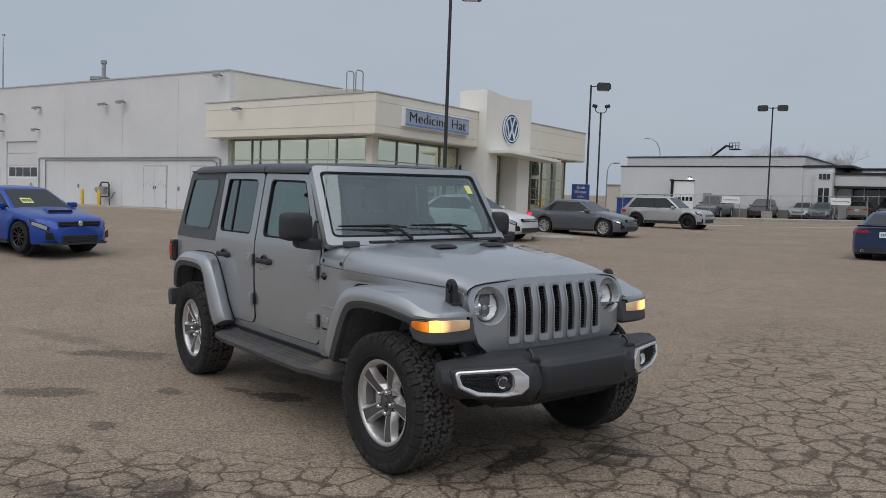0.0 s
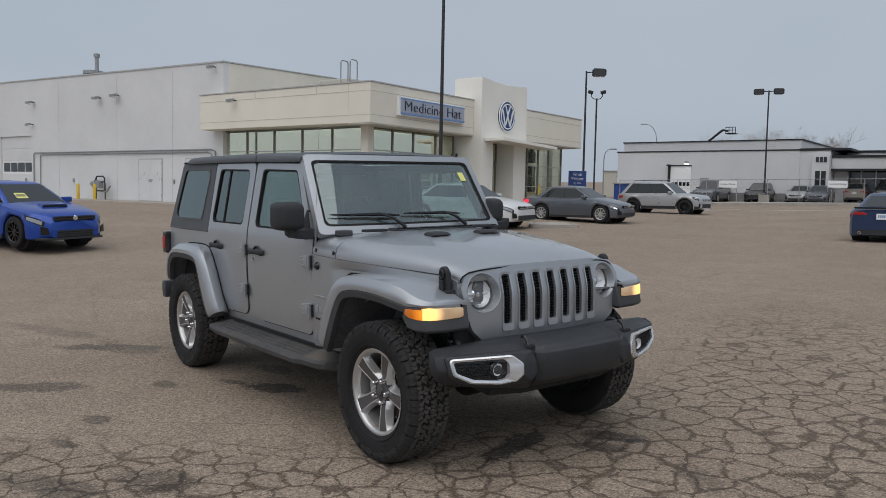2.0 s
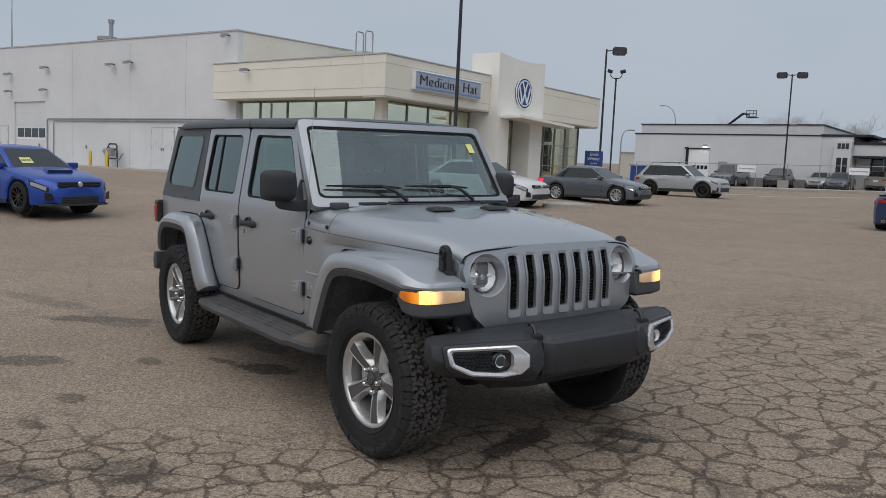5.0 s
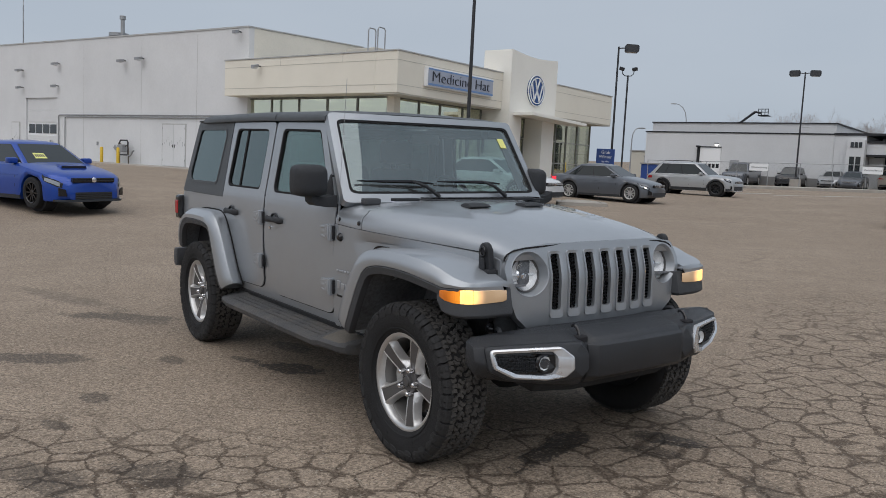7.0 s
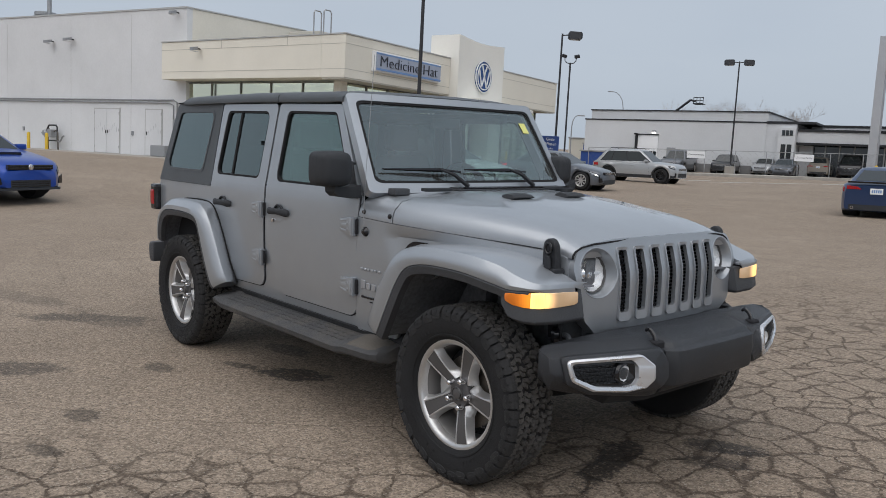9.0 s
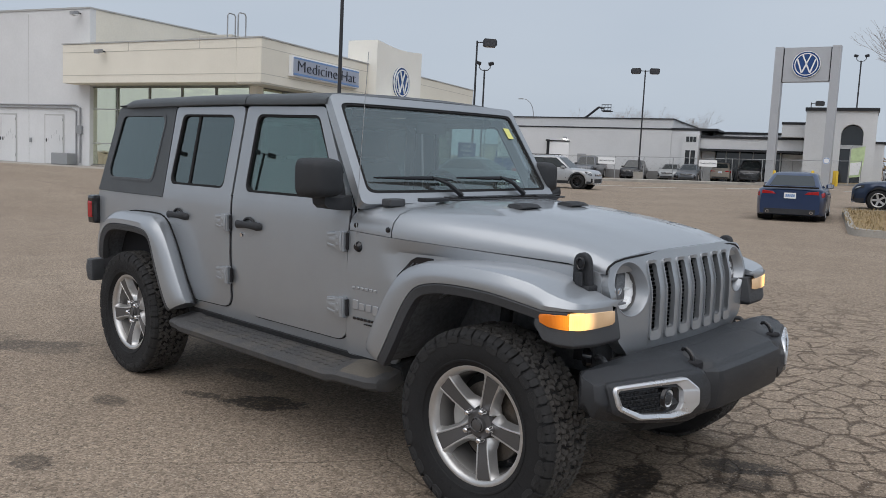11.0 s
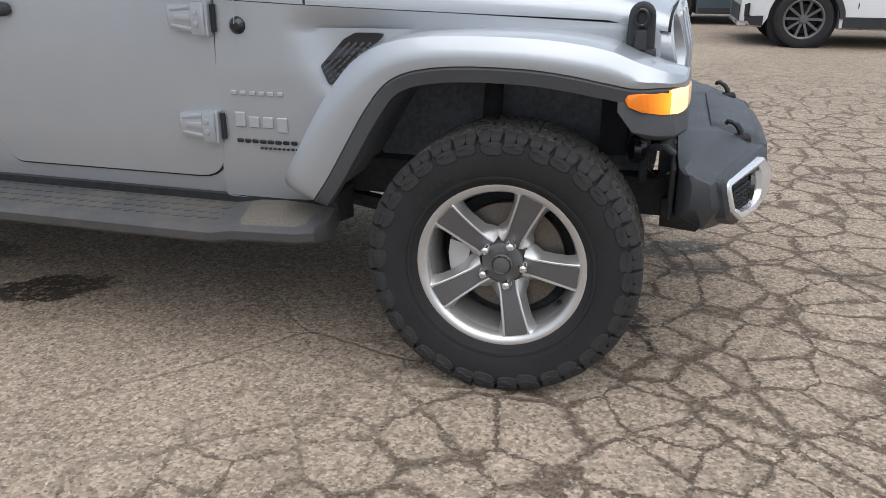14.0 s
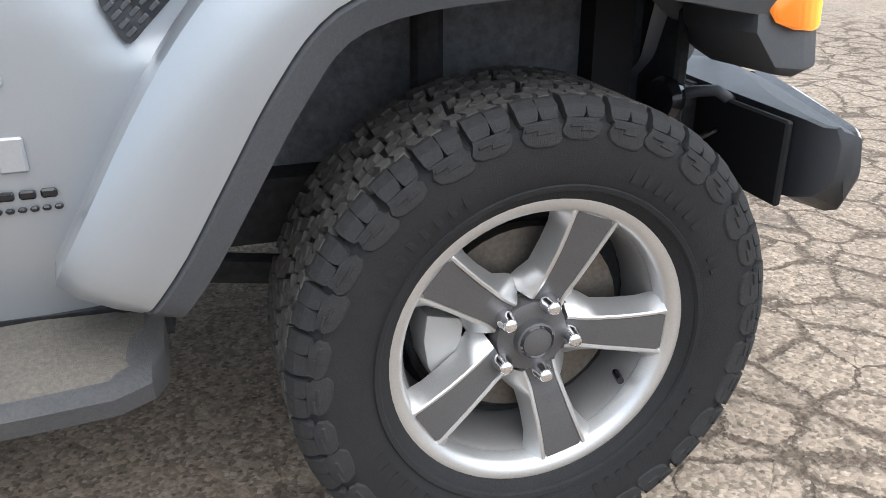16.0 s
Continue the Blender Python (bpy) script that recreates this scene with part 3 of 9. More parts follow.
def build_ground():
    xs = graded(-1500, 1500, -28, 5, 0.35)
    ys = graded(-1500, 1500, -5, 30, 0.35)
    verts = []
    for y in ys:
        for x in xs:
            dip = 0.012 * noise.noise((x * 0.5, y * 0.5, 3.1)) * (1 if abs(x) < 60 and abs(y) < 60 else 0)
            near = min(1.0, max(0.0, (math.hypot(x + 1.5, y) - 2.8) / 2.0))
            verts.append((x, y, ground_z(x, y) + dip * near))
    w = len(xs)
    faces = [(j * w + i, j * w + i + 1, (j + 1) * w + i + 1, (j + 1) * w + i) for j in range(len(ys) - 1) for i in range(w - 1)]
    me = bpy.data.meshes.new("ground")
    me.from_pydata(verts, [], faces)
    me.polygons.foreach_set("use_smooth", [True] * len(me.polygons))
    me.materials.append(M["asphalt"])
    tagged(new("ground", me), "weathered tan-grey asphalt lot with cracks and oil stains", "ground", kind="structure")


build_ground()


# ---------- showroom and service hall, one building on one grid ----------
B1 = Matrix.Translation((-22.937, 13.434, -0.275)) @ LEVEL @ pose(0, 0, 0, 0, 0, 106.5)
BASE = 0.76          # the level of the floor in the building's own frame
showroom = thing("showroom_building", B1, "cream stucco car showroom with a glazed front under a deep fascia", "building", kind="structure")


def wall_strip(name, lo, hi, material, parent, label="", bevel=0.0):
    return part(name, box(lo, hi, bevel), material, parent, label)


FT, FB = 5.70, 4.14   # fascia top and bottom
# fascia: two arms round the corner, cap flashing and a shadow reveal
wall_strip("fascia_front", (0, 0, FB), (7.1, 1.15, FT), M["cream"], showroom, "cream stucco fascia", 0.02)
wall_strip("fascia_front", (11.1, 0, FB), (17.95, 1.15, FT), M["cream"], showroom, "cream stucco fascia", 0.02)
wall_strip("fascia_side", (0.002, 1.153, FB), (1.05, 10.4, FT), M["cream"], showroom, "cream stucco fascia", 0.02)
wall_strip("fascia_end", (16.8, 1.153, FB), (17.95, 9.0, FT), M["cream"], showroom, "cream stucco fascia", 0.02)
for lo, hi in (((-0.03, -0.03, FT + 0.001), (7.1, 0.3, FT + 0.05)), ((11.1, -0.03, FT + 0.001), (17.98, 0.3, FT + 0.05)), ((-0.03, 0.301, FT + 0.001), (0.3, 10.43, FT + 0.05))):
    wall_strip("cap_flashing", lo, hi, M["flashing"], showroom, "pale metal cap flashing")
for z in (FT - 0.34, FB + 0.3):
    wall_strip("reveal", (-0.006, -0.006, z), (7.09, -0.001, z + 0.02), M["soffit"], showroom)
    wall_strip("reveal", (11.11, -0.006, z), (17.94, -0.001, z + 0.02), M["soffit"], showroom)
    wall_strip("reveal", (-0.006, 0.0, z), (-0.001, 10.39, z + 0.02), M["soffit"], showroom)
for y in (2.9, 6.6):
    wall_strip("reveal", (-0.006, y, FT - 0.34), (-0.001, y + 0.02, FT - 0.001), M["soffit"], showroom)
# roof, floor, core walls
wall_strip("roof", (1.06, 1.16, 5.2), (16.79, 9.2, 5.32), M["roof_metal"], showroom)
wall_strip("showroom_floor", (0.9, 0.9, BASE - 0.6), (17.6, 9.0, BASE + 0.02), M["show_floor"], showroom)
wall_strip("ceiling", (1.06, 1.16, FB + 0.02), (16.79, 9.0, FB + 0.1), M["sign_white"], showroom)
wall_strip("back_wall", (1.1, 9.01, BASE - 0.5), (17.6, 9.2, FB), M["showroom"], showroom)
wall_strip("inner_wall", (7.5, 4.2, BASE + 0.03), (7.65, 9.0, FB), M["showroom"], showroom)
wall_strip("inner_wall", (3.4, 7.0, BASE + 0.03), (7.4, 7.15, 3.3), M["showroom"], showroom)
wall_strip("plinth", (0.86, 0.86, BASE - 0.7), (17.64, 0.99, BASE + 0.06), M["concrete"], showroom)
wall_strip("plinth", (0.86, 0.991, BASE - 0.7), (0.99, 10.2, BASE + 0.06), M["concrete"], showroom)
wall_strip("corner_post", (0.92, 0.92, BASE + 0.06), (1.28, 1.28, FB - 0.001), M["cream"], showroom)
for z in (FB - 0.05,):
    wall_strip("soffit", (0.02, 0.02, z), (17.9, 1.1, z + 0.045), M["soffit"], showroom)


def store_bay(a0, a1, axis, at, z0, z1, rails, dark=True):
    """One glazed bay: a pane with its mullion frame, in the plane axis = at."""
    frm = part("window_frame", frame_bm((a0, z0), (a1, z1), 0.035, (at - 0.05, at + 0.05), axis), M["mullion" if dark else "mullion_light"], showroom)
    lo, hi = ((at - 0.006, a0 + 0.035, z0 + 0.035), (at + 0.006, a1 - 0.035, z1 - 0.035)) if axis == 0 else ((a0 + 0.035, at - 0.006, z0 + 0.035), (a1 - 0.035, at + 0.006, z1 - 0.035))
    pane = part("pane", box(lo, hi), M["store_glass"], frm)
    pane.visible_shadow = False
    for z in rails:
        lo, hi = ((at - 0.04, a0 + 0.035, z - 0.022), (at + 0.04, a1 - 0.035, z + 0.022)) if axis == 0 else ((a0 + 0.035, at - 0.04, z - 0.022), (a1 - 0.035, at + 0.04, z + 0.022))
        part("glazing_rail", box(lo, hi), M["mullion_light"], frm)
    return frm


ys = [1.29, 2.96, 4.72, 6.48, 8.28, 10.0]
for a, b in zip(ys, ys[1:]):
    store_bay(a, b, 0, 1.0, BASE + 0.07, FB - 0.06, (3.17, 1.75))
xs_ = [1.29, 2.55, 3.95, 5.55, 6.95]
for a, b in zip(xs_, xs_[1:]):
    store_bay(a, b, 1, 1.0, BASE + 0.07, FB - 0.06, (3.17, 1.75))
xs_ = [12.4, 13.7, 14.85, 16.0, 17.5]
for a, b in zip(xs_, xs_[1:]):
    store_bay(a, b, 1, 1.0, BASE + 0.07, FB - 0.06, (3.0, 1.9))
for a, b in zip((1.0, 3.2, 5.5), (3.2, 5.5, 8.9)):
    store_bay(a, b, 0, 17.55, BASE + 0.07, FB - 0.06, (3.0, 1.9))

# unseen glowing ceiling panels, added to brighten the showroom behind its glass
for x in (2.6, 5.0, 13.2, 15.4):
    for y in (2.6, 4.6, 6.6):
        part("ceiling_panel", box((x - 0.6, y - 0.3, FB - 0.03), (x + 0.6, y + 0.3, FB + 0.015)), M["panel_fill"], showroom, "added glowing ceiling panel")

# entrance tower: a pale slab with a hollowed top edge
tower = []
for k in range(13):
    u = k / 12
    tower.append((7.12 + 4.0 * u, 6.72 - 0.13 * math.sin(math.pi * u) ** 1.2 + 0.02 * (1 - u)))
outline = [(7.12, -0.42, 3.95)] + [(x, -0.42, z) for x, z in tower] + [(11.12, -0.42, 3.95)]
part("entrance_tower", plate(outline, (0, 1.5, 0)), M["cream_trim"], showroom, "pale clad entrance tower with a hollowed top edge")
part("tower_leg", box((10.0, -0.42, BASE - 0.5), (11.12, 1.08, 3.949)), M["cream_trim"], showroom)
part("tower_leg", box((7.12, -0.42, BASE - 0.5), (8.15, 1.08, 3.949)), M["cream_trim"], showroom)
part("canopy", bevelled(plate([(7.4, -1.5, 3.88), (12.4, -1.5, 3.72), (12.4, -1.5, 3.86), (7.4, -1.5, 4.03)], (0, 1.07, 0)), 0.02), M["cream_trim"], showroom, "thin projecting entrance canopy")
for x in (8.16, 9.06):
    door = part("entrance_door", frame_bm((x, BASE + 0.02), (x + 0.9, BASE + 2.2), 0.07, (0.55, 0.62), 1), M["mullion"], showroom, "glazed entrance door leaf")
    part("pane", box((x + 0.07, 0.575, BASE + 0.09), (x + 0.83, 0.59, BASE + 2.13)), M["store_glass"], door)
    part("handle", tube([(x + 0.45, 0.50, BASE + 0.9), (x + 0.45, 0.50, BASE + 1.4)], 0.018), M["chrome"], door)
part("transom", frame_bm((8.16, BASE + 2.22), (9.98, 3.9), 0.07, (0.55, 0.62), 1), M["mullion"], showroom)
part("pane", box((8.24, 0.575, BASE + 2.3), (9.9, 0.59, 3.83)), M["store_glass"], showroom)
# poster by the door and display boards behind the glass
part("poster", box((7.0, 0.86, 2.2), (7.11, 0.90, 3.3)), M["sign_text"], showroom)

# name board
board = thing("name_board", B1 @ pose(3.84, -0.16, 4.92), "blue-grey name board with dark raised lettering", "sign", kind="structure")
part("board_frame", box((-2.28, -0.02, -0.38), (2.28, 0.155, 0.38), 0.02), M["sign_white"], board, "white board frame")
part("board_face", box((-2.22, -0.05, -0.33), (2.22, -0.022, 0.33), 0.005), M["sign_grey"], board, "blue-grey board face")
part("blue_rule", box((-2.22, -0.056, -0.33), (2.22, -0.051, -0.25)), M["sign_blue"], board, "pale blue rule")
part("blue_rule", box((-2.22, -0.056, 0.27), (2.22, -0.051, 0.33)), M["sign_blue"], board, "pale blue rule")
part("lettering", moved(text_bm("Medicine Hat", 0.60, 0.03, thin=0.013), Matrix.Translation((-0.05, -0.07, 0.0)) @ Matrix.Diagonal((1.24, 1, 1, 1))), M["sign_text"], board, "dark raised words")


def roundel(name, m, r, parent=None):
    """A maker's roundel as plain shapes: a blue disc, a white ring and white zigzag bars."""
    ro = thing(name, m, "round deep blue disc with a white ring and zigzag", "sign", kind="structure")
    part("disc", revolve([(0, 0.0), (r, 0.0), (r, -0.06), (r * 0.97, -0.09), (0, -0.09)], 48), M["deep_blue"], ro, "deep blue disc", 30)
    part("ring", revolve([(r * 0.80, -0.088), (r * 0.80, -0.12), (r * 0.87, -0.12), (r * 0.87, -0.088)], 48, "y", True), M["sign_white"], ro, "white ring", 30)
    part("rim_band", revolve([(r * 0.985, -0.05), (r * 0.985, -0.10), (r * 1.03, -0.10), (r * 1.03, -0.05)], 48, "y", True), M["sign_white"], ro, "white outer band", 30)
    zig = []
    for a, b in (((-0.30, 0.72), (0.0, 0.06)), ((0.30, 0.72), (0.0, 0.06)), ((-0.66, 0.40), (-0.30, -0.66)), ((0.66, 0.40), (0.30, -0.66)), ((-0.30, -0.66), (0.0, 0.02)), ((0.30, -0.66), (0.0, 0.02))):
        d = Vector((b[0] - a[0], 0, b[1] - a[1])).normalized()
        s = Vector((-d.z, 0, d.x)) * 0.055
        p, q = Vector((a[0], 0, a[1])), Vector((b[0], 0, b[1]))
        part("bar", plate([(v * r) + Vector((0, -0.088, 0)) for v in (p - s, q - s, q + s, p + s)], (0, -0.032, 0)), M["sign_white"], ro)
    return ro


roundel("tower_roundel", B1 @ pose(9.2, -0.42, 5.13), 0.69)

# ---------- service hall ----------
hall = thing("service_hall", B1, "tall white painted service hall with a low pitched roof", "building", kind="structure")
HX = 0.8


def hall_wall():
    """The long wall with openings for the overhead doors, built of slabs between them."""
    top = lambda y: 7.3 + 0.35 * (y - 9.8) / 22.0
    spans = [(9.75, 27.3, BASE - 0.6, None), (27.3, 31.1, 4.35, None), (31.1, 36.0, BASE - 0.6, None), (36.0, 39.8, 4.35, None), (39.8, 62.0, BASE - 0.6, None)]
    for y0, y1, z0, _ in spans:
        o = [(HX, y0, z0), (HX, y1, z0), (HX, y1, top(y1)), (HX, y0, top(y0))]
        part("wall_panel", plate(o, (0.3, 0, 0)), M["white_wall"], hall)
    o = [(HX - 0.04, 9.72, 7.29), (HX - 0.04, 62, top(62) - 0.01), (HX - 0.04, 62, top(62) + 0.06), (HX - 0.04, 9.72, 7.36)]
    part("cap_flashing", plate(o, (0.4, 0, 0)), M["flashing"], hall, "pale metal eaves flashing")
    side = [(HX + 0.301, 9.75, BASE - 0.6), (24, 9.75, BASE - 0.6), (24, 9.75, 5.3), (8.3, 9.75, 5.3), (8.3, 9.75, 7.44), (HX + 0.301, 9.75, 7.29)]
    part("end_wall", plate(side, (0, 0.3, 0)), M["cream"], hall, "cream stucco end wall")
    part("cap_flashing", plate([(HX + 0.38, 9.71, 7.30), (8.32, 9.71, 7.445), (8.32, 9.71, 7.50), (HX + 0.38, 9.71, 7.36)], (0, 0.4, 0)), M["flashing"], hall, "pale metal eaves flashing")
    part("roof", plate([(HX + 0.3, 10.06, 7.22), (8.3, 10.06, 7.38), (8.3, 62, 7.9), (HX + 0.3, 62, 7.9)], (0, 0, -0.1)), M["roof_metal"], hall)
    part("roof_low", plate([(8.31, 10.06, 5.2), (24, 10.06, 5.2), (24, 62, 5.2), (8.31, 62, 5.2)], (0, 0, -0.1)), M["roof_metal"], hall)
    part("inner_wall", box((8.0, 10.06, 5.1), (8.299, 61.6, 7.35)), M["white_wall"], hall)
    part("far_wall", box((HX + 0.31, 61.7, BASE - 0.6), (24, 62, 5.2)), M["white_wall"], hall)


hall_wall()
for y in (18.4, 13.6, 24.2):
    part("wall_joint", box((HX - 0.004, y, BASE), (HX - 0.001, y + 0.02, 7.2)), M["flashing"], hall)


def overhead_door(y0, y1, z0, z1):
    d = part("overhead_door", box((HX + 0.12, y0, z0), (HX + 0.16, y1, z1)), M["sign_white"], hall, "white sectional overhead door with a row of panes")
    n = 5
    for k in range(n):
        a, b = z0 + (z1 - z0) * k / n, z0 + (z1 - z0) * (k + 1) / n
        if k != 2:
            part("door_section", box((HX + 0.095, y0 + 0.02, a + 0.015), (HX + 0.118, y1 - 0.02, b - 0.015), 0.008, 1), M["white_wall"], d)
        else:
            for j in range(4):
                c0, c1 = y0 + 0.15 + j * (y1 - y0 - 0.3) / 4, y0 + 0.15 + (j + 1) * (y1 - y0 - 0.3) / 4
                part("window", box((HX + 0.10, c0 + 0.06, a + 0.1), (HX + 0.118, c1 - 0.06, b - 0.1)), M["dark_glass"], d)
    return d


overhead_door(27.3, 31.1, BASE - 0.1, 4.35)
overhead_door(36.0, 39.8, BASE - 0.1, 4.35)


def steel_door(y0, y1, leaves):
    d = part("service_door", box((HX - 0.02, y0 - 0.06, BASE), (HX - 0.001, y1 + 0.06, BASE + 2.15)), M["flashing"], hall, "white steel service door in a grey frame")
    w = (y1 - y0) / leaves
    for k in range(leaves):
        leaf = part("leaf", box((HX - 0.035, y0 + k * w + 0.008, BASE + 0.02), (HX - 0.021, y0 + (k + 1) * w - 0.008, BASE + 2.09), 0.003, 1), M["white_wall"], d)
        for z in (0.25, 1.05, 1.85):
            part("hinge", box((HX - 0.042, y0 + (k * w if k else 0.0) + (w - 0.03 if k and leaves > 1 else 0.0), BASE + z), (HX - 0.0355, y0 + (k * w if k else 0.0) + (w if k and leaves > 1 else 0.03), BASE + z + 0.12)), M["grey_metal"], leaf)
        part("handle", box((HX - 0.06, y0 + w - 0.12 + 0.17 * k, BASE + 0.95), (HX - 0.0355, y0 + w - 0.07 + 0.17 * k, BASE + 1.1), 0.004, 1), M["black_metal"], leaf)
        for q in range(5):
            yy, zz = y0 + (k + 0.18 + 0.15 * q) * w, BASE + 1.02 + 0.09 * ((q * 3 + k) % 4)
            part("scuff", box((HX - 0.0362, yy, zz), (HX - 0.0352, yy + 0.02, zz + 0.22 - 0.03 * q)), M["grey_metal"], leaf, "dark scuff on the leaf")
    return d


steel_door(14.47, 16.4, 2)
steel_door(11.37, 12.5, 1)
steel_door(31.9, 32.9, 1)

# conduits along the wall
part("conduit", tube([(HX - 0.06, 26.95, BASE + 0.1), (HX - 0.06, 26.95, 3.25), (HX - 0.06, 26.8, 3.33), (HX - 0.06, 10.5, 3.30), (HX - 0.06, 10.25, 3.2), (HX - 0.06, 10.25, BASE + 0.1)], 0.035, 8), M["conduit"], hall, "grey pipe bent along the wall")
part("conduit", tube([(HX - 0.06, 26.2, BASE + 0.1), (HX - 0.06, 26.2, 3.15), (HX - 0.06, 26.05, 3.22), (HX - 0.06, 10.8, 3.18), (HX - 0.06, 10.5, 3.05), (HX - 0.06, 10.5, BASE + 0.1)], 0.03, 8), M["conduit"], hall, "grey pipe bent along the wall")
part("junction_box", box((HX - 0.14, 10.12, 2.1), (HX - 0.02, 10.42, 2.45), 0.01), M["grey_metal"], hall)
for y in (22.6, 27.9, 13.4):
    part("wall_outlet", box((HX - 0.06, y, BASE + 0.9), (HX - 0.001, y + 0.12, BASE + 1.1), 0.01), M["grey_metal"], hall)


def wall_light(x, y, z, turn, big=True):
    o = thing("wall_light", B1 @ pose(x, y, z, 0, 0, turn), "dark bracket floodlight on a white wall", "lamp", "wall floodlights")
    part("bracket", tube([(0, 0, 0), (-0.22, 0, 0.02)], 0.03, 8), M["black_metal"], o)
    part("housing", bevelled(plate([(-0.2, -0.2 if big else -0.12, -0.06), (-0.2, 0.2 if big else 0.12, -0.06), (-0.2, 0.2 if big else 0.12, 0.08), (-0.2, -0.2 if big else -0.12, 0.08)], (-0.26, 0, -0.05)), 0.02), M["grey_metal"], o)
    part("lamp_face", box((-0.44, -0.10, -0.13), (-0.22, 0.10, -0.115)), M["lamp_glass"], o)
    return o


for y, z, b in ((18.2, 6.22, True), (19.9, 6.17, True), (26.9, 6.27, True), (27.05, 5.0, False), (31.4, 5.0, False), (31.4, 6.05, True), (10.3, 7.1, False)):
    wall_light(HX - 0.001, y, z, 0, b)
wall_light(-0.001, 7.9, 5.36, 0, False)

# gas meter set at the foot of the wall
gas = thing("gas_meter", B1 @ pose(HX - 0.35, 19.5, BASE), "grey gas meter set with bent pipes by the wall", "meter")
part("meter_body", box((-0.2, -0.2, 0.6), (0.1, 0.2, 1.0), 0.06), M["grey_metal"], gas)
part("meter_drum", moved(revolve([(0, -0.10), (0.13, -0.10), (0.16, -0.06), (0.16, 0.06), (0.13, 0.10), (0, 0.10)], 20, "x"), pose(0.0, 0.62, 0.82)), M["grey_metal"], gas, "round grey pressure regulator", 40)
part("regulator_stem", tube([(0, 0.45, 0.82), (0, 0.9, 0.82)], 0.045, 8), M["grey_metal"], gas)
part("riser_pipe", tube([(0, 0.35, 0.0), (0, 0.35, 1.12), (0, 0.25, 1.22), (0, -0.35, 1.22), (0, -0.45, 1.12), (0, -0.45, 0.45)], 0.04, 8), M["black_metal"], gas, "bent dark riser pipe", 40)
part("cross_pipe", tube([(0, 0.35, 0.45), (0, -0.35, 0.45)], 0.035, 8), M["black_metal"], gas)
part("outlet_pipe", tube([(0, -0.45, 0.45), (0, -0.62, 0.40), (0, -0.78, 0.48), (0, -0.88, 0.64), (0, -1.02, 0.70)], 0.04, 8), M["grey_metal"], gas, "curved pale outlet pipe", 40)
part("regulator", box((-0.1, 0.35, 0.6), (0.12, 0.62, 0.9), 0.08), M["grey_metal"], gas)
for p in ([(0, -0.2, 0.9), (0, -0.35, 0.96), (0, -0.5, 0.85), (0, -0.52, 0.0)], [(0, 0.2, 1.0), (0, 0.4, 1.08), (0, 0.55, 0.85), (0, 0.55, 0.0)]):
    part("pipe", tube(p, 0.035, 8), M["steel"], gas)
for y in (18.9, 20.5):
    bo = thing("bollard", B1 @ pose(HX - 1.0, y, BASE), "yellow painted steel bollard before the wall", "bollard", "wall bollards")
    part("post", revolve([(0, 0), (0.08, 0), (0.08, 0.76), (0.055, 0.81), (0, 0.83)], 14, "z"), M["yellow_post"], bo, smooth=40)
box_ = thing("utility_box", B1 @ pose(HX - 0.35, 10.9, BASE), "grey plastic utility box by the wall", "box")
part("case", box((-0.25, -0.5, 0), (0.25, 0.5, 0.5), 0.04), M["conduit"], box_)

# roof things
def vent_pipe(m, h, r, label):
    o = thing("roof_vent", m, label, "vent", "roof vents")
    part("vent_body", revolve([(0, 0), (r, 0), (r, h), (r * 1.5, h + 0.02), (r * 1.5, h + 0.2), (0, h + 0.24)], 14, "z"), M["grey_metal"], o, smooth=40)
    return o


vent_pipe(B1 @ pose(1.6, 21.6, 7.3), 1.27, 0.11, "slim grey capped roof stack")
vent_pipe(B1 @ pose(1.8, 22.3, 7.35), 0.35, 0.36, "squat round grey roof vent")
vent_pipe(B1 @ pose(1.7, 31.9, 7.2), 0.35, 0.36, "squat round grey roof vent")
vent_pipe(B1 @ pose(1.7, 15.5, 7.1), 0.15, 0.3, "squat round grey roof vent")
unit = thing("roof_unit", B1 @ pose(7.5, 8.0, 5.32), "tan rooftop air unit behind the parapet", "air unit")
part("case", box((-1.2, -1.0, 0), (1.2, 1.0, 1.75), 0.04), M["soffit"], unit)
lad = thing("roof_ladder", B1 @ pose(0.35, 1.4, FT), "two bent steel ladder rails over the parapet", "ladder")
for y in (0.0, 0.5):
    part("rail", tube([(0, y, -0.4), (0, y, 0.92), (0.06, y, 1.0), (0.35, y, 1.0), (0.42, y, 0.92), (0.42, y, -0.3)], 0.025, 8), M["grey_metal"], lad)

# raised walk before the showroom
walkway = bevelled(plate([(-2.6, -3.2, BASE - 0.03), (18.0, -3.2, BASE - 0.25), (18.0, 0.85, BASE - 0.1), (0.85, 0.85, BASE), (0.85, 10.3, BASE), (0.79, 62, BASE), (-1.2, 62, BASE), (-1.6, 10, BASE)], (0, 0, -0.5)), 0.03)
moved(walkway, B1)
tagged(part("pavement", walkway, M["concrete"], None), "pale concrete walk with a kerb before the showroom", "pavement", kind="structure")

# ---------- the silver off-road car ----------
suv = thing("off_road_suv", Matrix(), "silver four-door off-road car with a black hardtop, marker lamps lit", "car")
suv.empty_display_size = 0.5
MID = 0.04           # the nose stands a little off the tub's middle line


def side_y(z):
    """Half-width of the body side at a height."""
    pts = [(0.45, 0.745), (0.56, 0.765), (0.68, 0.779), (0.9, 0.786), (1.1, 0.784), (1.2, 0.776), (1.72, 0.700), (1.9, 0.675)]
    for (z0, y0), (z1, y1) in zip(pts, pts[1:]):
        if z <= z1:
            return y0 + (y1 - y0) * (z - z0) / (z1 - z0)
    return pts[-1][1]


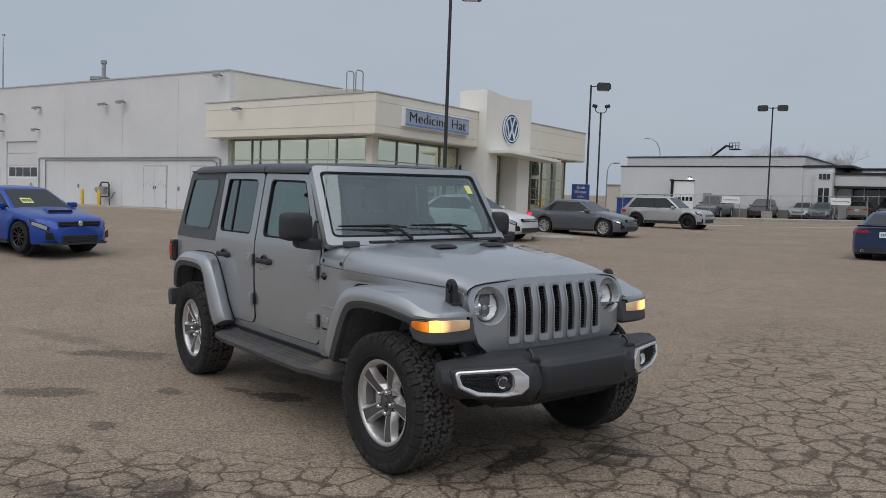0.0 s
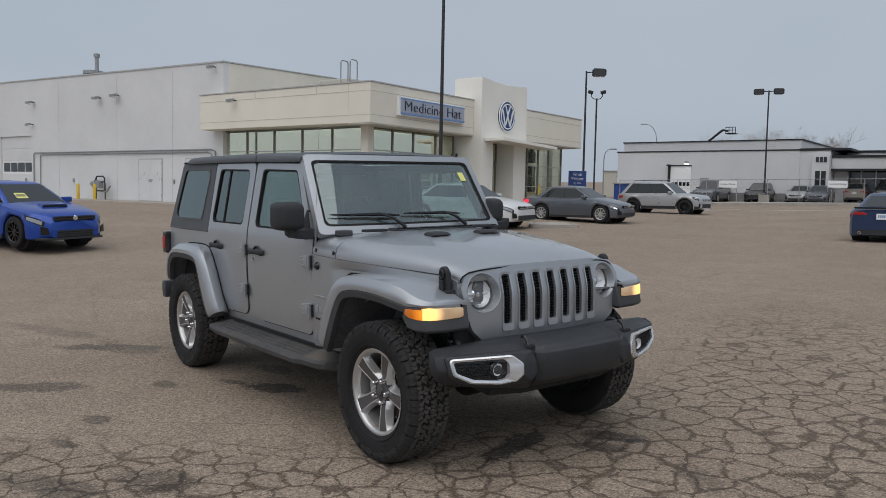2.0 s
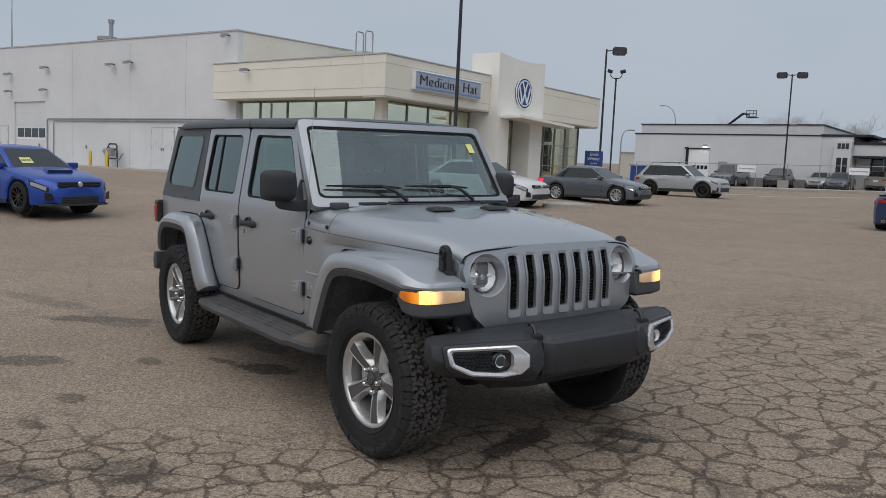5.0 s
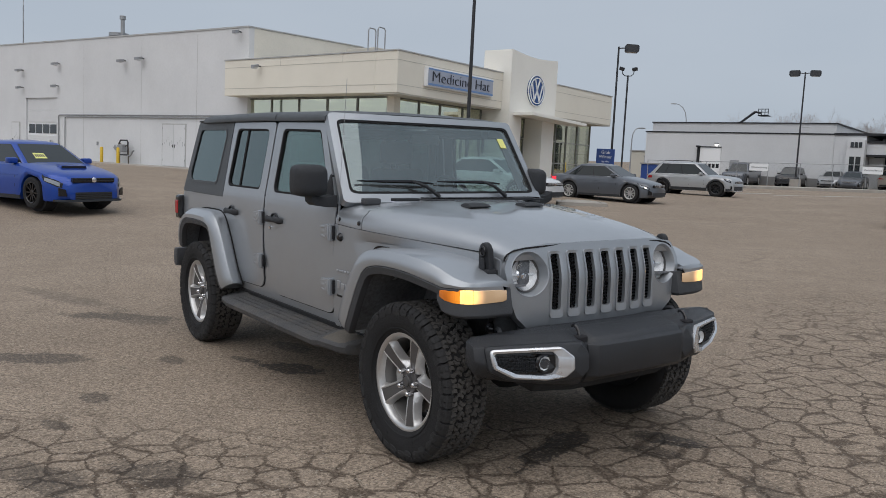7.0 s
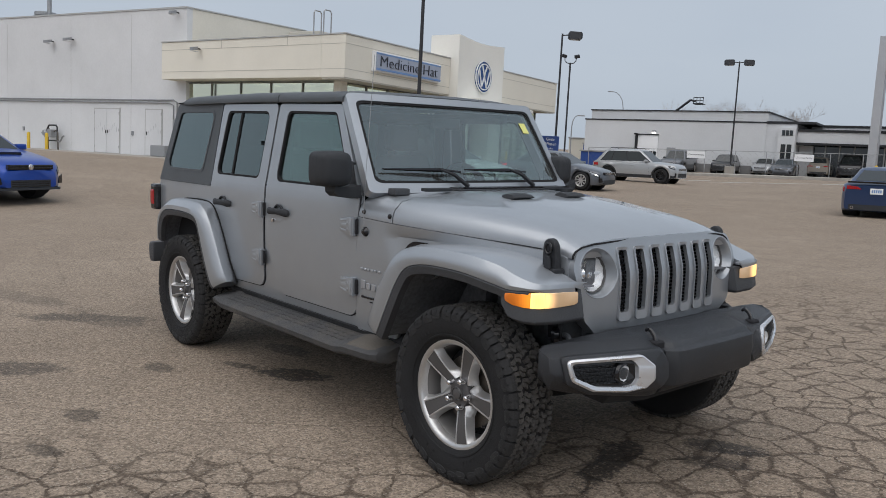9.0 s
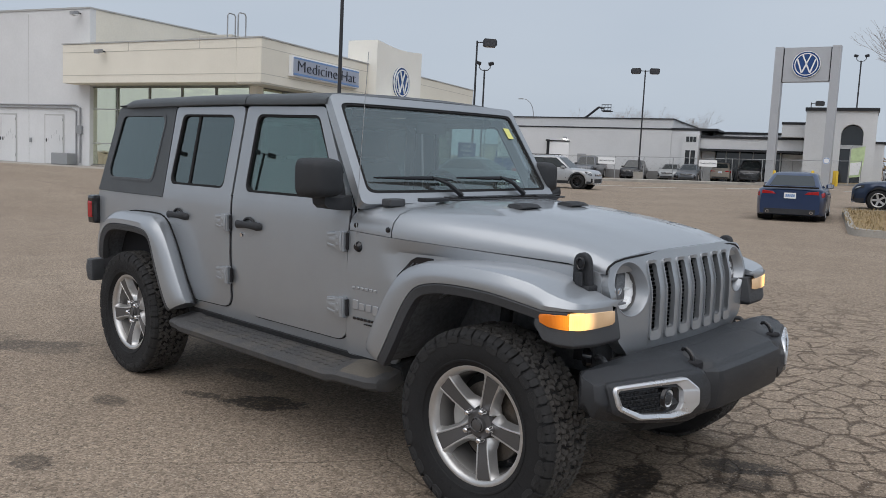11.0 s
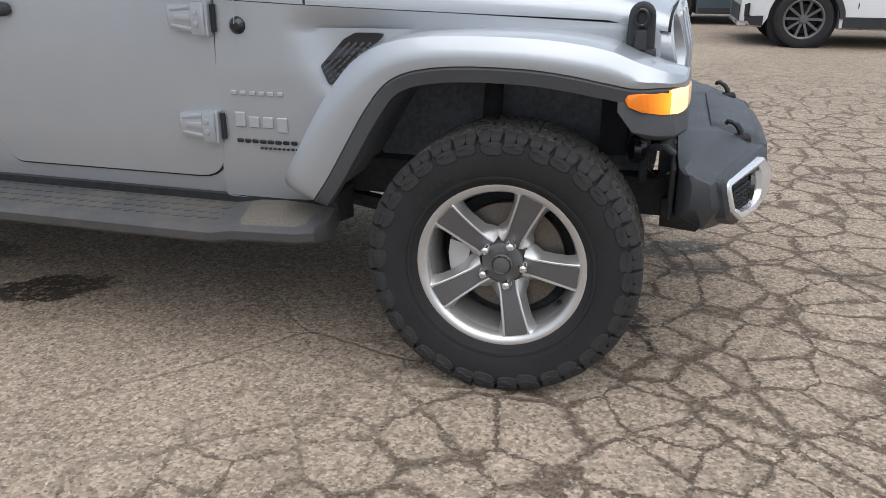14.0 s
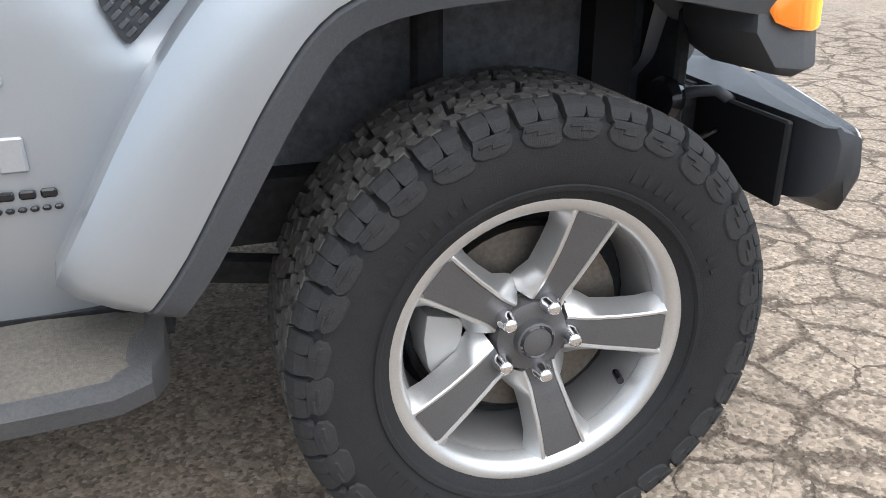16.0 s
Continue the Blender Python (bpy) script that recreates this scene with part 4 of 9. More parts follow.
def rounded(poly, radii, k=5):
    """A closed outline with rounded corners, k + 1 points each."""
    out, n = [], len(poly)
    if not isinstance(radii, (list, tuple)):
        radii = [radii] * n
    for i in range(n):
        p, a, b = Vector(poly[i]), Vector(poly[i - 1]), Vector(poly[(i + 1) % n])
        r = radii[i]
        u, v = (a - p), (b - p)
        la, lb = u.length, v.length
        u.normalize()
        v.normalize()
        ang = max(0.05, math.acos(max(-1.0, min(1.0, u.dot(v)))))
        t = min(r / math.tan(ang / 2), la * 0.49, lb * 0.49)
        for j in range(k + 1):
            w = j / k
            out.append(tuple(p + u * (t * (1 - w) ** 2) + v * (t * w ** 2)))
    return out


def skin(poly, s, off=0.0, thick=0.02, cuts=(0.56, 0.62, 0.68, 0.8, 0.9, 1.0, 1.1, 1.2), half=None, xcuts=()):
    """A body-side panel: an outline in x and z laid on the side, with thickness. s: -1 right, 1 left."""
    half = half or (lambda x, z: side_y(z))
    bm = bmesh.new()
    bm.faces.new([bm.verts.new((x, 0, z)) for x, z in poly])
    for z in cuts:
        bmesh.ops.bisect_plane(bm, geom=bm.verts[:] + bm.edges[:] + bm.faces[:], plane_co=(0, 0, z), plane_no=(0, 0, 1))
    for x in xcuts:
        bmesh.ops.bisect_plane(bm, geom=bm.verts[:] + bm.edges[:] + bm.faces[:], plane_co=(x, 0, 0), plane_no=(1, 0, 0))
    bmesh.ops.recalc_face_normals(bm, faces=bm.faces[:])
    front = bm.faces[:]
    r = bmesh.ops.extrude_face_region(bm, geom=front)
    inner = [g for g in r["geom"] if isinstance(g, bmesh.types.BMVert)]
    inner_set = set(inner)
    for v in bm.verts:
        h = half(v.co.x, v.co.z) + off - (thick if v in inner_set else 0)
        v.co.y = s * h
    bmesh.ops.recalc_face_normals(bm, faces=bm.faces[:])
    return bm


def ring_skin(outer, inner, s, off=0.0, thick=0.03, half=None):
    """A panel with an opening: outlines with equal numbers of points."""
    half = half or (lambda x, z: side_y(z))
    bm = bmesh.new()
    n = len(outer)
    loops = []
    for poly, d in ((outer, 0), (inner, 0), (inner, thick), (outer, thick)):
        loops.append([bm.verts.new((x, s * (half(x, z) + off - d), z)) for x, z in poly])
    for a in range(4):
        l0, l1 = loops[a], loops[(a + 1) % 4]
        for k in range(n):
            j = (k + 1) % n
            bm.faces.new((l0[k], l0[j], l1[j], l1[k]))
    bmesh.ops.recalc_face_normals(bm, faces=bm.faces[:])
    return bm


def grown(poly, d):
    """An outline pushed outwards by d."""
    n = len(poly)
    cx, cz = sum(p[0] for p in poly) / n, sum(p[1] for p in poly) / n
    out = []
    for i in range(n):
        p, a, b = Vector(poly[i]), Vector(poly[i - 1]), Vector(poly[(i + 1) % n])
        t = (b - a)
        nrm = Vector((t.y, -t.x)).normalized()
        if nrm.dot(p - Vector((cx, cz))) < 0:
            nrm = -nrm
        out.append(tuple(p + nrm * d))
    return out


# --- tub and body sides
tub = bmesh.new()
add_loft(tub, [[(x, y, z) for y, z in ((-0.70, 0.50), (0.70, 0.50), (0.755, 0.60), (0.762, 1.12), (0.70, 1.165), (-0.70, 1.165), (-0.762, 1.12), (-0.755, 0.60))] for x in (-3.66, -3.4, -0.95, -0.90)])
part("body_tub", tub, M["gap"], suv, "dark inner tub")
F_DOOR = rounded([(-0.902, 1.215), (-0.915, 0.565), (-1.72, 0.562), (-1.905, 0.86), (-1.917, 1.215)], [0.01, 0.10, 0.06, 0.3, 0.01], 6)
R_DOOR = rounded([(-1.935, 1.215), (-1.94, 0.575), (-2.385, 0.565), (-2.60, 0.84), (-2.735, 1.0), (-2.70, 1.215)], [0.01, 0.10, 0.05, 0.3, 0.12, 0.01], 6)
F_TOP = [(-0.905, 1.215), (-1.915, 1.215), (-1.872, 1.712), (-1.185, 1.697)]
F_WIN = [(-1.0, 1.243), (-1.81, 1.243), (-1.768, 1.668), (-1.225, 1.655)]
R_TOP = [(-1.935, 1.215), (-2.70, 1.215), (-2.655, 1.722), (-1.893, 1.713)]
R_WIN = [(-2.03, 1.25), (-2.645, 1.25), (-2.572, 1.678), (-1.985, 1.668)]
Q_TOP = [(-2.716, 1.165), (-3.63, 1.165), (-3.44, 1.735), (-2.668, 1.727)]
Q_WIN = [(-2.86, 1.25), (-3.52, 1.25), (-3.38, 1.69), (-2.76, 1.684)]


def fender_half(x, z):
    """Half-width of the front fender side, which draws in towards the grille."""
    u = smooth_step(-0.80, 0.45, x)
    return side_y(z) * (1 - u) + u * 0.605


def scoop_half(x, z):
    """The fender side with the hollow that leads into the vent."""
    if z > 1.062 or z < 0.835 or x > -0.05:
        return fender_half(x, z)
    edge = [(0.835, -0.50), (0.855, -0.60), (0.90, -0.632), (0.944, -0.66), (1.0, -0.685), (1.062, -0.712)]
    xl = edge[-1][1]
    for (z0, x0), (z1, x1) in zip(edge, edge[1:]):
        if z <= z1:
            xl = x0 + (x1 - x0) * (z - z0) / (z1 - z0)
            break
    dip = 0.022 * smooth_step(0, 0.15, x - xl) * smooth_step(0, 0.026, 1.062 - z) * smooth_step(0.835, 0.875, z)
    return fender_half(x, z) - dip * (1 - smooth_step(-0.4, -0.05, x))


for s in (-1, 1):
    rear = rounded([(-1.70, 0.50), (-2.45, 0.50), (-2.62, 0.86), (-2.86, 1.0), (-3.2, 0.99), (-3.42, 0.80), (-3.63, 0.78), (-3.645, 1.162), (-0.93, 1.162), (-0.93, 0.50)], [0, 0.02, 0.1, 0.1, 0.1, 0.1, 0.02, 0.02, 0, 0], 3)
    part("body_side", skin(rear, s, -0.010, 0.012), M["silver"], suv, smooth=30)
    front = rounded([(-0.897, 1.107), (-0.93, 0.5), (-0.60, 0.5), (-0.42, 0.80), (-0.25, 0.93), (0.2, 0.95), (0.39, 0.80), (0.372, 1.037), (0.30, 1.053), (-0.2, 1.0785)], [0, 0.02, 0.05, 0.1, 0.1, 0.1, 0.03, 0.02, 0.02, 0.3], 3)
    part("front_fender", skin(front, s, 0.0, 0.02, [0.6, 0.7, 0.8] + [0.835 + 0.0165 * q for q in range(14)], lambda x, z: scoop_half(x, z) + s * 0.02 * smooth_step(-0.2, 0.36, x), [-0.72 + 0.03 * q for q in range(24)]), M["silver"], suv, smooth=30)
    for x, z in ((-0.852, 1.136), (-0.640, 1.130)):
        part("bolt", moved(revolve([(0, 0), (0.013, 0), (0.012, 0.007), (0, 0.009)], 12), pose(x, s * (fender_half(x, z) - 0.005), z, 0, 0, 0 if s > 0 else 180)), M["gloss_black"], suv)
    # dark seams behind the doors
    for outline in (F_DOOR, R_DOOR):
        part("door_seam", skin(grown(outline, 0.0065), s, -0.006, 0.006), M["gap"], suv)

    # doors
    for kind, low, top, win in (("front_door", F_DOOR, F_TOP, F_WIN), ("rear_door", R_DOOR, R_TOP, R_WIN)):
        bm = skin(low, s, 0.0, 0.03)
        o = rounded(top, [0.005, 0.005, 0.03, 0.04], 6)
        i = rounded(win, [0.05, 0.05, 0.05, 0.06], 6)
        up = ring_skin(o, i, s, 0.0, 0.03)
        me_tmp = bpy.data.meshes.new("tmp")
        up.to_mesh(me_tmp)
        up.free()
        bm.from_mesh(me_tmp)
        bpy.data.meshes.remove(me_tmp)
        door = part(kind, bm, M["silver"], suv, "closed silver door", smooth=30)
        part("window_seal", ring_skin(i, rounded([(x + (0.013 if x < (win[0][0] + win[1][0]) / 2 else -0.013), z + (0.012 if z < 1.4 else -0.012)) for x, z in win], [0.045] * 4, 6), s, -0.004, 0.02), M["seal"], door, "black rubber window seal")
        g = part("window", skin(i, s, -0.016, 0.004, (1.4, 1.55)), M["light_tint" if kind == "front_door" else "tint"], door, "tinted door glass")
        g.visible_shadow = False
        if kind == "rear_door":
            part("window_bar", skin([(-2.415, 1.25), (-2.438, 1.25), (-2.398, 1.676), (-2.375, 1.676)], s, -0.010, 0.012, (1.4, 1.55)), M["seal"], door)
        # handle
        hx = -1.735 if kind == "front_door" else -2.50
        hy = side_y(1.07)
        hb = bmesh.new()
        add_loft(hb, [[(hx + dx, s * (hy + o_ + 0.5 * w_ * (1 + math.cos(a))), 1.065 + dz + h_ * math.sin(a)) for a in np.linspace(0, math.tau, 12, endpoint=False)] for dx, h_, o_, w_, dz in ((-0.122, 0.008, -0.006, 0.012, -0.002), (-0.116, 0.017, -0.004, 0.024, -0.001), (-0.095, 0.023, 0.0, 0.034, 0.0), (-0.06, 0.020, 0.010, 0.030, 0.002), (0.0, 0.0175, 0.014, 0.027, 0.003), (0.06, 0.020, 0.010, 0.030, 0.002), (0.092, 0.024, 0.0, 0.035, 0.0), (0.114, 0.019, -0.004, 0.026, -0.001), (0.122, 0.009, -0.006, 0.013, -0.002))])
        bmesh.ops.recalc_face_normals(hb, faces=hb.faces[:])
        part("handle", hb, M["black_plastic"], door, "black door handle", 50)
        # black arc drawn for the shade under the hollow's upper edge
        part("handle_loop", tube([(hx + 0.052 * math.cos(a), s * (hy + 0.006), 1.062 + 0.042 * math.sin(a)) for a in np.linspace(0.35, math.pi - 0.35, 11)], 0.0075, 8), M["black_plastic"], door, "black arc for the shade in the grip's hollow", 50)
        part("handle_recess", moved(revolve([(0, 0.001), (0.040, 0.001), (0.050, 0.0022), (0.056, 0.0)], 24), pose(hx, s * (hy - 0.001), 1.050, 0, 0, 0 if s > 0 else 180)), M["silver"], door, smooth=60)
        if kind == "front_door":
            part("key_lock", moved(revolve([(0, 0.01), (0.011, 0.01), (0.014, 0.0)], 14), pose(-1.806, s * side_y(1.007), 1.007, 0, 0, 0 if s > 0 else 180)), M["chrome"], door)
        # hinges: silver brackets with two bolts
        ex = -0.915 if kind == "front_door" else -1.928
        for z in (1.055, 0.735) if kind == "front_door" else (1.066, 0.767):
            y0 = side_y(z)
            hg = bmesh.new()
            add_loft(hg, [[(ex + dx, s * (y0 + d), z + dz) for d, dz in ((0, -h), (o, -h), (o + 0.004, -h * 0.3), (o + 0.004, h * 0.3), (o, h), (0, h))] for dx, h, o in ((-0.135, 0.026, 0.006), (-0.125, 0.036, 0.018), (-0.05, 0.040, 0.022), (-0.04, 0.046, 0.034), (-0.005, 0.046, 0.036), (0.0, 0.044, 0.03))])
            bmesh.ops.recalc_face_normals(hg, faces=hg.faces[:])
            hinge = part("hinge", hg, M["silver"], door, "silver exposed hinge", 25)
            for dz in (-0.036, 0.036):
                part("hinge_rib", bevelled(plate([(ex - 0.118, s * (y0 + 0.012), z + dz * 0.62 - 0.006), (ex - 0.012, s * (y0 + 0.020), z + dz - 0.007), (ex - 0.012, s * (y0 + 0.020), z + dz + 0.007), (ex - 0.118, s * (y0 + 0.012), z + dz * 0.62 + 0.006)], (0, s * 0.012, 0)), 0.004, 2), M["silver"], hinge, smooth=40)
            part("hinge_boss", bevelled(plate([(ex - 0.105, s * (y0 + 0.015), z - 0.010), (ex - 0.045, s * (y0 + 0.020), z - 0.012), (ex - 0.045, s * (y0 + 0.020), z + 0.012), (ex - 0.105, s * (y0 + 0.015), z + 0.010)], (0, s * 0.010, 0)), 0.005, 2), M["silver"], hinge, smooth=40)
            part("hinge_pin", box((ex - 0.004, s * y0, z - 0.052), (ex + 0.010, s * (y0 + 0.030), z + 0.05), 0.006), M["silver"], hinge)
            part("hinge_shadow", box((ex + 0.0105, s * y0, z - 0.04), (ex + 0.022, s * (y0 + 0.014), z + 0.04), 0.003), M["gap"], hinge)
            for dz in (-0.016, 0.016):
                part("bolt", moved(revolve([(0, 0.006), (0.009, 0.005), (0.010, 0.0)], 10), pose(ex - 0.025, s * (y0 + 0.036), z + dz, 0, 0, 0 if s > 0 else 180)), M["silver"], hinge)
        if kind == "front_door":
            sail = rounded([(-0.93, 1.235), (-1.04, 1.235), (-1.04, 1.33), (-1.01, 1.40)], 0.008, 2)
            part("mirror_sail", skin(sail, s, 0.006, 0.02, (1.3,)), M["black_plastic"], door)
            arm = bmesh.new()
            add_loft(arm, [[(x + a * rx, s * y, z + b * rz) for a, b in ((-1, -1), (1, -1), (1.1, 0), (1, 1), (-1, 1), (-1.1, 0))] for x, y, z, rx, rz in ((-0.96, 0.77, 1.238, 0.062, 0.034), (-0.955, 0.83, 1.232, 0.056, 0.029), (-0.95, 0.90, 1.238, 0.048, 0.025), (-0.945, 0.93, 1.262, 0.044, 0.028))])
            bmesh.ops.recalc_face_normals(arm, faces=arm.faces[:])
            mirror = part("wing_mirror", arm, M["black_plastic"], door, "black wing mirror", 40)
            hs = bmesh.new()
            ym, zm, mw = (0.93, 1.355, 0.096) if s < 0 else (0.785, 1.355, 0.062)
            add_loft(hs, [[(x, s * (ym + mw * k * py), zm + 0.092 * k * pz) for py, pz in [(math.copysign(abs(math.cos(a)) ** 0.45, math.cos(a)), math.copysign(abs(math.sin(a)) ** 0.45, math.sin(a))) for a in [i * math.tau / 28 for i in range(28)]]] for x, k in ((-1.005, 0.93), (-1.0, 0.98), (-0.93, 1.0), (-0.885, 0.93), (-0.862, 0.80), (-0.852, 0.5))])
            bmesh.ops.recalc_face_normals(hs, faces=hs.faces[:])
            part("housing", hs, M["black_plastic"], mirror, smooth=50)
            part("mirror_glass", box((-1.009, s * (ym - 0.8 * mw), zm - 0.075), (-1.006, s * (ym + 0.8 * mw), zm + 0.075)), M["chrome"], mirror)

    # rear quarter of the hardtop
    o, i = rounded(Q_TOP, [0.005, 0.01, 0.05, 0.01], 6), rounded(Q_WIN, [0.07, 0.07, 0.06, 0.06], 6)
    quarter = part("hardtop_quarter", ring_skin(o, i, s, 0.0, 0.04), M["roof_black"], suv, "black hardtop side", 30)
    part("quarter_window", skin(i, s, -0.006, 0.005, (1.4, 1.55)), M["tint"], quarter, "dark tinted quarter glass").visible_shadow = False
    i2 = rounded([(x + (0.016 if x < -3.2 else -0.016), z + (0.016 if z < 1.4 else -0.016)) for x, z in Q_WIN], [0.06] * 4, 6)
    part("window_lip", ring_skin(i, i2, s, 0.004, 0.008), M["roof_black"], quarter)

    # rain gutter and pillar line
    part("gutter", tube([(-3.43, s * 0.70, 1.742), (-2.66, s * 0.703, 1.736), (-1.87, s * 0.705, 1.727), (-1.18, s * 0.705, 1.71)], 0.006, 8), M["seal"], suv)

    # badges as plain raised bars
    y0 = side_y(0.75)
    bars = [("badge_bar", -0.860 + 0.046 * k, 0.735 - (0.012 if k == 3 else 0), 0.034, 0.034 + (0.012 if k in (0, 3) else 0), M["badge"]) for k in range(4)]
    bars += [("badge_bar", -0.865 + 0.030 * k, 0.833, 0.019, 0.013, M["badge"]) for k in range(6)]
    bars += [("badge_bar", -0.86 + 0.0255 * k, 0.686, 0.020, 0.012, M["gloss_black"]) for k in range(8)]
    bars += [("badge_bar", -0.785 + 0.0145 * k, 0.668, 0.011, 0.007, M["gloss_black"]) for k in range(9)]
    for nm, x, z, w, h, mm in bars:
        y0 = fender_half(x, z)
        part(nm, box((x, s * (y0 - 0.002), z), (x + w, s * (y0 + 0.006), z + h), 0.0025, 1), mm, suv)
    # fender vent
    vent = [(-0.575, 0.928), (-0.548, 0.868), (-0.385, 1.022), (-0.475, 1.022), (-0.508, 1.004)]
    vp = part("fender_vent", skin(rounded(vent, [0.012, 0.01, 0.01, 0.02, 0.03], 3), s, 0.014, 0.03, (0.9, 0.94, 0.98), scoop_half), M["gloss_black"], suv, "black fender vent")
    for k in range(8):
        for j in range(4):
            u, v = (k + 0.8) / 9.2, (j + 0.8) / 4.6
            x = (-0.575 * (1 - v) + -0.548 * v) * (1 - u) + (-0.500 * (1 - v) + -0.395 * v) * u
            z = (0.922 * (1 - v) + 0.866 * v) * (1 - u) + (1.000 * (1 - v) + 1.012 * v) * u
            part("vent_rib", moved(box((-0.008, -0.003, -0.0035), (0.008, 0.003, 0.0035), 0.0015, 1), pose(x, s * (scoop_half(x, z) + 0.015), z, 0, -42, 0)), M["grey_plastic"], vp)

    # rear lamp
    lamp = part("tail_lamp", box((-3.735, s * 0.72, 0.925), (-3.625, s * 0.82, 1.125), 0.022), M["gloss_black"], suv, "black framed tail lamp")
    part("lens", box((-3.722, s * 0.765, 0.965), (-3.650, s * 0.827, 1.085), 0.015), M["red_lens"], lamp)
    # rocker
    rk = bmesh.new()
    add_loft(rk, [[(x, s * y, z) for y, z in ((0.62, 0.42), (0.735, 0.44), (0.755, 0.505), (0.70, 0.53), (0.62, 0.53))] for x in (-2.46, -0.55)])
    bmesh.ops.recalc_face_normals(rk, faces=rk.faces[:])
    part("rocker", rk, M["underbody"], suv)

    # side step
    st = bmesh.new()
    add_loft(st, [[(x, s * y, z) for y, z in ((0.72, zt - 0.03), (yo - 0.035, zt - 0.058), (yo - 0.006, zt - 0.040), (yo, zt - 0.012), (yo - 0.012, zt), (yo - 0.035, zt + 0.007), (0.72, zt + 0.036))] for x, yo, zt in ((-2.46, 0.80, 0.445), (-2.42, 0.90, 0.448), (-2.30, 0.93, 0.456), (-2.26, 0.93, 0.446), (-0.90, 0.93, 0.446), (-0.83, 0.93, 0.460), (-0.72, 0.928, 0.464), (-0.62, 0.915, 0.463), (-0.575, 0.885, 0.462), (-0.560, 0.84, 0.458))])
    bmesh.ops.recalc_face_normals(st, faces=st.faces[:])
    step = part("side_step", st, M["tread_plate"], suv, "dusty dark plastic side step", 35)
    cap = bmesh.new()
    add_loft(cap, [[(x, s * y, z) for y, z in ((0.745, zt + 0.030), (0.765, zt + 0.034 + up), (yo - 0.045, zt + 0.009 + up), (yo - 0.022, zt + 0.003))] for x, yo, zt, up in ((-0.835, 0.93, 0.458, -0.004), (-0.80, 0.93, 0.461, 0.005), (-0.72, 0.928, 0.464, 0.007), (-0.625, 0.915, 0.463, 0.005), (-0.585, 0.885, 0.462, -0.003))])
    bmesh.ops.recalc_face_normals(cap, faces=cap.faces[:])
    part("step_cap", cap, M["step_dust"], step, "sandy raised end of the step", 40)
    ribs = bmesh.new()
    for k in range(62):
        x = -2.24 + k * 0.0222
        for j in range(4):
            y = 0.755 + j * 0.036
            add_box(ribs, (-0.011, -0.0025, 0), (0.011, 0.0025, 0.0038), pose(x, s * y, 0.453 + 0.029 * (0.895 - y) / 0.175 - 0.002, 0, 0, 45 if (k + j) % 2 else -45))
    part("step_tread", ribs, M["tread_plate"], step)
    for x in (-2.0, -1.45, -0.95):
        part("bracket", tube([(x, s * 0.60, 0.47), (x, s * 0.76, 0.42)], 0.022, 8), M["underbody"], step)

    # flares
    def flare(path, y_out, name):
        """path: x, z, face width, outer half-width; the flare's face, its shelf back to the body and a black lip."""
        smooth_path = []
        for k in range(len(path) - 1):
            p0, p1, p2, p3 = path[max(k - 1, 0)], path[k], path[k + 1], path[min(k + 2, len(path) - 1)]
            for u in (0, 1 / 3, 2 / 3):
                smooth_path.append(tuple(0.5 * (2 * b + (c - a) * u + (2 * a - 5 * b + 4 * c - d) * u * u + (3 * b - a - 3 * c + d) * u ** 3) for a, b, c, d in zip(p0, p1, p2, p3)))
        path = smooth_path + [path[-1]]
        n = len(path)
        face, lip, liner, seam_line = [], [], [], []
        for k, (x, z, w, yo) in enumerate(path):
            a, b = path[max(k - 1, 0)], path[min(k + 1, n - 1)]
            t = Vector((b[0] - a[0], b[1] - a[1])).normalized()
            nr = Vector((t.y, -t.x))
            nose = smooth_step(0.27, 0.38, x) if name == "front_flare" else 0.0
            nr = nr.lerp(Vector((0, -1)), nose)
            yo += 0.035 * nose if s > 0 else 0.0
            P = lambda d, y: (x + nr.x * d, s * y, z + nr.y * d)
            yi = min(yo - 0.05, fender_half(x, 0.9) - 0.04) if name == "front_flare" else 0.74
            if name == "front_flare" and x > 0.36:
                yi = max(yi, 0.605 if s < 0 else 0.670)
            if name == "front_flare":
                face.append([P(0.004, yi), P(-0.006, yo - 0.085), P(0.003, yo - 0.03), P(0.032, yo - 0.006), P(w * 0.7, yo), P(w, yo - 0.004), P(w + 0.004, yo - 0.03), P(w, yi)])
            else:
                lead = smooth_step(-2.75, -2.5, x)
                seam_line.append(P(-0.002 + 0.054 * lead, side_y(z) + 0.001))
                face.append([P(0.004 + 0.09 * lead, yi), P(-0.004 + 0.012 * lead, yo - 0.075), P(0.004, yo - 0.045), P(0.026, yo - 0.020), P(w * 0.6, yo - 0.004), P(w, yo - 0.002), P(w + 0.004, yo - 0.03), P(w, yi)])
            if name == "front_flare" and k > n - 11:
                continue
            lip.append([P(w + 0.001, yo - 0.055), P(w + 0.001, yo - 0.010), P(w + 0.008, yo - 0.002), P(w + 0.042, yo - 0.012), P(w + 0.044, yo - 0.05)])
            liner.append([P(w + 0.01, 0.45), P(w + 0.01, yo - 0.055), P(w + 0.018, yo - 0.055), P(w + 0.018, 0.45)])
        f = part(name, loft(face), M["silver"], suv, "silver painted wheel-arch flare", 35)
        part("flare_lip", loft(lip), M["grey_plastic"], f, "dark plastic flare lip", 35)
        # black strip drawn for the dark groove between flare and body
        if name == "rear_flare":
            part("flare_gasket", tube(seam_line, 0.0055, 6), M["seal"], f, "black strip for the dark seam by the flare")
        part("arch_liner", loft(liner), M["liner"], f, "black arch liner")
        return f

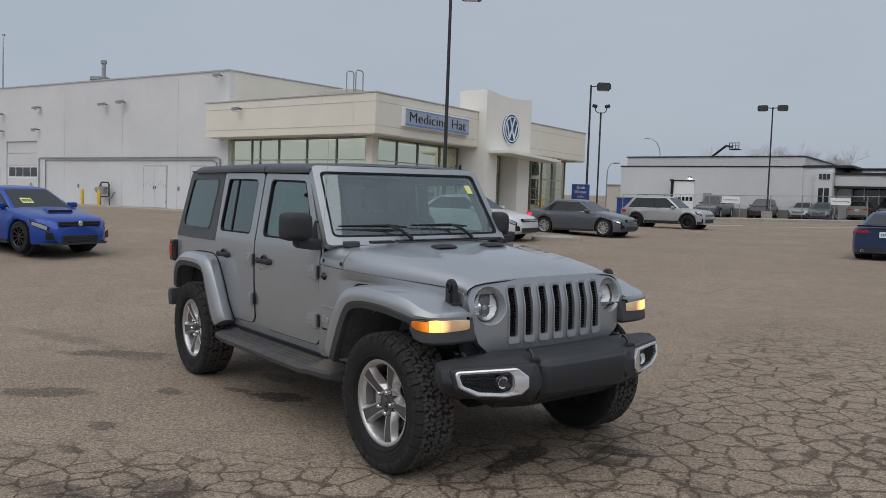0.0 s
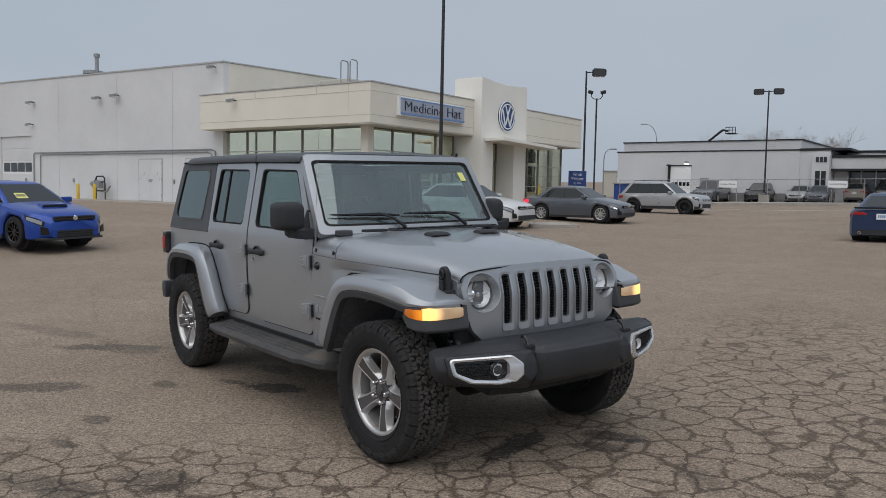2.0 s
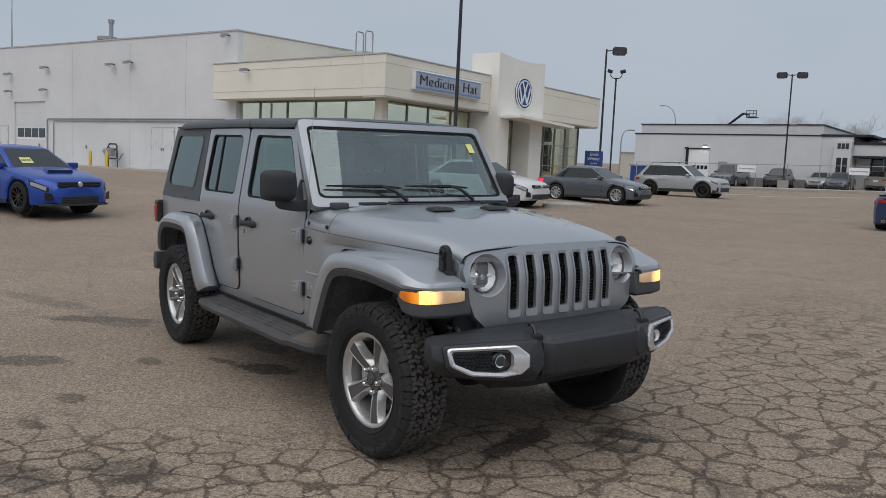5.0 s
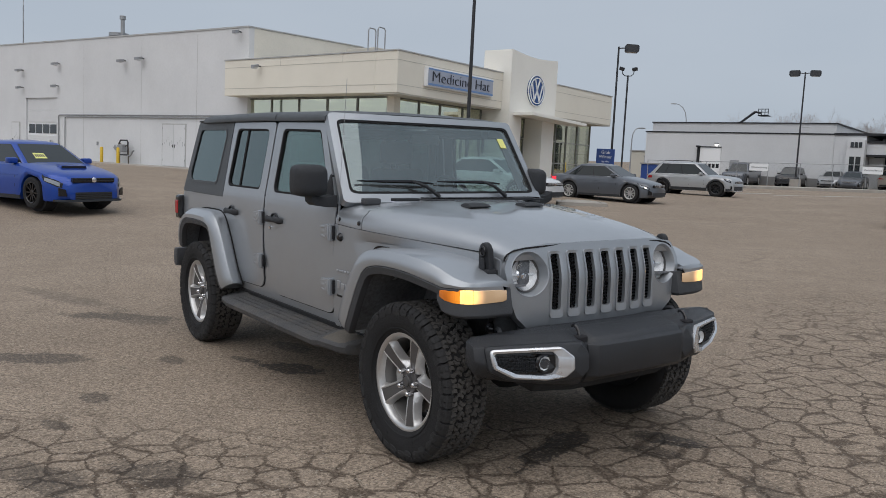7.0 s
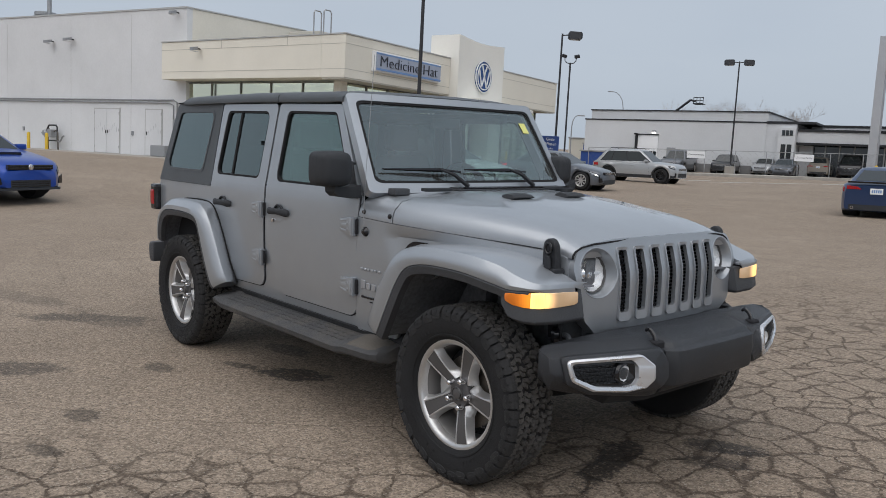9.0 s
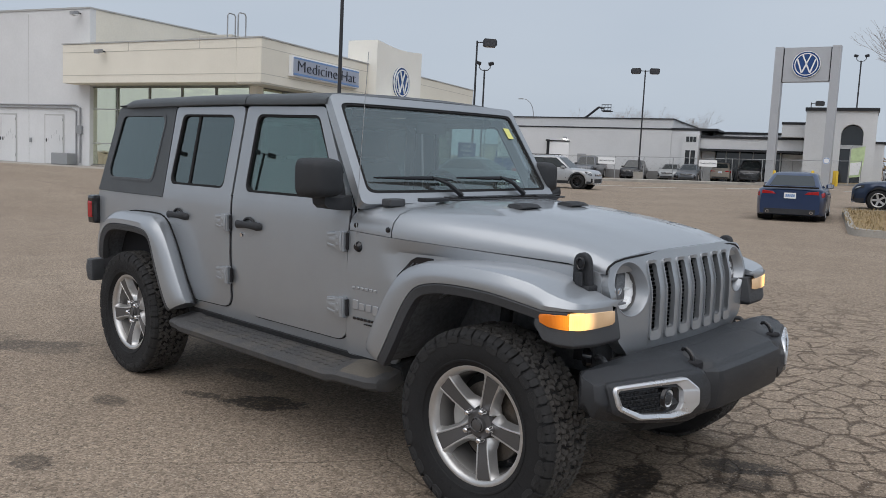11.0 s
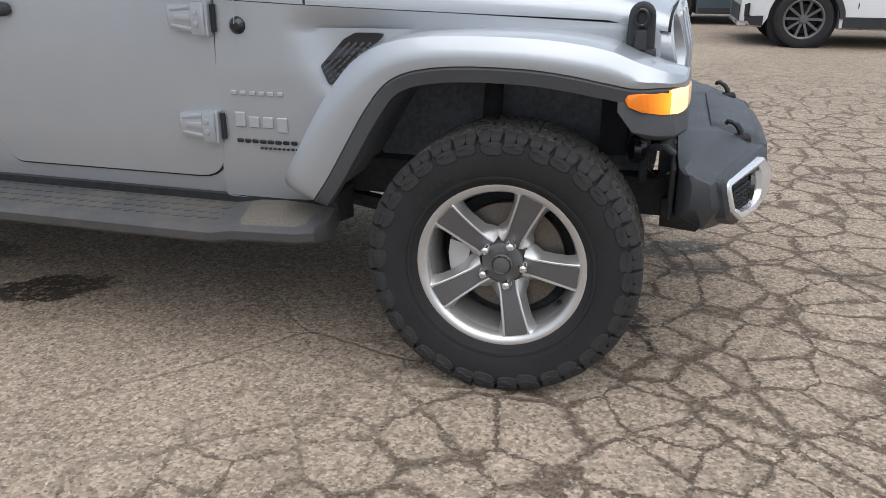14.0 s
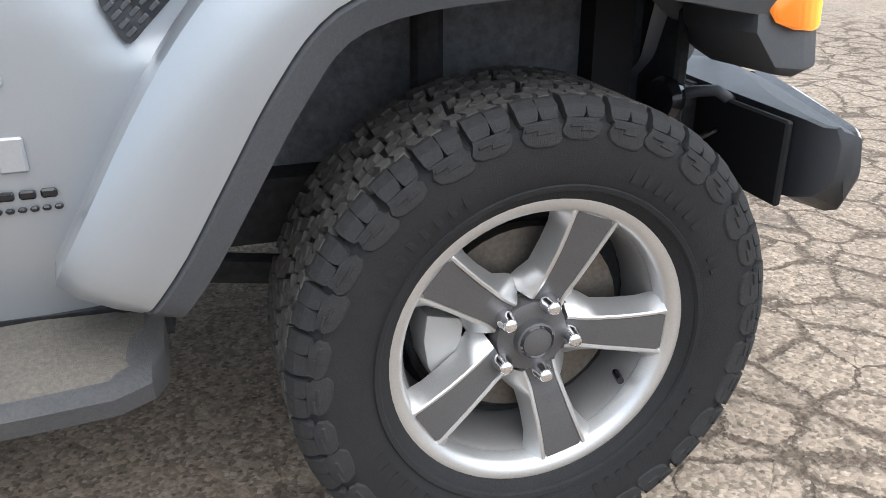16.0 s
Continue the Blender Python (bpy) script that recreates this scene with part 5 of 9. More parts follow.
    fpath = [(-0.674, 0.596, 0.110, 0.885), (-0.660, 0.625, 0.118, 0.905), (-0.615, 0.70, 0.125, 0.918), (-0.552, 0.805, 0.125, 0.925), (-0.482, 0.905, 0.118, 0.93), (-0.405, 0.982, 0.108, 0.932), (-0.30, 1.026, 0.089, 0.934), (-0.15, 1.042, 0.077, 0.935), (0.05, 1.042, 0.076, 0.932), (0.18, 1.030, 0.078, 0.922), (0.265, 1.012, 0.078, 0.905), (0.325, 0.988, 0.066, 0.893), (0.380, 0.970, 0.0445, 0.878), (0.421, 0.957, 0.0315, 0.850), (0.447, 0.950, 0.0245, 0.798), (0.460, 0.945, 0.0195, 0.715), (0.464, 0.941, 0.0155, 0.64)]
    ff = flare(fpath, 0.93, "front_flare")
    rpath = [(-2.287, 0.562, 0.140, 0.900), (-2.305, 0.60, 0.142, 0.912), (-2.355, 0.69, 0.140, 0.920), (-2.428, 0.83, 0.128, 0.926), (-2.493, 0.94, 0.108, 0.93), (-2.562, 1.01, 0.090, 0.932), (-2.645, 1.045, 0.080, 0.934), (-2.78, 1.055, 0.074, 0.935), (-2.98, 1.055, 0.072, 0.935), (-3.14, 1.045, 0.072, 0.934), (-3.26, 1.005, 0.074, 0.93), (-3.35, 0.93, 0.076, 0.925), (-3.41, 0.83, 0.078, 0.915), (-3.44, 0.75, 0.07, 0.90)]
    flare(rpath[::-1], 0.93, "rear_flare")

    # marker lamp and the dark trim under it, at the nose of the flare
    trim = bmesh.new()
    add_loft(trim, [[(x, s * y + (0.035 if s > 0 else 0), z) for x, y, z in ring] for ring in (
        [(0.285, 0.882, 0.912), (0.375, 0.864, 0.918), (0.415, 0.832, 0.920), (0.443, 0.745, 0.920), (0.447, 0.58, 0.918), (0.36, 0.56, 0.918), (0.285, 0.70, 0.915)],
        [(0.285, 0.888, 0.862), (0.378, 0.872, 0.852), (0.426, 0.838, 0.850), (0.456, 0.748, 0.850), (0.462, 0.58, 0.850), (0.37, 0.56, 0.85), (0.285, 0.70, 0.855)],
        [(0.325, 0.886, 0.812), (0.385, 0.872, 0.802), (0.436, 0.836, 0.799), (0.466, 0.745, 0.799), (0.472, 0.58, 0.799), (0.38, 0.56, 0.80), (0.325, 0.70, 0.806)],
        [(0.345, 0.862, 0.796), (0.385, 0.850, 0.788), (0.428, 0.815, 0.785), (0.455, 0.735, 0.785), (0.460, 0.59, 0.785), (0.39, 0.58, 0.786), (0.345, 0.70, 0.79)])])
    bmesh.ops.recalc_face_normals(trim, faces=trim.faces[:])
    tr = part("flare_nose", bevelled(trim, 0.006, 2, 45), M["grey_plastic"], suv, "dark plastic flare nose", 35)

    def lens_strip(pts, name, mm):
        sy = lambda y: s * y + (0.035 if s > 0 else 0)
        b = bmesh.new()
        add_loft(b, [[(x + dx * 0.009, sy(y + dy * 0.009), z0), (x + dx * 0.013, sy(y + dy * 0.013), z0 + 0.006), (x + dx * 0.011, sy(y + dy * 0.011), z1 - 0.006), (x + dx * 0.005, sy(y + dy * 0.005), z1)] for x, y, z0, z1, dx, dy in pts])
        bmesh.ops.recalc_face_normals(b, faces=b.faces[:])
        return part(name, b, mm, tr, smooth=40)
    lens_strip([(0.302, 0.880, 0.893, 0.908, 0.0, 0.3), (0.312, 0.879, 0.876, 0.912, 0.05, 1.0), (0.345, 0.876, 0.864, 0.915, 0.15, 1.0), (0.388, 0.861, 0.858, 0.917, 0.45, 0.85), (0.408, 0.844, 0.8565, 0.918, 0.68, 0.72)], "side_marker_lens", M["amber"])
    lens_strip([(0.409, 0.843, 0.8565, 0.918, 0.69, 0.71), (0.428, 0.818, 0.855, 0.920, 0.85, 0.5), (0.437, 0.795, 0.855, 0.920, 0.9, 0.4)], "front_marker_lens", M["amber_lit"])
    lens_strip([(0.4375, 0.793, 0.855, 0.920, 0.9, 0.4), (0.446, 0.76, 0.855, 0.920, 0.95, 0.25), (0.452, 0.71, 0.856, 0.919, 1.0, 0.1), (0.456, 0.64, 0.858, 0.916, 1.0, 0.0), (0.456, 0.615, 0.863, 0.908, 0.5, 0.0)], "front_lamp_lens", M["amber_lit"])

# --- hood
def hood_ring(x, zc):
    """One cross-section of the hood or cowl; the front edge sweeps back towards its corners."""
    w, ze = fender_half(x, 1.05) - 0.006, 1.068 - 0.0415 * x + 0.004 - 0.02 * smooth_step(0.25, 0.37, x)
    d = zc - ze
    half_sec = [(w, ze), (w, ze + d * 0.18), (w - 0.012, ze + d * 0.42), (w - 0.05, ze + d * 0.66), (w - 0.12, ze + d * 0.80), (w * 0.62, ze + d * 0.87), (w * 0.50, ze + d * 0.93), (w * 0.44, ze + d * 0.985), (w * 0.25, zc)]
    full = [(-y, z) for y, z in half_sec] + half_sec[::-1] + [(w - 0.02, ze - 0.004), (-w + 0.02, ze - 0.004)]
    sweep = 0.022 * smooth_step(0.0, 0.40, x)
    return [(x - sweep * (y / 0.6) ** 2, y + 0.02 * smooth_step(-0.2, 0.36, x), z) for y, z in full]


HOOD = [(-0.615, 1.252), (-0.58, 1.256), (-0.35, 1.243), (-0.1, 1.218), (0.12, 1.190), (0.24, 1.167), (0.31, 1.149), (0.35, 1.135), (0.378, 1.124), (0.40, 1.115), (0.412, 1.107)]
hood = part("hood", loft([hood_ring(x, zc) for x, zc in HOOD]), M["silver"], suv, "silver hood with a raised centre", 45)
# black tube drawn for the dark seam between hood and grille
edge_line = [(x + 0.004, y, z - 0.002) for x, y, z in hood_ring(0.412, 1.107)[:18]]
part("hood_seal", tube(edge_line, 0.0045, 6), M["seal"], hood, "black tube for the hood's dark seam", 50)
for y in (-0.222, 0.178):
    pad = bmesh.new()
    add_loft(pad, [[(x, y + k * 0.075, 1.243 - 0.06 * (x + 0.3) + h * q) for k, q in ((-1, -0.3), (-0.9, 0.8), (0, 1), (0.9, 0.8), (1, -0.3))] for x, h in ((-0.335, 0.008), (-0.31, 0.018), (-0.265, 0.016), (-0.245, 0.004))])
    bmesh.ops.recalc_face_normals(pad, faces=pad.faces[:])
    part("washer_nozzle", pad, M["black_plastic"], hood, "black hood washer nozzle", 40)
for s in (-1, 1):
    arch_top = [(0.320 + 0.036 * math.cos(a), s * 0.616, 1.080 + 0.038 * math.sin(a)) for a in np.linspace(0, math.pi, 9)]
    cat = part("hood_latch", bevelled(plate([(0.281, s * 0.614, 0.976), (0.359, s * 0.604, 0.976)] + arch_top, (0, s * 0.034, 0.0)), 0.011, 3), M["black_plastic"], suv, "black rubber hood latch", 40)
    part("latch_grip", bevelled(plate([(0.303, s * 0.648, 0.990), (0.338, s * 0.646, 0.990), (0.335, s * 0.650, 1.044), (0.306, s * 0.650, 1.044)], (0, s * 0.014, 0)), 0.006, 2), M["black_plastic"], cat)
    loop_ = [(0.320 + 0.017 * math.cos(a), s * 0.653, 1.076 + 0.022 * math.sin(a)) for a in np.linspace(0, 2 * math.pi, 17)]
    part("latch_loop", tube(loop_, 0.0055, 8), M["gloss_black"], cat)
    part("latch_slot", bevelled(plate([(0.308, s * 0.6495, 1.062), (0.332, s * 0.6495, 1.062), (0.332, s * 0.6495, 1.090), (0.308, s * 0.6495, 1.090)], (0, s * 0.002, 0)), 0.0006), M["gap"], cat)
    part("latch_base", box((0.276, s * 0.59, 0.964), (0.364, s * 0.654, 0.992), 0.008), M["black_plastic"], cat)
    # antenna on the right cowl, plain cap on the left
part("antenna_base", moved(revolve([(0, 0.022), (0.014, 0.02), (0.024, 0.008), (0.026, 0.0), (0, 0.0)], 18), pose(-0.826, -0.783, 1.036, 0, 0, 180)), M["gloss_black"], suv, "black antenna base", 40)
part("antenna_mast", tube([(-0.826, -0.803, 1.04), (-0.815, -0.80, 1.3), (-0.80, -0.79, 1.6), (-0.782, -0.78, 1.93)], 0.0015, 6), M["grey_metal"], suv, "thin antenna mast")

# --- cowl
cowl = part("cowl", loft([hood_ring(x, zc) for x, zc in ((-0.897, 1.250), (-0.80, 1.251), (-0.70, 1.251), (-0.622, 1.251))]), M["silver"], suv, "silver cowl below the windshield", 45)
part("cowl_grille", box((-0.775, -0.30, 1.249), (-0.645, 0.62, 1.258), 0.003, 1), M["black_plastic"], cowl, "black louvred cowl grille")
for k in range(24):
    part("louvre", box((-0.76, -0.28 + k * 0.037, 1.259), (-0.66, -0.262 + k * 0.037, 1.266)), M["gloss_black"], cowl)
for s in (-1, 1):
    part("windshield_hinge", box((-0.80, s * 0.57, 1.225), (-0.735, s * 0.67, 1.262), 0.01), M["grey_plastic"], cowl)
    part("cowl_pad", box((-0.70, s * 0.36, 1.249), (-0.645, s * 0.53, 1.267), 0.006), M["black_plastic"], cowl)

# --- windshield
def ws(y, v, out=0.0):
    """A place on the windshield plane: v 0 at the sill, 1 at the header."""
    bow = 0.045 * (1 - (y / 0.72) ** 2)
    return (-0.825 - 0.325 * v + bow + out * 0.8, y, 1.245 + 0.515 * v + out * 0.58)


def ws_ring(outer, inner, o0, o1):
    bm = bmesh.new()
    loops = [[bm.verts.new(ws(y, v, o)) for y, v in poly] for poly, o in ((outer, o1), (inner, o1), (inner, o0), (outer, o0))]
    n = len(outer)
    for a in range(4):
        for k in range(n):
            bm.faces.new((loops[a][k], loops[a][(k + 1) % n], loops[(a + 1) % 4][(k + 1) % n], loops[(a + 1) % 4][k]))
    bmesh.ops.recalc_face_normals(bm, faces=bm.faces[:])
    return bm


def ws_outline(wb, wt, v0, v1, r, k=6, m=8):
    base = rounded([(-wb, v0), (wb, v0), (wt, v1), (-wt, v1)], r, k)
    out = []
    for i, p in enumerate(base):
        q = base[(i + 1) % len(base)]
        out.append(p)
        if abs(p[0] - q[0]) > 0.5:
            out += [(p[0] + (q[0] - p[0]) * j / m, p[1] + (q[1] - p[1]) * j / m) for j in range(1, m)]
    return out


W_OUT = ws_outline(0.765, 0.712, -0.02, 1.0, 0.05)
W_IN = ws_outline(0.712, 0.668, 0.075, 0.925, 0.06)
W_SEAL = ws_outline(0.694, 0.652, 0.105, 0.905, 0.06)
wsf = part("windshield_frame", ws_ring(W_OUT, W_IN, -0.05, 0.0), M["silver"], suv, "silver windshield frame", 35)
part("windshield_seal", ws_ring(W_IN, W_SEAL, -0.03, -0.004), M["seal"], wsf, "black windshield surround")
bm = bmesh.new()
rows_v = [[bm.verts.new(ws(-w + 2 * w * i / 12, v, -0.012)) for i in range(13)] for v, w in [(0.085 + 0.83 * j / 6, 0.708 - 0.040 * j / 6) for j in range(7)]]
for r0, r1 in zip(rows_v, rows_v[1:]):
    for i in range(12):
        bm.faces.new((r0[i], r0[i + 1], r1[i + 1], r1[i]))
bmesh.ops.recalc_face_normals(bm, faces=bm.faces[:])
wsg = part("windshield_glass", bm, M["windshield"], wsf, "clear windshield glass", 60)
wsg.visible_shadow = False
part("sticker", plate([ws(0.555, 0.66, -0.008), ws(0.61, 0.66, -0.008), ws(0.60, 0.78, -0.008), ws(0.545, 0.78, -0.008)], (0.001, 0, 0.0005)), M["paper"], wsf, "yellow paper sticker")
for (y0, v0), (y1, v1), (y2, v2) in (((-0.13, 0.02), (-0.30, 0.19), (-0.655, 0.205)), ((0.41, 0.02), (0.24, 0.19), (-0.105, 0.205))):
    wp = part("wiper", tube([ws(y0, v0, 0.02), ws((y0 + y1) / 2, (v0 + v1) / 2 + 0.02, 0.035), ws(y1, v1, 0.03)], 0.011, 6, radii=[0.014, 0.011, 0.007]), M["black_plastic"], wsf, "black wiper arm")
    part("wiper_blade", tube([ws(y1 + 0.16, v1 - 0.01, 0.012), ws(y1, v1, 0.022), ws((y1 + y2) / 2, (v1 + v2) / 2, 0.016), ws(y2, v2, 0.012)], 0.009, 6, radii=[0.005, 0.012, 0.009, 0.004]), M["gloss_black"], wp)

# --- roof
def roof_part(x0, x1, name, rear):
    n = 8
    secs = []
    for k in range(n + 1):
        u = k / n
        x = x0 + (x1 - x0) * u
        drop = 0.0
        if rear:
            drop = 0.05 * max(0.0, (u - 0.85) / 0.15) ** 2
        else:
            drop = 0.022 * max(0.0, (u - 0.8) / 0.2) ** 2
        base = 1.735 - 0.018 * smooth_step(-2.4, -1.17, x)
        zt = base + 0.052 - drop
        half_sec = [(0.704, base - 0.010), (0.721, base - 0.006), (0.724, base + 0.014), (0.712, base + 0.036 - drop * 0.5), (0.685, zt - 0.004), (0.64, zt + 0.004), (0.5, zt + 0.014), (0.2, zt + 0.022)]
        nar = 1 - (0.05 * max(0.0, (u - 0.85) / 0.15) ** 2 if rear else 0.0)
        secs.append([(x, -y * nar, z) for y, z in half_sec] + [(x, y * nar, z) for y, z in half_sec[::-1]])
    return part(name, loft(secs), M["roof_black"], suv, "black hardtop roof panel", 50)


roof_part(-1.862, -1.158, "roof_front", False)
roof_part(-1.872, -3.435, "roof_rear", True)
back = bmesh.new()
add_loft(back, [[(-3.63, -0.70, 1.165), (-3.63, 0.70, 1.165), (-3.45, 0.67, 1.74), (-3.45, -0.67, 1.74)], [(-3.61, -0.70, 1.165), (-3.61, 0.70, 1.165), (-3.43, 0.67, 1.74), (-3.43, -0.67, 1.74)]])
part("tailgate_glass", back, M["tint"], suv, "dark tailgate glass").visible_shadow = False
part("tailgate", box((-3.69, -0.70, 0.62), (-3.63, 0.70, 1.163), 0.02), M["silver"], suv)
spare = part("spare_tyre", moved(revolve([(0.2, -0.11), (0.36, -0.12), (0.405, -0.09), (0.41, 0.0), (0.405, 0.09), (0.36, 0.12), (0.2, 0.11)], 36, "x"), pose(-3.82, 0.05, 0.98)), M["tyre"], suv, "spare tyre on the tailgate", 40)
rb = bmesh.new()
add_loft(rb, [[(x, y, z) for x, z in ((-3.62, 0.52), (xr, 0.52), (xr - 0.02, 0.60), (xr, 0.665), (-3.62, 0.675))] for y, xr in ((-0.845, -3.68), (-0.82, -3.76), (-0.6, -3.82), (0.6, -3.82), (0.82, -3.76), (0.845, -3.68))])
bmesh.ops.recalc_face_normals(rb, faces=rb.faces[:])
part("rear_bumper", bevelled(rb, 0.015, 2, 40), M["grey_plastic"], suv, "dark plastic rear bumper", 40)

# --- grille
def gx(y, z):
    return 0.468 - 0.27 * max(0.0, z - 0.95) - 0.13 * (y - MID) ** 2 - 0.30 * max(0.0, 0.745 - z)


def nose_grid(rings, thick):
    """A panel on the nose from matching closed outlines in y and z, outermost first, with a back wall."""
    bm = bmesh.new()
    loops = [[bm.verts.new((gx(y, z), y, z)) for y, z in r] for r in rings]
    loops.insert(0, [bm.verts.new((gx(y, z) - thick, y, z)) for y, z in rings[0]])
    loops.append([bm.verts.new((gx(y, z) - thick, y, z)) for y, z in rings[-1]])
    n = len(rings[0])
    for p, q in zip(loops, loops[1:]):
        for k in range(n):
            bm.faces.new((p[k], p[(k + 1) % n], q[(k + 1) % n], q[k]))
    bmesh.ops.recalc_face_normals(bm, faces=bm.faces[:])
    return bm


def ray_to(poly, c, ang):
    """Where a ray from c meets an outline."""
    d = Vector((math.cos(ang), math.sin(ang)))
    best = None
    for i, p in enumerate(poly):
        p, q = Vector(p), Vector(poly[(i + 1) % len(poly)])
        e = q - p
        den = d.x * e.y - d.y * e.x
        if abs(den) < 1e-9:
            continue
        w = p - Vector(c)
        t, u = (w.x * e.y - w.y * e.x) / den, (w.x * d.y - w.y * d.x) / den
        if t > 0 and -1e-6 <= u <= 1 + 1e-6 and (best is None or t > best):
            best = t
    return (c[0] + d.x * best, c[1] + d.y * best)


SLOT_W, PITCH, SZ0, SZ1 = 0.068, 0.111, 0.757, 1.068
edges_y = []
for k in range(7):
    c = MID + (k - 3) * PITCH
    edges_y.append((c - SLOT_W / 2, c + SLOT_W / 2))
LAMP = (-0.486, 0.968)      # from the middle line
RING = 0.107
gm = bmesh.new()


def take(t):
    me_tmp = bpy.data.meshes.new("tmp")
    t.to_mesh(me_tmp)
    t.free()
    gm.from_mesh(me_tmp)
    bpy.data.meshes.remove(me_tmp)


inner_y = edges_y[0][0] - MID
cheek = rounded([(inner_y, 1.109), (inner_y, 0.692), (-0.478, 0.694), (-0.560, 0.762), (-0.610, 0.88), (-0.626, 1.0), (-0.578, 1.086)], [0.0, 0.0, 0.045, 0.07, 0.1, 0.06, 0.05], 4)
for s in (-1, 1):
    angs = sorted({round(k * math.tau / 72, 4) for k in range(72)} | {round(math.atan2(z - LAMP[1], y - LAMP[0]) % math.tau, 4) for y, z in cheek})
    outer = [ray_to(cheek, LAMP, t) for t in angs]
    ring = [(LAMP[0] + RING * math.cos(t), LAMP[1] + RING * math.sin(t)) for t in angs]
    rings = [[(MID - s * (o[0] + (i[0] - o[0]) * w), o[1] + (i[1] - o[1]) * w) for o, i in zip(outer, ring)] for w in (0, 0.35, 0.7, 1.0)]
    take(nose_grid(rings, 0.11))


def bar_piece(y0, y1, z0, z1, nz):
    zs = [z0 + (z1 - z0) * k / nz for k in range(nz + 1)]
    bm = bmesh.new()
    f = [[bm.verts.new((gx(y, z), y, z)) for y in (y0, y1)] for z in zs]
    k_ = [[bm.verts.new((gx(y, z) - 0.05, y, z)) for y in (y0, y1)] for z in zs]
    for i in range(nz):
        bm.faces.new((f[i][0], f[i][1], f[i + 1][1], f[i + 1][0]))
        for j in (0, 1):
            bm.faces.new((f[i][j], f[i + 1][j], k_[i + 1][j], k_[i][j]))
    for i in (0, nz):
        bm.faces.new((f[i][0], f[i][1], k_[i][1], k_[i][0]))
    bmesh.ops.recalc_face_normals(bm, faces=bm.faces[:])
    take(bm)


for k in range(6):
    bar_piece(edges_y[k][1], edges_y[k + 1][0], 0.692, 1.109, 10)
for a, b in edges_y:
    bar_piece(a, b, SZ1, 1.109, 2)
    bar_piece(a, b, 0.692, SZ0, 2)
bmesh.ops.remove_doubles(gm, verts=gm.verts[:], dist=0.0008)
grille = part("grille_panel", gm, M["silver"], suv, "silver seven-slot grille panel", 30)
for a, b in edges_y:
    o = rounded([(a - 0.006, SZ0 - 0.008), (b + 0.006, SZ0 - 0.008), (b + 0.006, SZ1 + 0.006), (a - 0.006, SZ1 + 0.006)], 0.02, 4)
    i = rounded([(a + 0.007, SZ0 + 0.03), (b - 0.007, SZ0 + 0.03), (b - 0.007, SZ1 - 0.008), (a + 0.007, SZ1 - 0.008)], 0.014, 4)
    def dense(poly):
        out = []
        for q, p in enumerate(poly):
            nx = poly[(q + 1) % len(poly)]
            out.append(p)
            if abs(nx[1] - p[1]) > 0.15:
                out += [(p[0] + (nx[0] - p[0]) * j / 6, p[1] + (nx[1] - p[1]) * j / 6) for j in range(1, 6)]
        return out
    o, i = dense(o), dense(i)
    bm = bmesh.new()
    loops = [[bm.verts.new((gx(y, z) + d, y, z)) for y, z in poly] for poly, d in ((o, 0.0), (o, 0.008), (i, 0.004), (i, -0.016))]
    n = len(o)
    for p in range(3):
        for k in range(n):
            bm.faces.new((loops[p][k], loops[p][(k + 1) % n], loops[p + 1][(k + 1) % n], loops[p + 1][k]))
    bmesh.ops.recalc_face_normals(bm, faces=bm.faces[:])
    slot = part("slot_surround", bm, M["silver"], grille, "silver slot surround", 35)
    mesh_bm = bmesh.new()
    c = (a + b) / 2
    for r in range(19):
        z = SZ0 + 0.02 + r * 0.0165
        for q in range(3):
            y = c - 0.022 + q * 0.022 + (0.011 if r % 2 else 0)
            x = gx(y, z) - 0.024
            add_box(mesh_bm, (-0.004, -0.0085, -0.0028), (0.004, 0.0085, 0.0028), pose(x, y, z, 22, 0, 0))
            add_box(mesh_bm, (-0.004, -0.0085, -0.0028), (0.004, 0.0085, 0.0028), pose(x, y, z, -28, 0, 0))
    part("mesh_insert", mesh_bm, M["gloss_black"], slot, "black honeycomb mesh")
# black sheet that stands for the shade in the bumper's hollow back
part("bumper_back", box((0.434, -0.80, 0.555), (0.4485, 0.80, 0.702), 0.004, 1), M["seal"], suv, "black sheet for the shade behind the bumper")
part("radiator", box((0.25, -0.36, 0.66), (0.375, 0.46, 1.05)), M["gap"], suv)
part("nose_frame", box((0.22, -0.52, 0.66), (0.30, 0.60, 1.03)), M["gap"], suv)
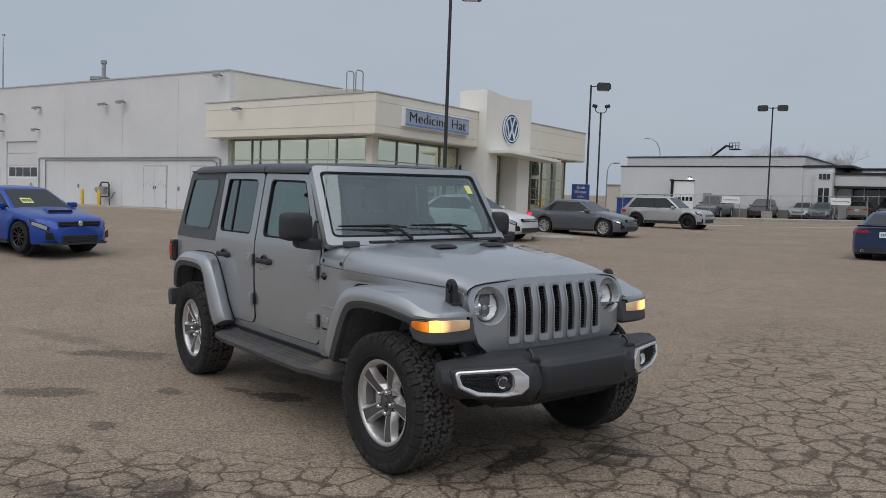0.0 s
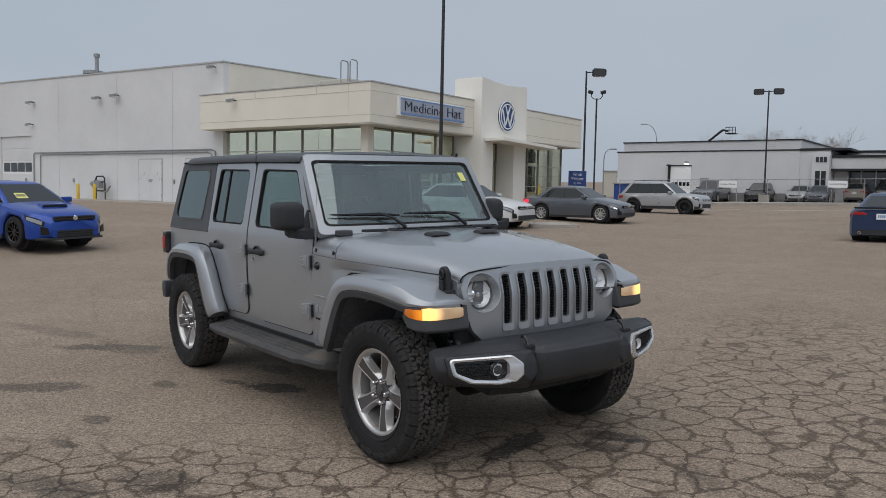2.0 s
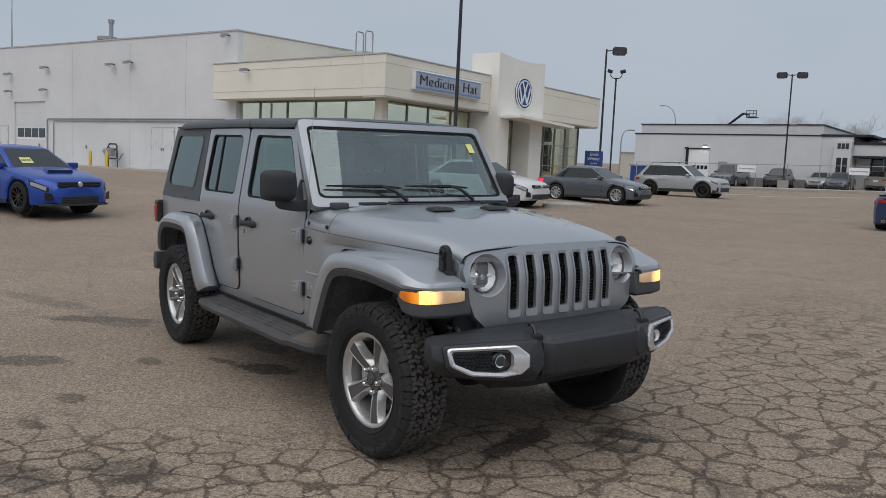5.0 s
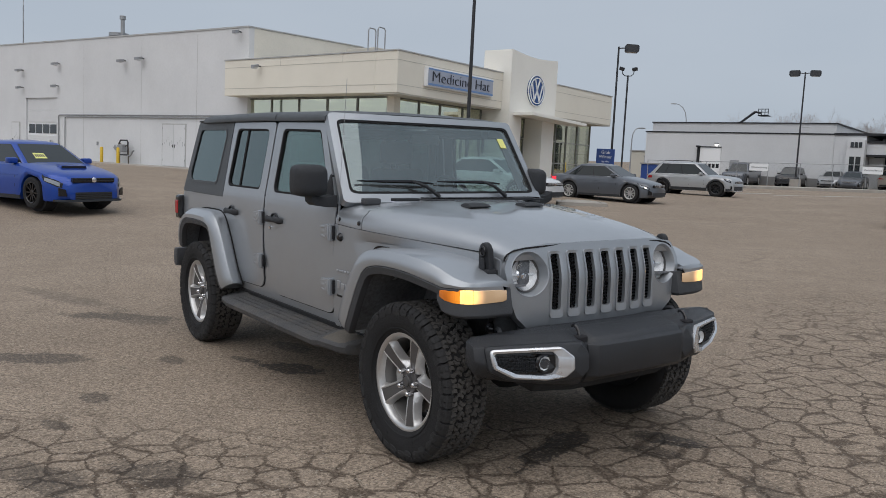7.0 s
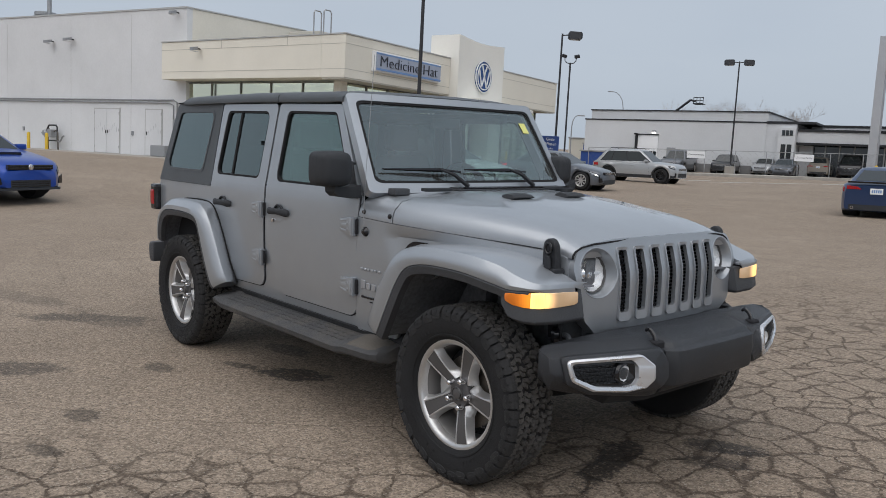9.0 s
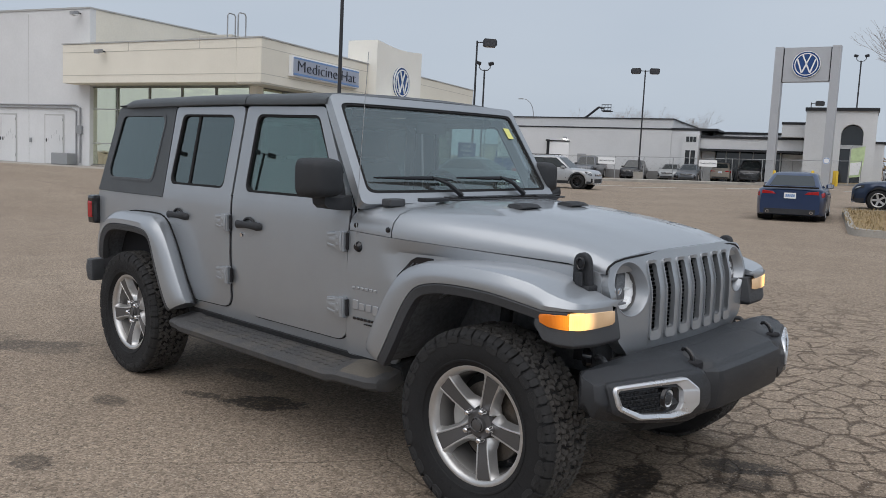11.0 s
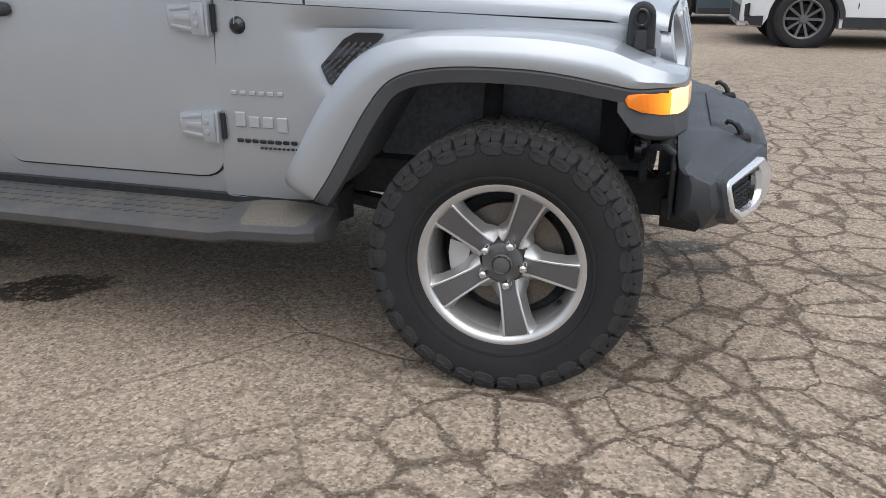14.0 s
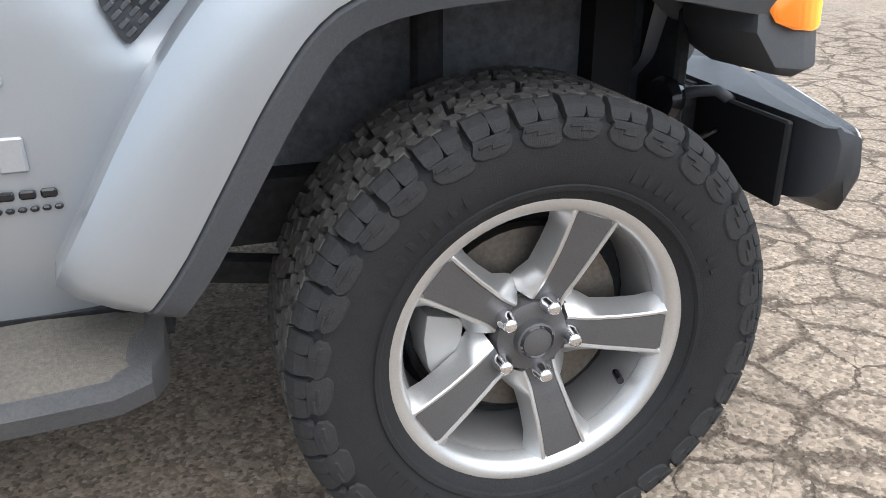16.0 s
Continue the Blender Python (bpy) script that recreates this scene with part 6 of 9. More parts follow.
for s in (-1, 1):
    yc = MID - s * LAMP[0]
    c = Vector((gx(yc, LAMP[1]), yc, LAMP[1]))
    fwd = pose(*(c - Vector((0.005, 0, 0))), 0, -9, -5 if s < 0 else 7) @ Matrix.Diagonal((0.915, 0.915, 0.915, 1))
    ringm = bmesh.new()
    nr_ = 64
    def on_nose(r, d):
        return [ringm.verts.new((gx(yc + r * math.cos(k * math.tau / nr_), LAMP[1] + r * math.sin(k * math.tau / nr_)) + d, yc + r * math.cos(k * math.tau / nr_), LAMP[1] + r * math.sin(k * math.tau / nr_))) for k in range(nr_)]
    def in_bowl(r, d):
        return [ringm.verts.new(fwd @ Vector((d, r * math.cos(k * math.tau / nr_), r * math.sin(k * math.tau / nr_)))) for k in range(nr_)]
    loops = [on_nose(0.1105, -0.004), on_nose(0.1095, 0.001), on_nose(0.1065, 0.002), on_nose(0.1035, 0.0), in_bowl(0.104, -0.024), in_bowl(0.097, -0.042), in_bowl(0.090, -0.053), in_bowl(0.088, -0.060)]
    for p, q in zip(loops, loops[1:]):
        for k in range(nr_):
            ringm.faces.new((p[k], p[(k + 1) % nr_], q[(k + 1) % nr_], q[k]))
    bmesh.ops.recalc_face_normals(ringm, faces=ringm.faces[:])
    bez = part("headlight", ringm, M["silver"], suv, "round headlight in a deep silver ring", 35)
    part("bowl", moved(revolve([(0.0, -0.135), (0.086, -0.13), (0.094, -0.055)], 40, "x"), fwd), M["reflector"], bez)
    part("reflector", moved(revolve([(0.032, -0.092), (0.05, -0.084), (0.07, -0.070), (0.088, -0.050)], 12, "x"), fwd), M["reflector"], bez, "bright faceted reflector")
    part("projector", moved(revolve([(0.0, -0.062), (0.02, -0.065), (0.033, -0.076), (0.037, -0.105)], 24, "x"), fwd), M["chrome"], bez, smooth=40)
    for k in range(2):
        part("fin", moved(box((-0.098, -0.078 + 0.114 * k, -0.006), (-0.062, -0.036 + 0.114 * k, 0.006), 0.002, 1), fwd), M["reflector"], bez)
    part("lens_ring", moved(revolve([(0.083, -0.060), (0.086, -0.044), (0.091, -0.041), (0.095, -0.050)], 48, "x"), fwd), M["alloy_dark"], bez, smooth=35)
    lens = part("lens", moved(revolve([(0.0, -0.024), (0.035, -0.028), (0.065, -0.038), (0.086, -0.052)], 40, "x"), fwd), M["lens"], bez, smooth=60)
    lens.visible_shadow = False

# --- front bumper
# half-width, back, front, underside and top of one cross-section
bst = [(-0.864, 0.490, 0.520, 0.605, 0.690), (-0.858, 0.480, 0.542, 0.578, 0.716), (-0.843, 0.468, 0.557, 0.556, 0.729), (-0.812, 0.455, 0.570, 0.542, 0.736), (-0.70, 0.45, 0.613, 0.516, 0.739),
       (-0.55, 0.45, 0.668, 0.496, 0.741), (-0.44, 0.45, 0.702, 0.484, 0.743), (-0.385, 0.45, 0.714, 0.478, 0.744), (-0.335, 0.45, 0.712, 0.476, 0.744), (-0.315, 0.45, 0.695, 0.476, 0.742), (0.0, 0.45, 0.697, 0.474, 0.742)]
bst = [(y, a, b, c, d - (0.012 if y < -0.85 else 0.026)) for y, a, b, c, d in bst]
bst = bst + [(-y, a, b, c, d) for y, a, b, c, d in bst[-2::-1]]
bsecs = []
for y, xb, xf, z0, z1 in bst:
    q = min(1.0, (xf - xb) / 0.14)
    h = z1 - z0
    bsecs.append([(xb, y, z0 + 0.20 * h), (xf - 0.07 * q, y, z0 + 0.012), (xf - 0.050 * q, y, z0), (xf - 0.040 * q, y, z0 + 0.006), (xf - 0.002 * q, y, z0 + 0.34 * h), (xf, y, z0 + 0.40 * h), (xf - 0.002 * q, y, z0 + 0.47 * h),
                  (xf - 0.018 * q, y, z1 - 0.22 * h), (xf - 0.024 * q, y, z1 - 0.175 * h), (xf - 0.036 * q, y, z1 - 0.145 * h), (xf - 0.105 * q, y, z1 - 0.008), (xf - 0.125 * q, y, z1), (xb, y, z1 - 0.002)])
bump = loft(bsecs)
bumper = part("front_bumper", bump, M["bumper_plastic"], suv, "dark grey plastic front bumper", 24)
# the middle stands proud: a sloping shelf, a crisp ledge and a flat face between two shoulders
part("centre_pad", bevelled(loft([[(0.55, y, 0.713 + 0.010 * k), (0.585, y, 0.715 + 0.010 * k), (0.682 + dx, y, 0.690 + 0.008 * k), (0.700 + dx, y, 0.672 + 0.004 * k), (0.722 + dx, y, 0.664), (0.728 + dx, y, 0.60), (0.718 + dx, y, 0.515), (0.66, y, 0.476), (0.60, y, 0.474)]
    for y, dx, k in ((-0.300, -0.034, -1.0), (-0.262, 0.002, 0.7), (-0.235, 0.010, 1.0), (MID, 0.016, 1.0), (0.315, 0.010, 1.0), (0.342, 0.002, 0.7), (0.380, -0.034, -1.0))]), 0.004, 2, 30), M["bumper_plastic"], bumper, "raised bumper centre with a ledge", 22)
val = loft([[(0.42, y, 0.545), (xf, y, 0.545), (xf - 0.02, y, 0.48), (xf - 0.06, y, zb), (0.42, y, zb + 0.01)] for y, xf, zb in ((-0.56, 0.50, 0.48), (-0.50, 0.59, 0.430), (-0.3, 0.65, 0.425), (0.3, 0.65, 0.425), (0.50, 0.59, 0.430), (0.56, 0.50, 0.48))])
part("valance", val, M["underbody"], bumper, "black lower valance", 35)
for s in (-1, 1):
    def bz(y, z, out=0.0):
        """A place on the bumper's face."""
        ay = abs(y)
        pts = [(b[0], b[2]) for b in bst if b[0] >= 0]
        pts.sort()
        xf = pts[-1][1]
        for (y0, x0), (y1, x1) in zip(pts, pts[1:]):
            if ay <= y1:
                xf = x0 + (x1 - x0) * (ay - y0) / (y1 - y0)
                break
        return (xf + out - 0.020 * max(0.0, (z - 0.615) / 0.07) - 0.012 * max(0.0, (0.56 - z) / 0.05), y, z)
    o = rounded([(0.806, 0.674), (0.794, 0.592), (0.70, 0.543), (0.55, 0.528), (0.462, 0.537), (0.424, 0.572), (0.424, 0.630), (0.478, 0.676)], [0.022, 0.03, 0.05, 0.05, 0.02, 0.015, 0.02, 0.03], 4)
    i = rounded([(0.784, 0.657), (0.774, 0.603), (0.685, 0.562), (0.56, 0.549), (0.515, 0.556), (0.500, 0.580), (0.500, 0.632), (0.522, 0.658)], [0.015, 0.025, 0.05, 0.04, 0.02, 0.015, 0.02, 0.025], 4)
    bm = bmesh.new()
    loops = [[bm.verts.new(bz(s * y, z, d)) for y, z in poly] for poly, d in ((o, -0.004), (o, 0.025), (grown(o, -0.007), 0.029), (i, 0.020), (i, -0.028))]
    n = len(o)
    for p in range(4):
        for k in range(n):
            bm.faces.new((loops[p][k], loops[p][(k + 1) % n], loops[p + 1][(k + 1) % n], loops[p + 1][k]))
    bmesh.ops.recalc_face_normals(bm, faces=bm.faces[:])
    bezel = part("fog_bezel", bm, M["satin_chrome"], bumper, "satin silver fog lamp bezel", 30)
    pod_o = rounded([(0.818, 0.684), (0.806, 0.578), (0.70, 0.528), (0.54, 0.512), (0.36, 0.522), (0.322, 0.560), (0.322, 0.640), (0.365, 0.688)], [0.02, 0.03, 0.05, 0.05, 0.03, 0.03, 0.04, 0.03], 4)
    pod_i = grown(pod_o, -0.012)
    bm = bmesh.new()
    loops = [[bm.verts.new(bz(s * y, z, d)) for y, z in poly] for poly, d in ((pod_o, -0.02), (pod_o, 0.012), (pod_i, 0.020))]
    n = len(pod_o)
    for p in range(2):
        for k in range(n):
            bm.faces.new((loops[p][k], loops[p][(k + 1) % n], loops[p + 1][(k + 1) % n], loops[p + 1][k]))
    hole = [bm.verts.new(bz(s * y, z, 0.020)) for y, z in [min(((oy, oz) for oy, oz in o), key=lambda q: (q[0] - y) ** 2 + (q[1] - z) ** 2) for y, z in pod_i]]
    for k in range(n):
        bm.faces.new((loops[2][k], loops[2][(k + 1) % n], hole[(k + 1) % n], hole[k]))
    bmesh.ops.remove_doubles(bm, verts=bm.verts[:], dist=0.0005)
    bmesh.ops.recalc_face_normals(bm, faces=bm.faces[:])
    part("lamp_pod", bm, M["bumper_plastic"], bumper, "raised dark pod round the fog lamp", 30)
    bm = bmesh.new()
    bm.faces.new([bm.verts.new(bz(s * y, z, 0.0015)) for y, z in grown(i, 0.004)])
    part("fog_backing", bm, M["gloss_black"], bezel)
    bm = bmesh.new()
    for r in range(6):
        for q in range(12):
            y, z = 0.60 + q * 0.018 + (0.009 if r % 2 else 0), 0.572 + r * 0.0135
            if y < 0.77 and z < 0.655 and z > 0.560 + 0.42 * max(0, y - 0.67):
                x, _, _ = bz(s * y, z)
                add_box(bm, (-0.004, -0.008, -0.002), (0.006, 0.008, 0.002), pose(x + 0.004, s * y, z, 25, 0, 0))
                add_box(bm, (-0.004, -0.008, -0.002), (0.006, 0.008, 0.002), pose(x + 0.004, s * y, z, -25, 0, 0))
    part("fog_mesh", bm, M["black_plastic"], bezel, "black honeycomb insert")
    fx, fy, fz = bz(s * 0.556, 0.604, -0.006)
    fog = part("fog_lamp", moved(revolve([(0.033, 0.0), (0.036, 0.014), (0.042, 0.012), (0.046, 0.0)], 24, "x"), pose(fx, fy, fz)), M["gloss_black"], bezel, "round fog lamp", 35)
    part("reflector", moved(revolve([(0, -0.006), (0.012, -0.004), (0.022, 0.0), (0.034, 0.012)], 8, "x"), pose(fx, fy, fz)), M["reflector"], fog, smooth=40)
    part("lens", moved(revolve([(0, 0.020), (0.02, 0.019), (0.034, 0.012)], 24, "x"), pose(fx, fy, fz)), M["lens"], fog, smooth=60)
    hy_ = -0.315 if s < 0 else 0.465
    part("tow_hook", tube([(0.592, hy_, 0.733), (0.597, hy_, 0.741), (0.608, hy_, 0.743), (0.625, hy_, 0.733), (0.638, hy_, 0.716), (0.646, hy_, 0.682)], 0.012, 8, radii=[0.006, 0.008, 0.009, 0.009, 0.010, 0.012]), M["gloss_black"], bumper, "black tow hook", 40)
    part("hook_slot", box((0.622, hy_ - 0.03, 0.665), (0.672, hy_ + 0.03, 0.7025), 0.006, 1), M["gap"], bumper)

# --- underside: axles, frame, shocks
for x in (0.0, -3.008):
    part("axle", tube([(x, -0.70, 0.40), (x, 0.70, 0.40)], 0.045, 12), M["underbody"], suv)
    part("differential", moved(revolve([(0, -0.13), (0.09, -0.11), (0.13, 0.0), (0.09, 0.11), (0, 0.13)], 16, "x"), pose(x, -0.2 if x == 0 else 0.0, 0.40)), M["underbody"], suv, smooth=40)
for s in (-1, 1):
    part("frame_rail", box((-3.6, s * 0.42, 0.48), (0.46, s * 0.53, 0.60), 0.01), M["underbody"], suv)
    part("bumper_mount", box((0.40, s * 0.42, 0.58), (0.56, s * 0.54, 0.70), 0.01), M["underbody"], suv)
    for x in (0.0, -3.008):
        part("spring", tube([(x + 0.05 * math.cos(k * 0.7), s * (0.56 + 0.05 * math.sin(k * 0.7)), 0.46 + 0.008 * k) for k in range(40)], 0.008, 5), M["underbody"], suv)
        part("shock", tube([(x - 0.12, s * 0.60, 0.38), (x - 0.10, s * 0.55, 0.90)], 0.028, 10), M["underbody"], suv)
    part("steering_rod" if s < 0 else "track_bar", tube([(0.14, -0.62, 0.40), (0.14, 0.62, 0.40)], 0.02, 8) if s < 0 else tube([(0.10, -0.55, 0.45), (0.10, 0.5, 0.52)], 0.02, 8), M["steel"], suv)
    part("inner_guard", box((-0.5, s * 0.40, 0.585), (0.37, s * 0.46, 1.04)), M["liner"], suv)
    part("splash_shield", box((0.345, s * 0.462, 0.60), (0.37, s * 0.60, 0.86), 0.006, 1), M["underbody"], suv, "black splash shield")
    part("bumper_bracket", bevelled(plate([(0.43, s * 0.462, 0.64), (0.52, s * 0.462, 0.64), (0.515, s * 0.462, 0.69), (0.50, s * 0.462, 0.706), (0.44, s * 0.462, 0.706)], (0, s * 0.05, 0)), 0.005), M["black_plastic"], suv, "black bumper bracket", 35)
    part("hose", tube([(0.355, s * 0.56, 0.69), (0.385, s * 0.60, 0.712), (0.42, s * 0.62, 0.716), (0.45, s * 0.63, 0.695), (0.47, s * 0.62, 0.66)], 0.011, 8), M["grey_plastic"], suv, smooth=50)
    part("wiring", tube([(0.36, s * 0.58, 0.64), (0.40, s * 0.61, 0.625), (0.44, s * 0.62, 0.645), (0.46, s * 0.60, 0.69)], 0.006, 6), M["gloss_black"], suv, smooth=50)
    part("horn", moved(revolve([(0.0, -0.02), (0.035, -0.018), (0.042, 0.0), (0.035, 0.018), (0, 0.02)], 18, "x"), pose(0.335, s * 0.585, 0.70, 0, 0, 20)), M["gloss_black"], suv, "round black horn", 40)
    part("control_arm", tube([(-0.02, s * 0.50, 0.36), (-0.75, s * 0.46, 0.46)], 0.03, 8), M["underbody"], suv)
part("floor_pan", box((-3.55, -0.70, 0.47), (-0.6, 0.70, 0.50)), M["underbody"], suv)

# --- wheels
R_T = 0.397


def tread_mesh():
    """All-terrain tread: small interlocking zigzag blocks in five rows."""
    bm = bmesh.new()
    n = 46
    rnd = random.Random(5)
    rows_t = ((-0.088, 0.031, 0.043, 8), (-0.046, 0.033, 0.041, -24), (0.0, 0.036, 0.042, 24), (0.046, 0.033, 0.041, -24), (0.088, 0.031, 0.043, 8))
    for k in range(n):
        a = 360 * k / n
        for j, (y, wy, wt, sk) in enumerate(rows_t):
            ph = a + (3.9 if j % 2 else 0) + rnd.uniform(-0.5, 0.5)
            jog = 0.007 * (1 if (k + j) % 2 else -1)
            m = Matrix.Rotation(radians(-ph), 4, "Y") @ pose(R_T, y, 0, sk, 0, 0)
            for z0, z1, dy in ((-wt / 2, -0.0015, -0.003), (0.0015, wt / 2, 0.003)):
                pts = [(-wy / 2 + dy, z0), (dy, z0 + jog), (wy / 2 + dy, z0), (wy / 2 + dy, z1), (dy, z1 + jog), (-wy / 2 + dy, z1)]
                cz = (z0 + z1) / 2
                top = [bm.verts.new(m @ Vector((0.0, q * 0.92, cz + (z - cz) * 0.88))) for q, z in pts]
                low = [bm.verts.new(m @ Vector((-0.014, q, z))) for q, z in pts]
                bm.faces.new(top)
                for q in range(6):
                    bm.faces.new((top[q], low[q], low[(q + 1) % 6], top[(q + 1) % 6]))
    bmesh.ops.recalc_face_normals(bm, faces=bm.faces[:])
    return bm


def shoulder_lug(k):
    """One shoulder lug of the outer side: a sipe splits its block at the tread's edge, and a low leaf with a waist and a point runs down the sidewall; k 0 or 1."""
    bm = bmesh.new()
    long = 0.006 * k
    turn = 0.5 - k

    def sheet(prof, drop):
        """prof: radius, half-width, start and end angle."""
        left, right, base_l, base_r = [], [], [], []
        for r, y, a0, a1 in prof:
            for out, d, dr in ((left, a0, 0), (right, a1, 0), (base_l, a0 - 0.22, drop), (base_r, a1 + 0.22, drop)):
                out.append(bm.verts.new(Matrix.Rotation(radians(-d), 3, "Y") @ Vector((r - dr, -(y - dr), 0))))
        for q in range(len(prof) - 1):
            bm.faces.new((left[q], left[q + 1], right[q + 1], right[q]))
            bm.faces.new((base_l[q], base_l[q + 1], left[q + 1], left[q]))
            bm.faces.new((right[q], right[q + 1], base_r[q + 1], base_r[q]))
        bm.faces.new((left[0], right[0], base_r[0], base_l[0]))
        bm.faces.new((left[-1], base_l[-1], base_r[-1], right[-1]))

    for a0, a1, up in ((-4.55, -0.45, 0.0), (-0.1, 4.5, 0.0012)):
        sheet([(R_T - 0.001 + up, 0.094, a0 + 0.5, a1 + 0.4), (R_T - 0.002 + up, 0.110, a0, a1), (R_T - 0.010 + up, 0.1245, a0 - 0.2, a1 + 0.1), (R_T - 0.019, 0.1322, a0 + 0.1, a1), (R_T - 0.0245, 0.1345, a0 + 0.6, a1 - 0.3)], 0.011)
    sheet([(R_T - 0.0250, 0.1338, -4.2, 4.4), (R_T - 0.029, 0.1352, -3.7 + turn, 3.9 + turn), (R_T - 0.0345, 0.1364, -4.7 + turn, 4.3 + turn), (R_T - 0.041, 0.1370, -4.4 + turn, 4.9 + turn), (R_T - 0.047 - long, 0.1372, -4.6 + 1.5 * turn, 4.2 + 1.5 * turn), (R_T - 0.0535 - long, 0.1370, -3.4 + 2 * turn, 2.4 + 2 * turn), (R_T - 0.0565 - long, 0.1362, -2.6 + 2 * turn, -0.6 + 2 * turn)], 0.004)
    for b0, b1, r0, r1 in ((-2.6, 0.6, 0.0405, 0.0425), (0.4, 3.2, 0.0340, 0.0325)):
        sheet([(R_T - r0 + 0.001, 0.1385, b0, b1), (R_T - r0 - 0.002, 0.1390, b0 + 0.2, b1 + 0.2)], 0.002)
    bmesh.ops.recalc_face_normals(bm, faces=bm.faces[:])
    return bm


def build_wheel(name, m, spin):
    """A wheel whose outer face looks along -y of its own frame."""
    barrel = revolve([(0.247, -0.096), (0.250, -0.088), (0.232, -0.084), (0.212, -0.06), (0.205, 0.06), (0.24, 0.09), (0.247, 0.1)], 60)
    w = part(name, barrel, M["barrel"], suv, "two-tone alloy wheel with an all-terrain tyre", 40)
    w.matrix_local = m
    tyre_prof = [(0.236, -0.090), (0.246, -0.108), (0.268, -0.124), (0.305, -0.132), (0.340, -0.1345), (0.362, -0.130), (R_T - 0.022, -0.119), (R_T - 0.013, -0.10), (R_T - 0.011, 0.0), (R_T - 0.013, 0.10), (R_T - 0.022, 0.119), (0.362, 0.130), (0.340, 0.1345), (0.305, 0.132), (0.268, 0.124), (0.246, 0.108), (0.236, 0.090)]
    ty = part("tyre", revolve(tyre_prof, 72), M["tyre"], w, "black all-terrain tyre", 45)
    part("tread", tread_mesh(), M["tyre_worn"], w, "dusty chunky tread blocks")
    lugs = []
    for k in range(34):
        at = Matrix.Rotation(math.tau * -k / 34, 4, "Y")
        if k < 2:
            lugs.append(part("shoulder_lug", shoulder_lug(k), M["tyre_lug"], w, "low zigzag sidewall lug" if k == 0 else ""))
            lugs[-1].matrix_local = at
        else:
            share(lugs[k % 2], at, w)
    part("bead_ring", revolve([(0.262, -0.1215), (0.265, -0.1265), (0.272, -0.1285), (0.274, -0.125)], 72), M["tyre"], w, smooth=40)
    rnd = random.Random(2)
    seed_bar = None
    for base in (20, 112, 205, 290):
        for k in range(11):
            if rnd.random() < 0.16:
                continue
            at = Matrix.Rotation(radians(-(base + k * 4.6)), 4, "Y") @ pose(0.300, -0.1322, 0, 0, 0, -4)
            if seed_bar is None:
                seed_bar = part("sidewall_bar", box((-0.010, -0.0004, -0.0045), (0.010, 0.002, 0.0045)), M["tyre"], w, "raised black sidewall bar")
                seed_bar.matrix_local = at
            else:
                share(seed_bar, at, w)
    part("rim_lip", revolve([(0.253, -0.098), (0.2515, -0.105), (0.246, -0.1075), (0.234, -0.1055), (0.226, -0.1000), (0.221, -0.090), (0.217, -0.07)], 72), M["alloy"], w, "bright machined rim lip", 40)
    for k in range(5):
        a = spin + 72 * k
        rot = Matrix.Rotation(radians(-a), 4, "Y")
        # pocket half-width, outer half-width and face height from the hub to the rim
        secs = []
        for r, hp, hw, y0, dp in ((0.060, 0.024, 0.048, -0.066, 0.030), (0.078, 0.0225, 0.055, -0.070, 0.030), (0.092, 0.0225, 0.050, -0.0745, 0.032), (0.112, 0.0240, 0.0385, -0.080, 0.034), (0.15, 0.0268, 0.0395, -0.0885, 0.034), (0.185, 0.0305, 0.0445, -0.0945, 0.030), (0.203, 0.0328, 0.052, -0.0972, 0.026), (0.215, 0.0343, 0.064, -0.0985, 0.020), (0.222, 0.0350, 0.078, -0.0992, 0.014), (0.229, 0.0300, 0.090, -0.0996, 0.010)):
            secs.append([(r, y0 + dp + 0.012, -hw - 0.004), (r, y0 + dp, -hw), (r, y0 + 0.0015, -hp - 0.0065), (r, y0, -hp - 0.004), (r, y0 + 0.0005, -hp), (r, y0 + 0.004, -hp + 0.0015), (r, y0 + 0.004, hp - 0.0015), (r, y0 + 0.0005, hp), (r, y0, hp + 0.004), (r, y0 + 0.0015, hp + 0.0065), (r, y0 + dp, hw), (r, y0 + dp + 0.012, hw + 0.004)])
        sp = part("spoke", moved(loft(secs), rot), M["alloy"], w, "bright machined spoke edge", 28)
        face = [(0.060, 0.0225, -0.066), (0.078, 0.021, -0.070), (0.112, 0.0225, -0.080), (0.15, 0.0253, -0.0885), (0.185, 0.029, -0.0945), (0.215, 0.0325, -0.0985), (0.2215, 0.030, -0.0990)]
        bm = bmesh.new()
        lo_, hi_, lob, hib = ([bm.verts.new((r, y0 + dy, sg * h)) for r, h, y0 in face] for sg, dy in ((-1, 0.0022), (1, 0.0022), (-1, 0.012), (1, 0.012)))
        for q in range(len(face) - 1):
            bm.faces.new((lo_[q], lo_[q + 1], hi_[q + 1], hi_[q]))
            bm.faces.new((lo_[q], lob[q], lob[q + 1], lo_[q + 1]))
            bm.faces.new((hi_[q], hi_[q + 1], hib[q + 1], hib[q]))
        bm.faces.new((lo_[-1], lob[-1], hib[-1], hi_[-1]))
        bmesh.ops.recalc_face_normals(bm, faces=bm.faces[:])
        part("spoke_face", moved(bm, rot), M["alloy_dark"], w, "dark grey spoke pocket")
        nut = revolve([(0, -0.1005), (0.006, -0.1002), (0.0105, -0.0975), (0.0125, -0.092), (0.0132, -0.084), (0.0155, -0.080), (0.0158, -0.066)], 18)
        part("lug_nut", moved(nut, rot @ pose(0.0635, 0, 0)), M["chrome"], w, "chrome lug nut", 40)
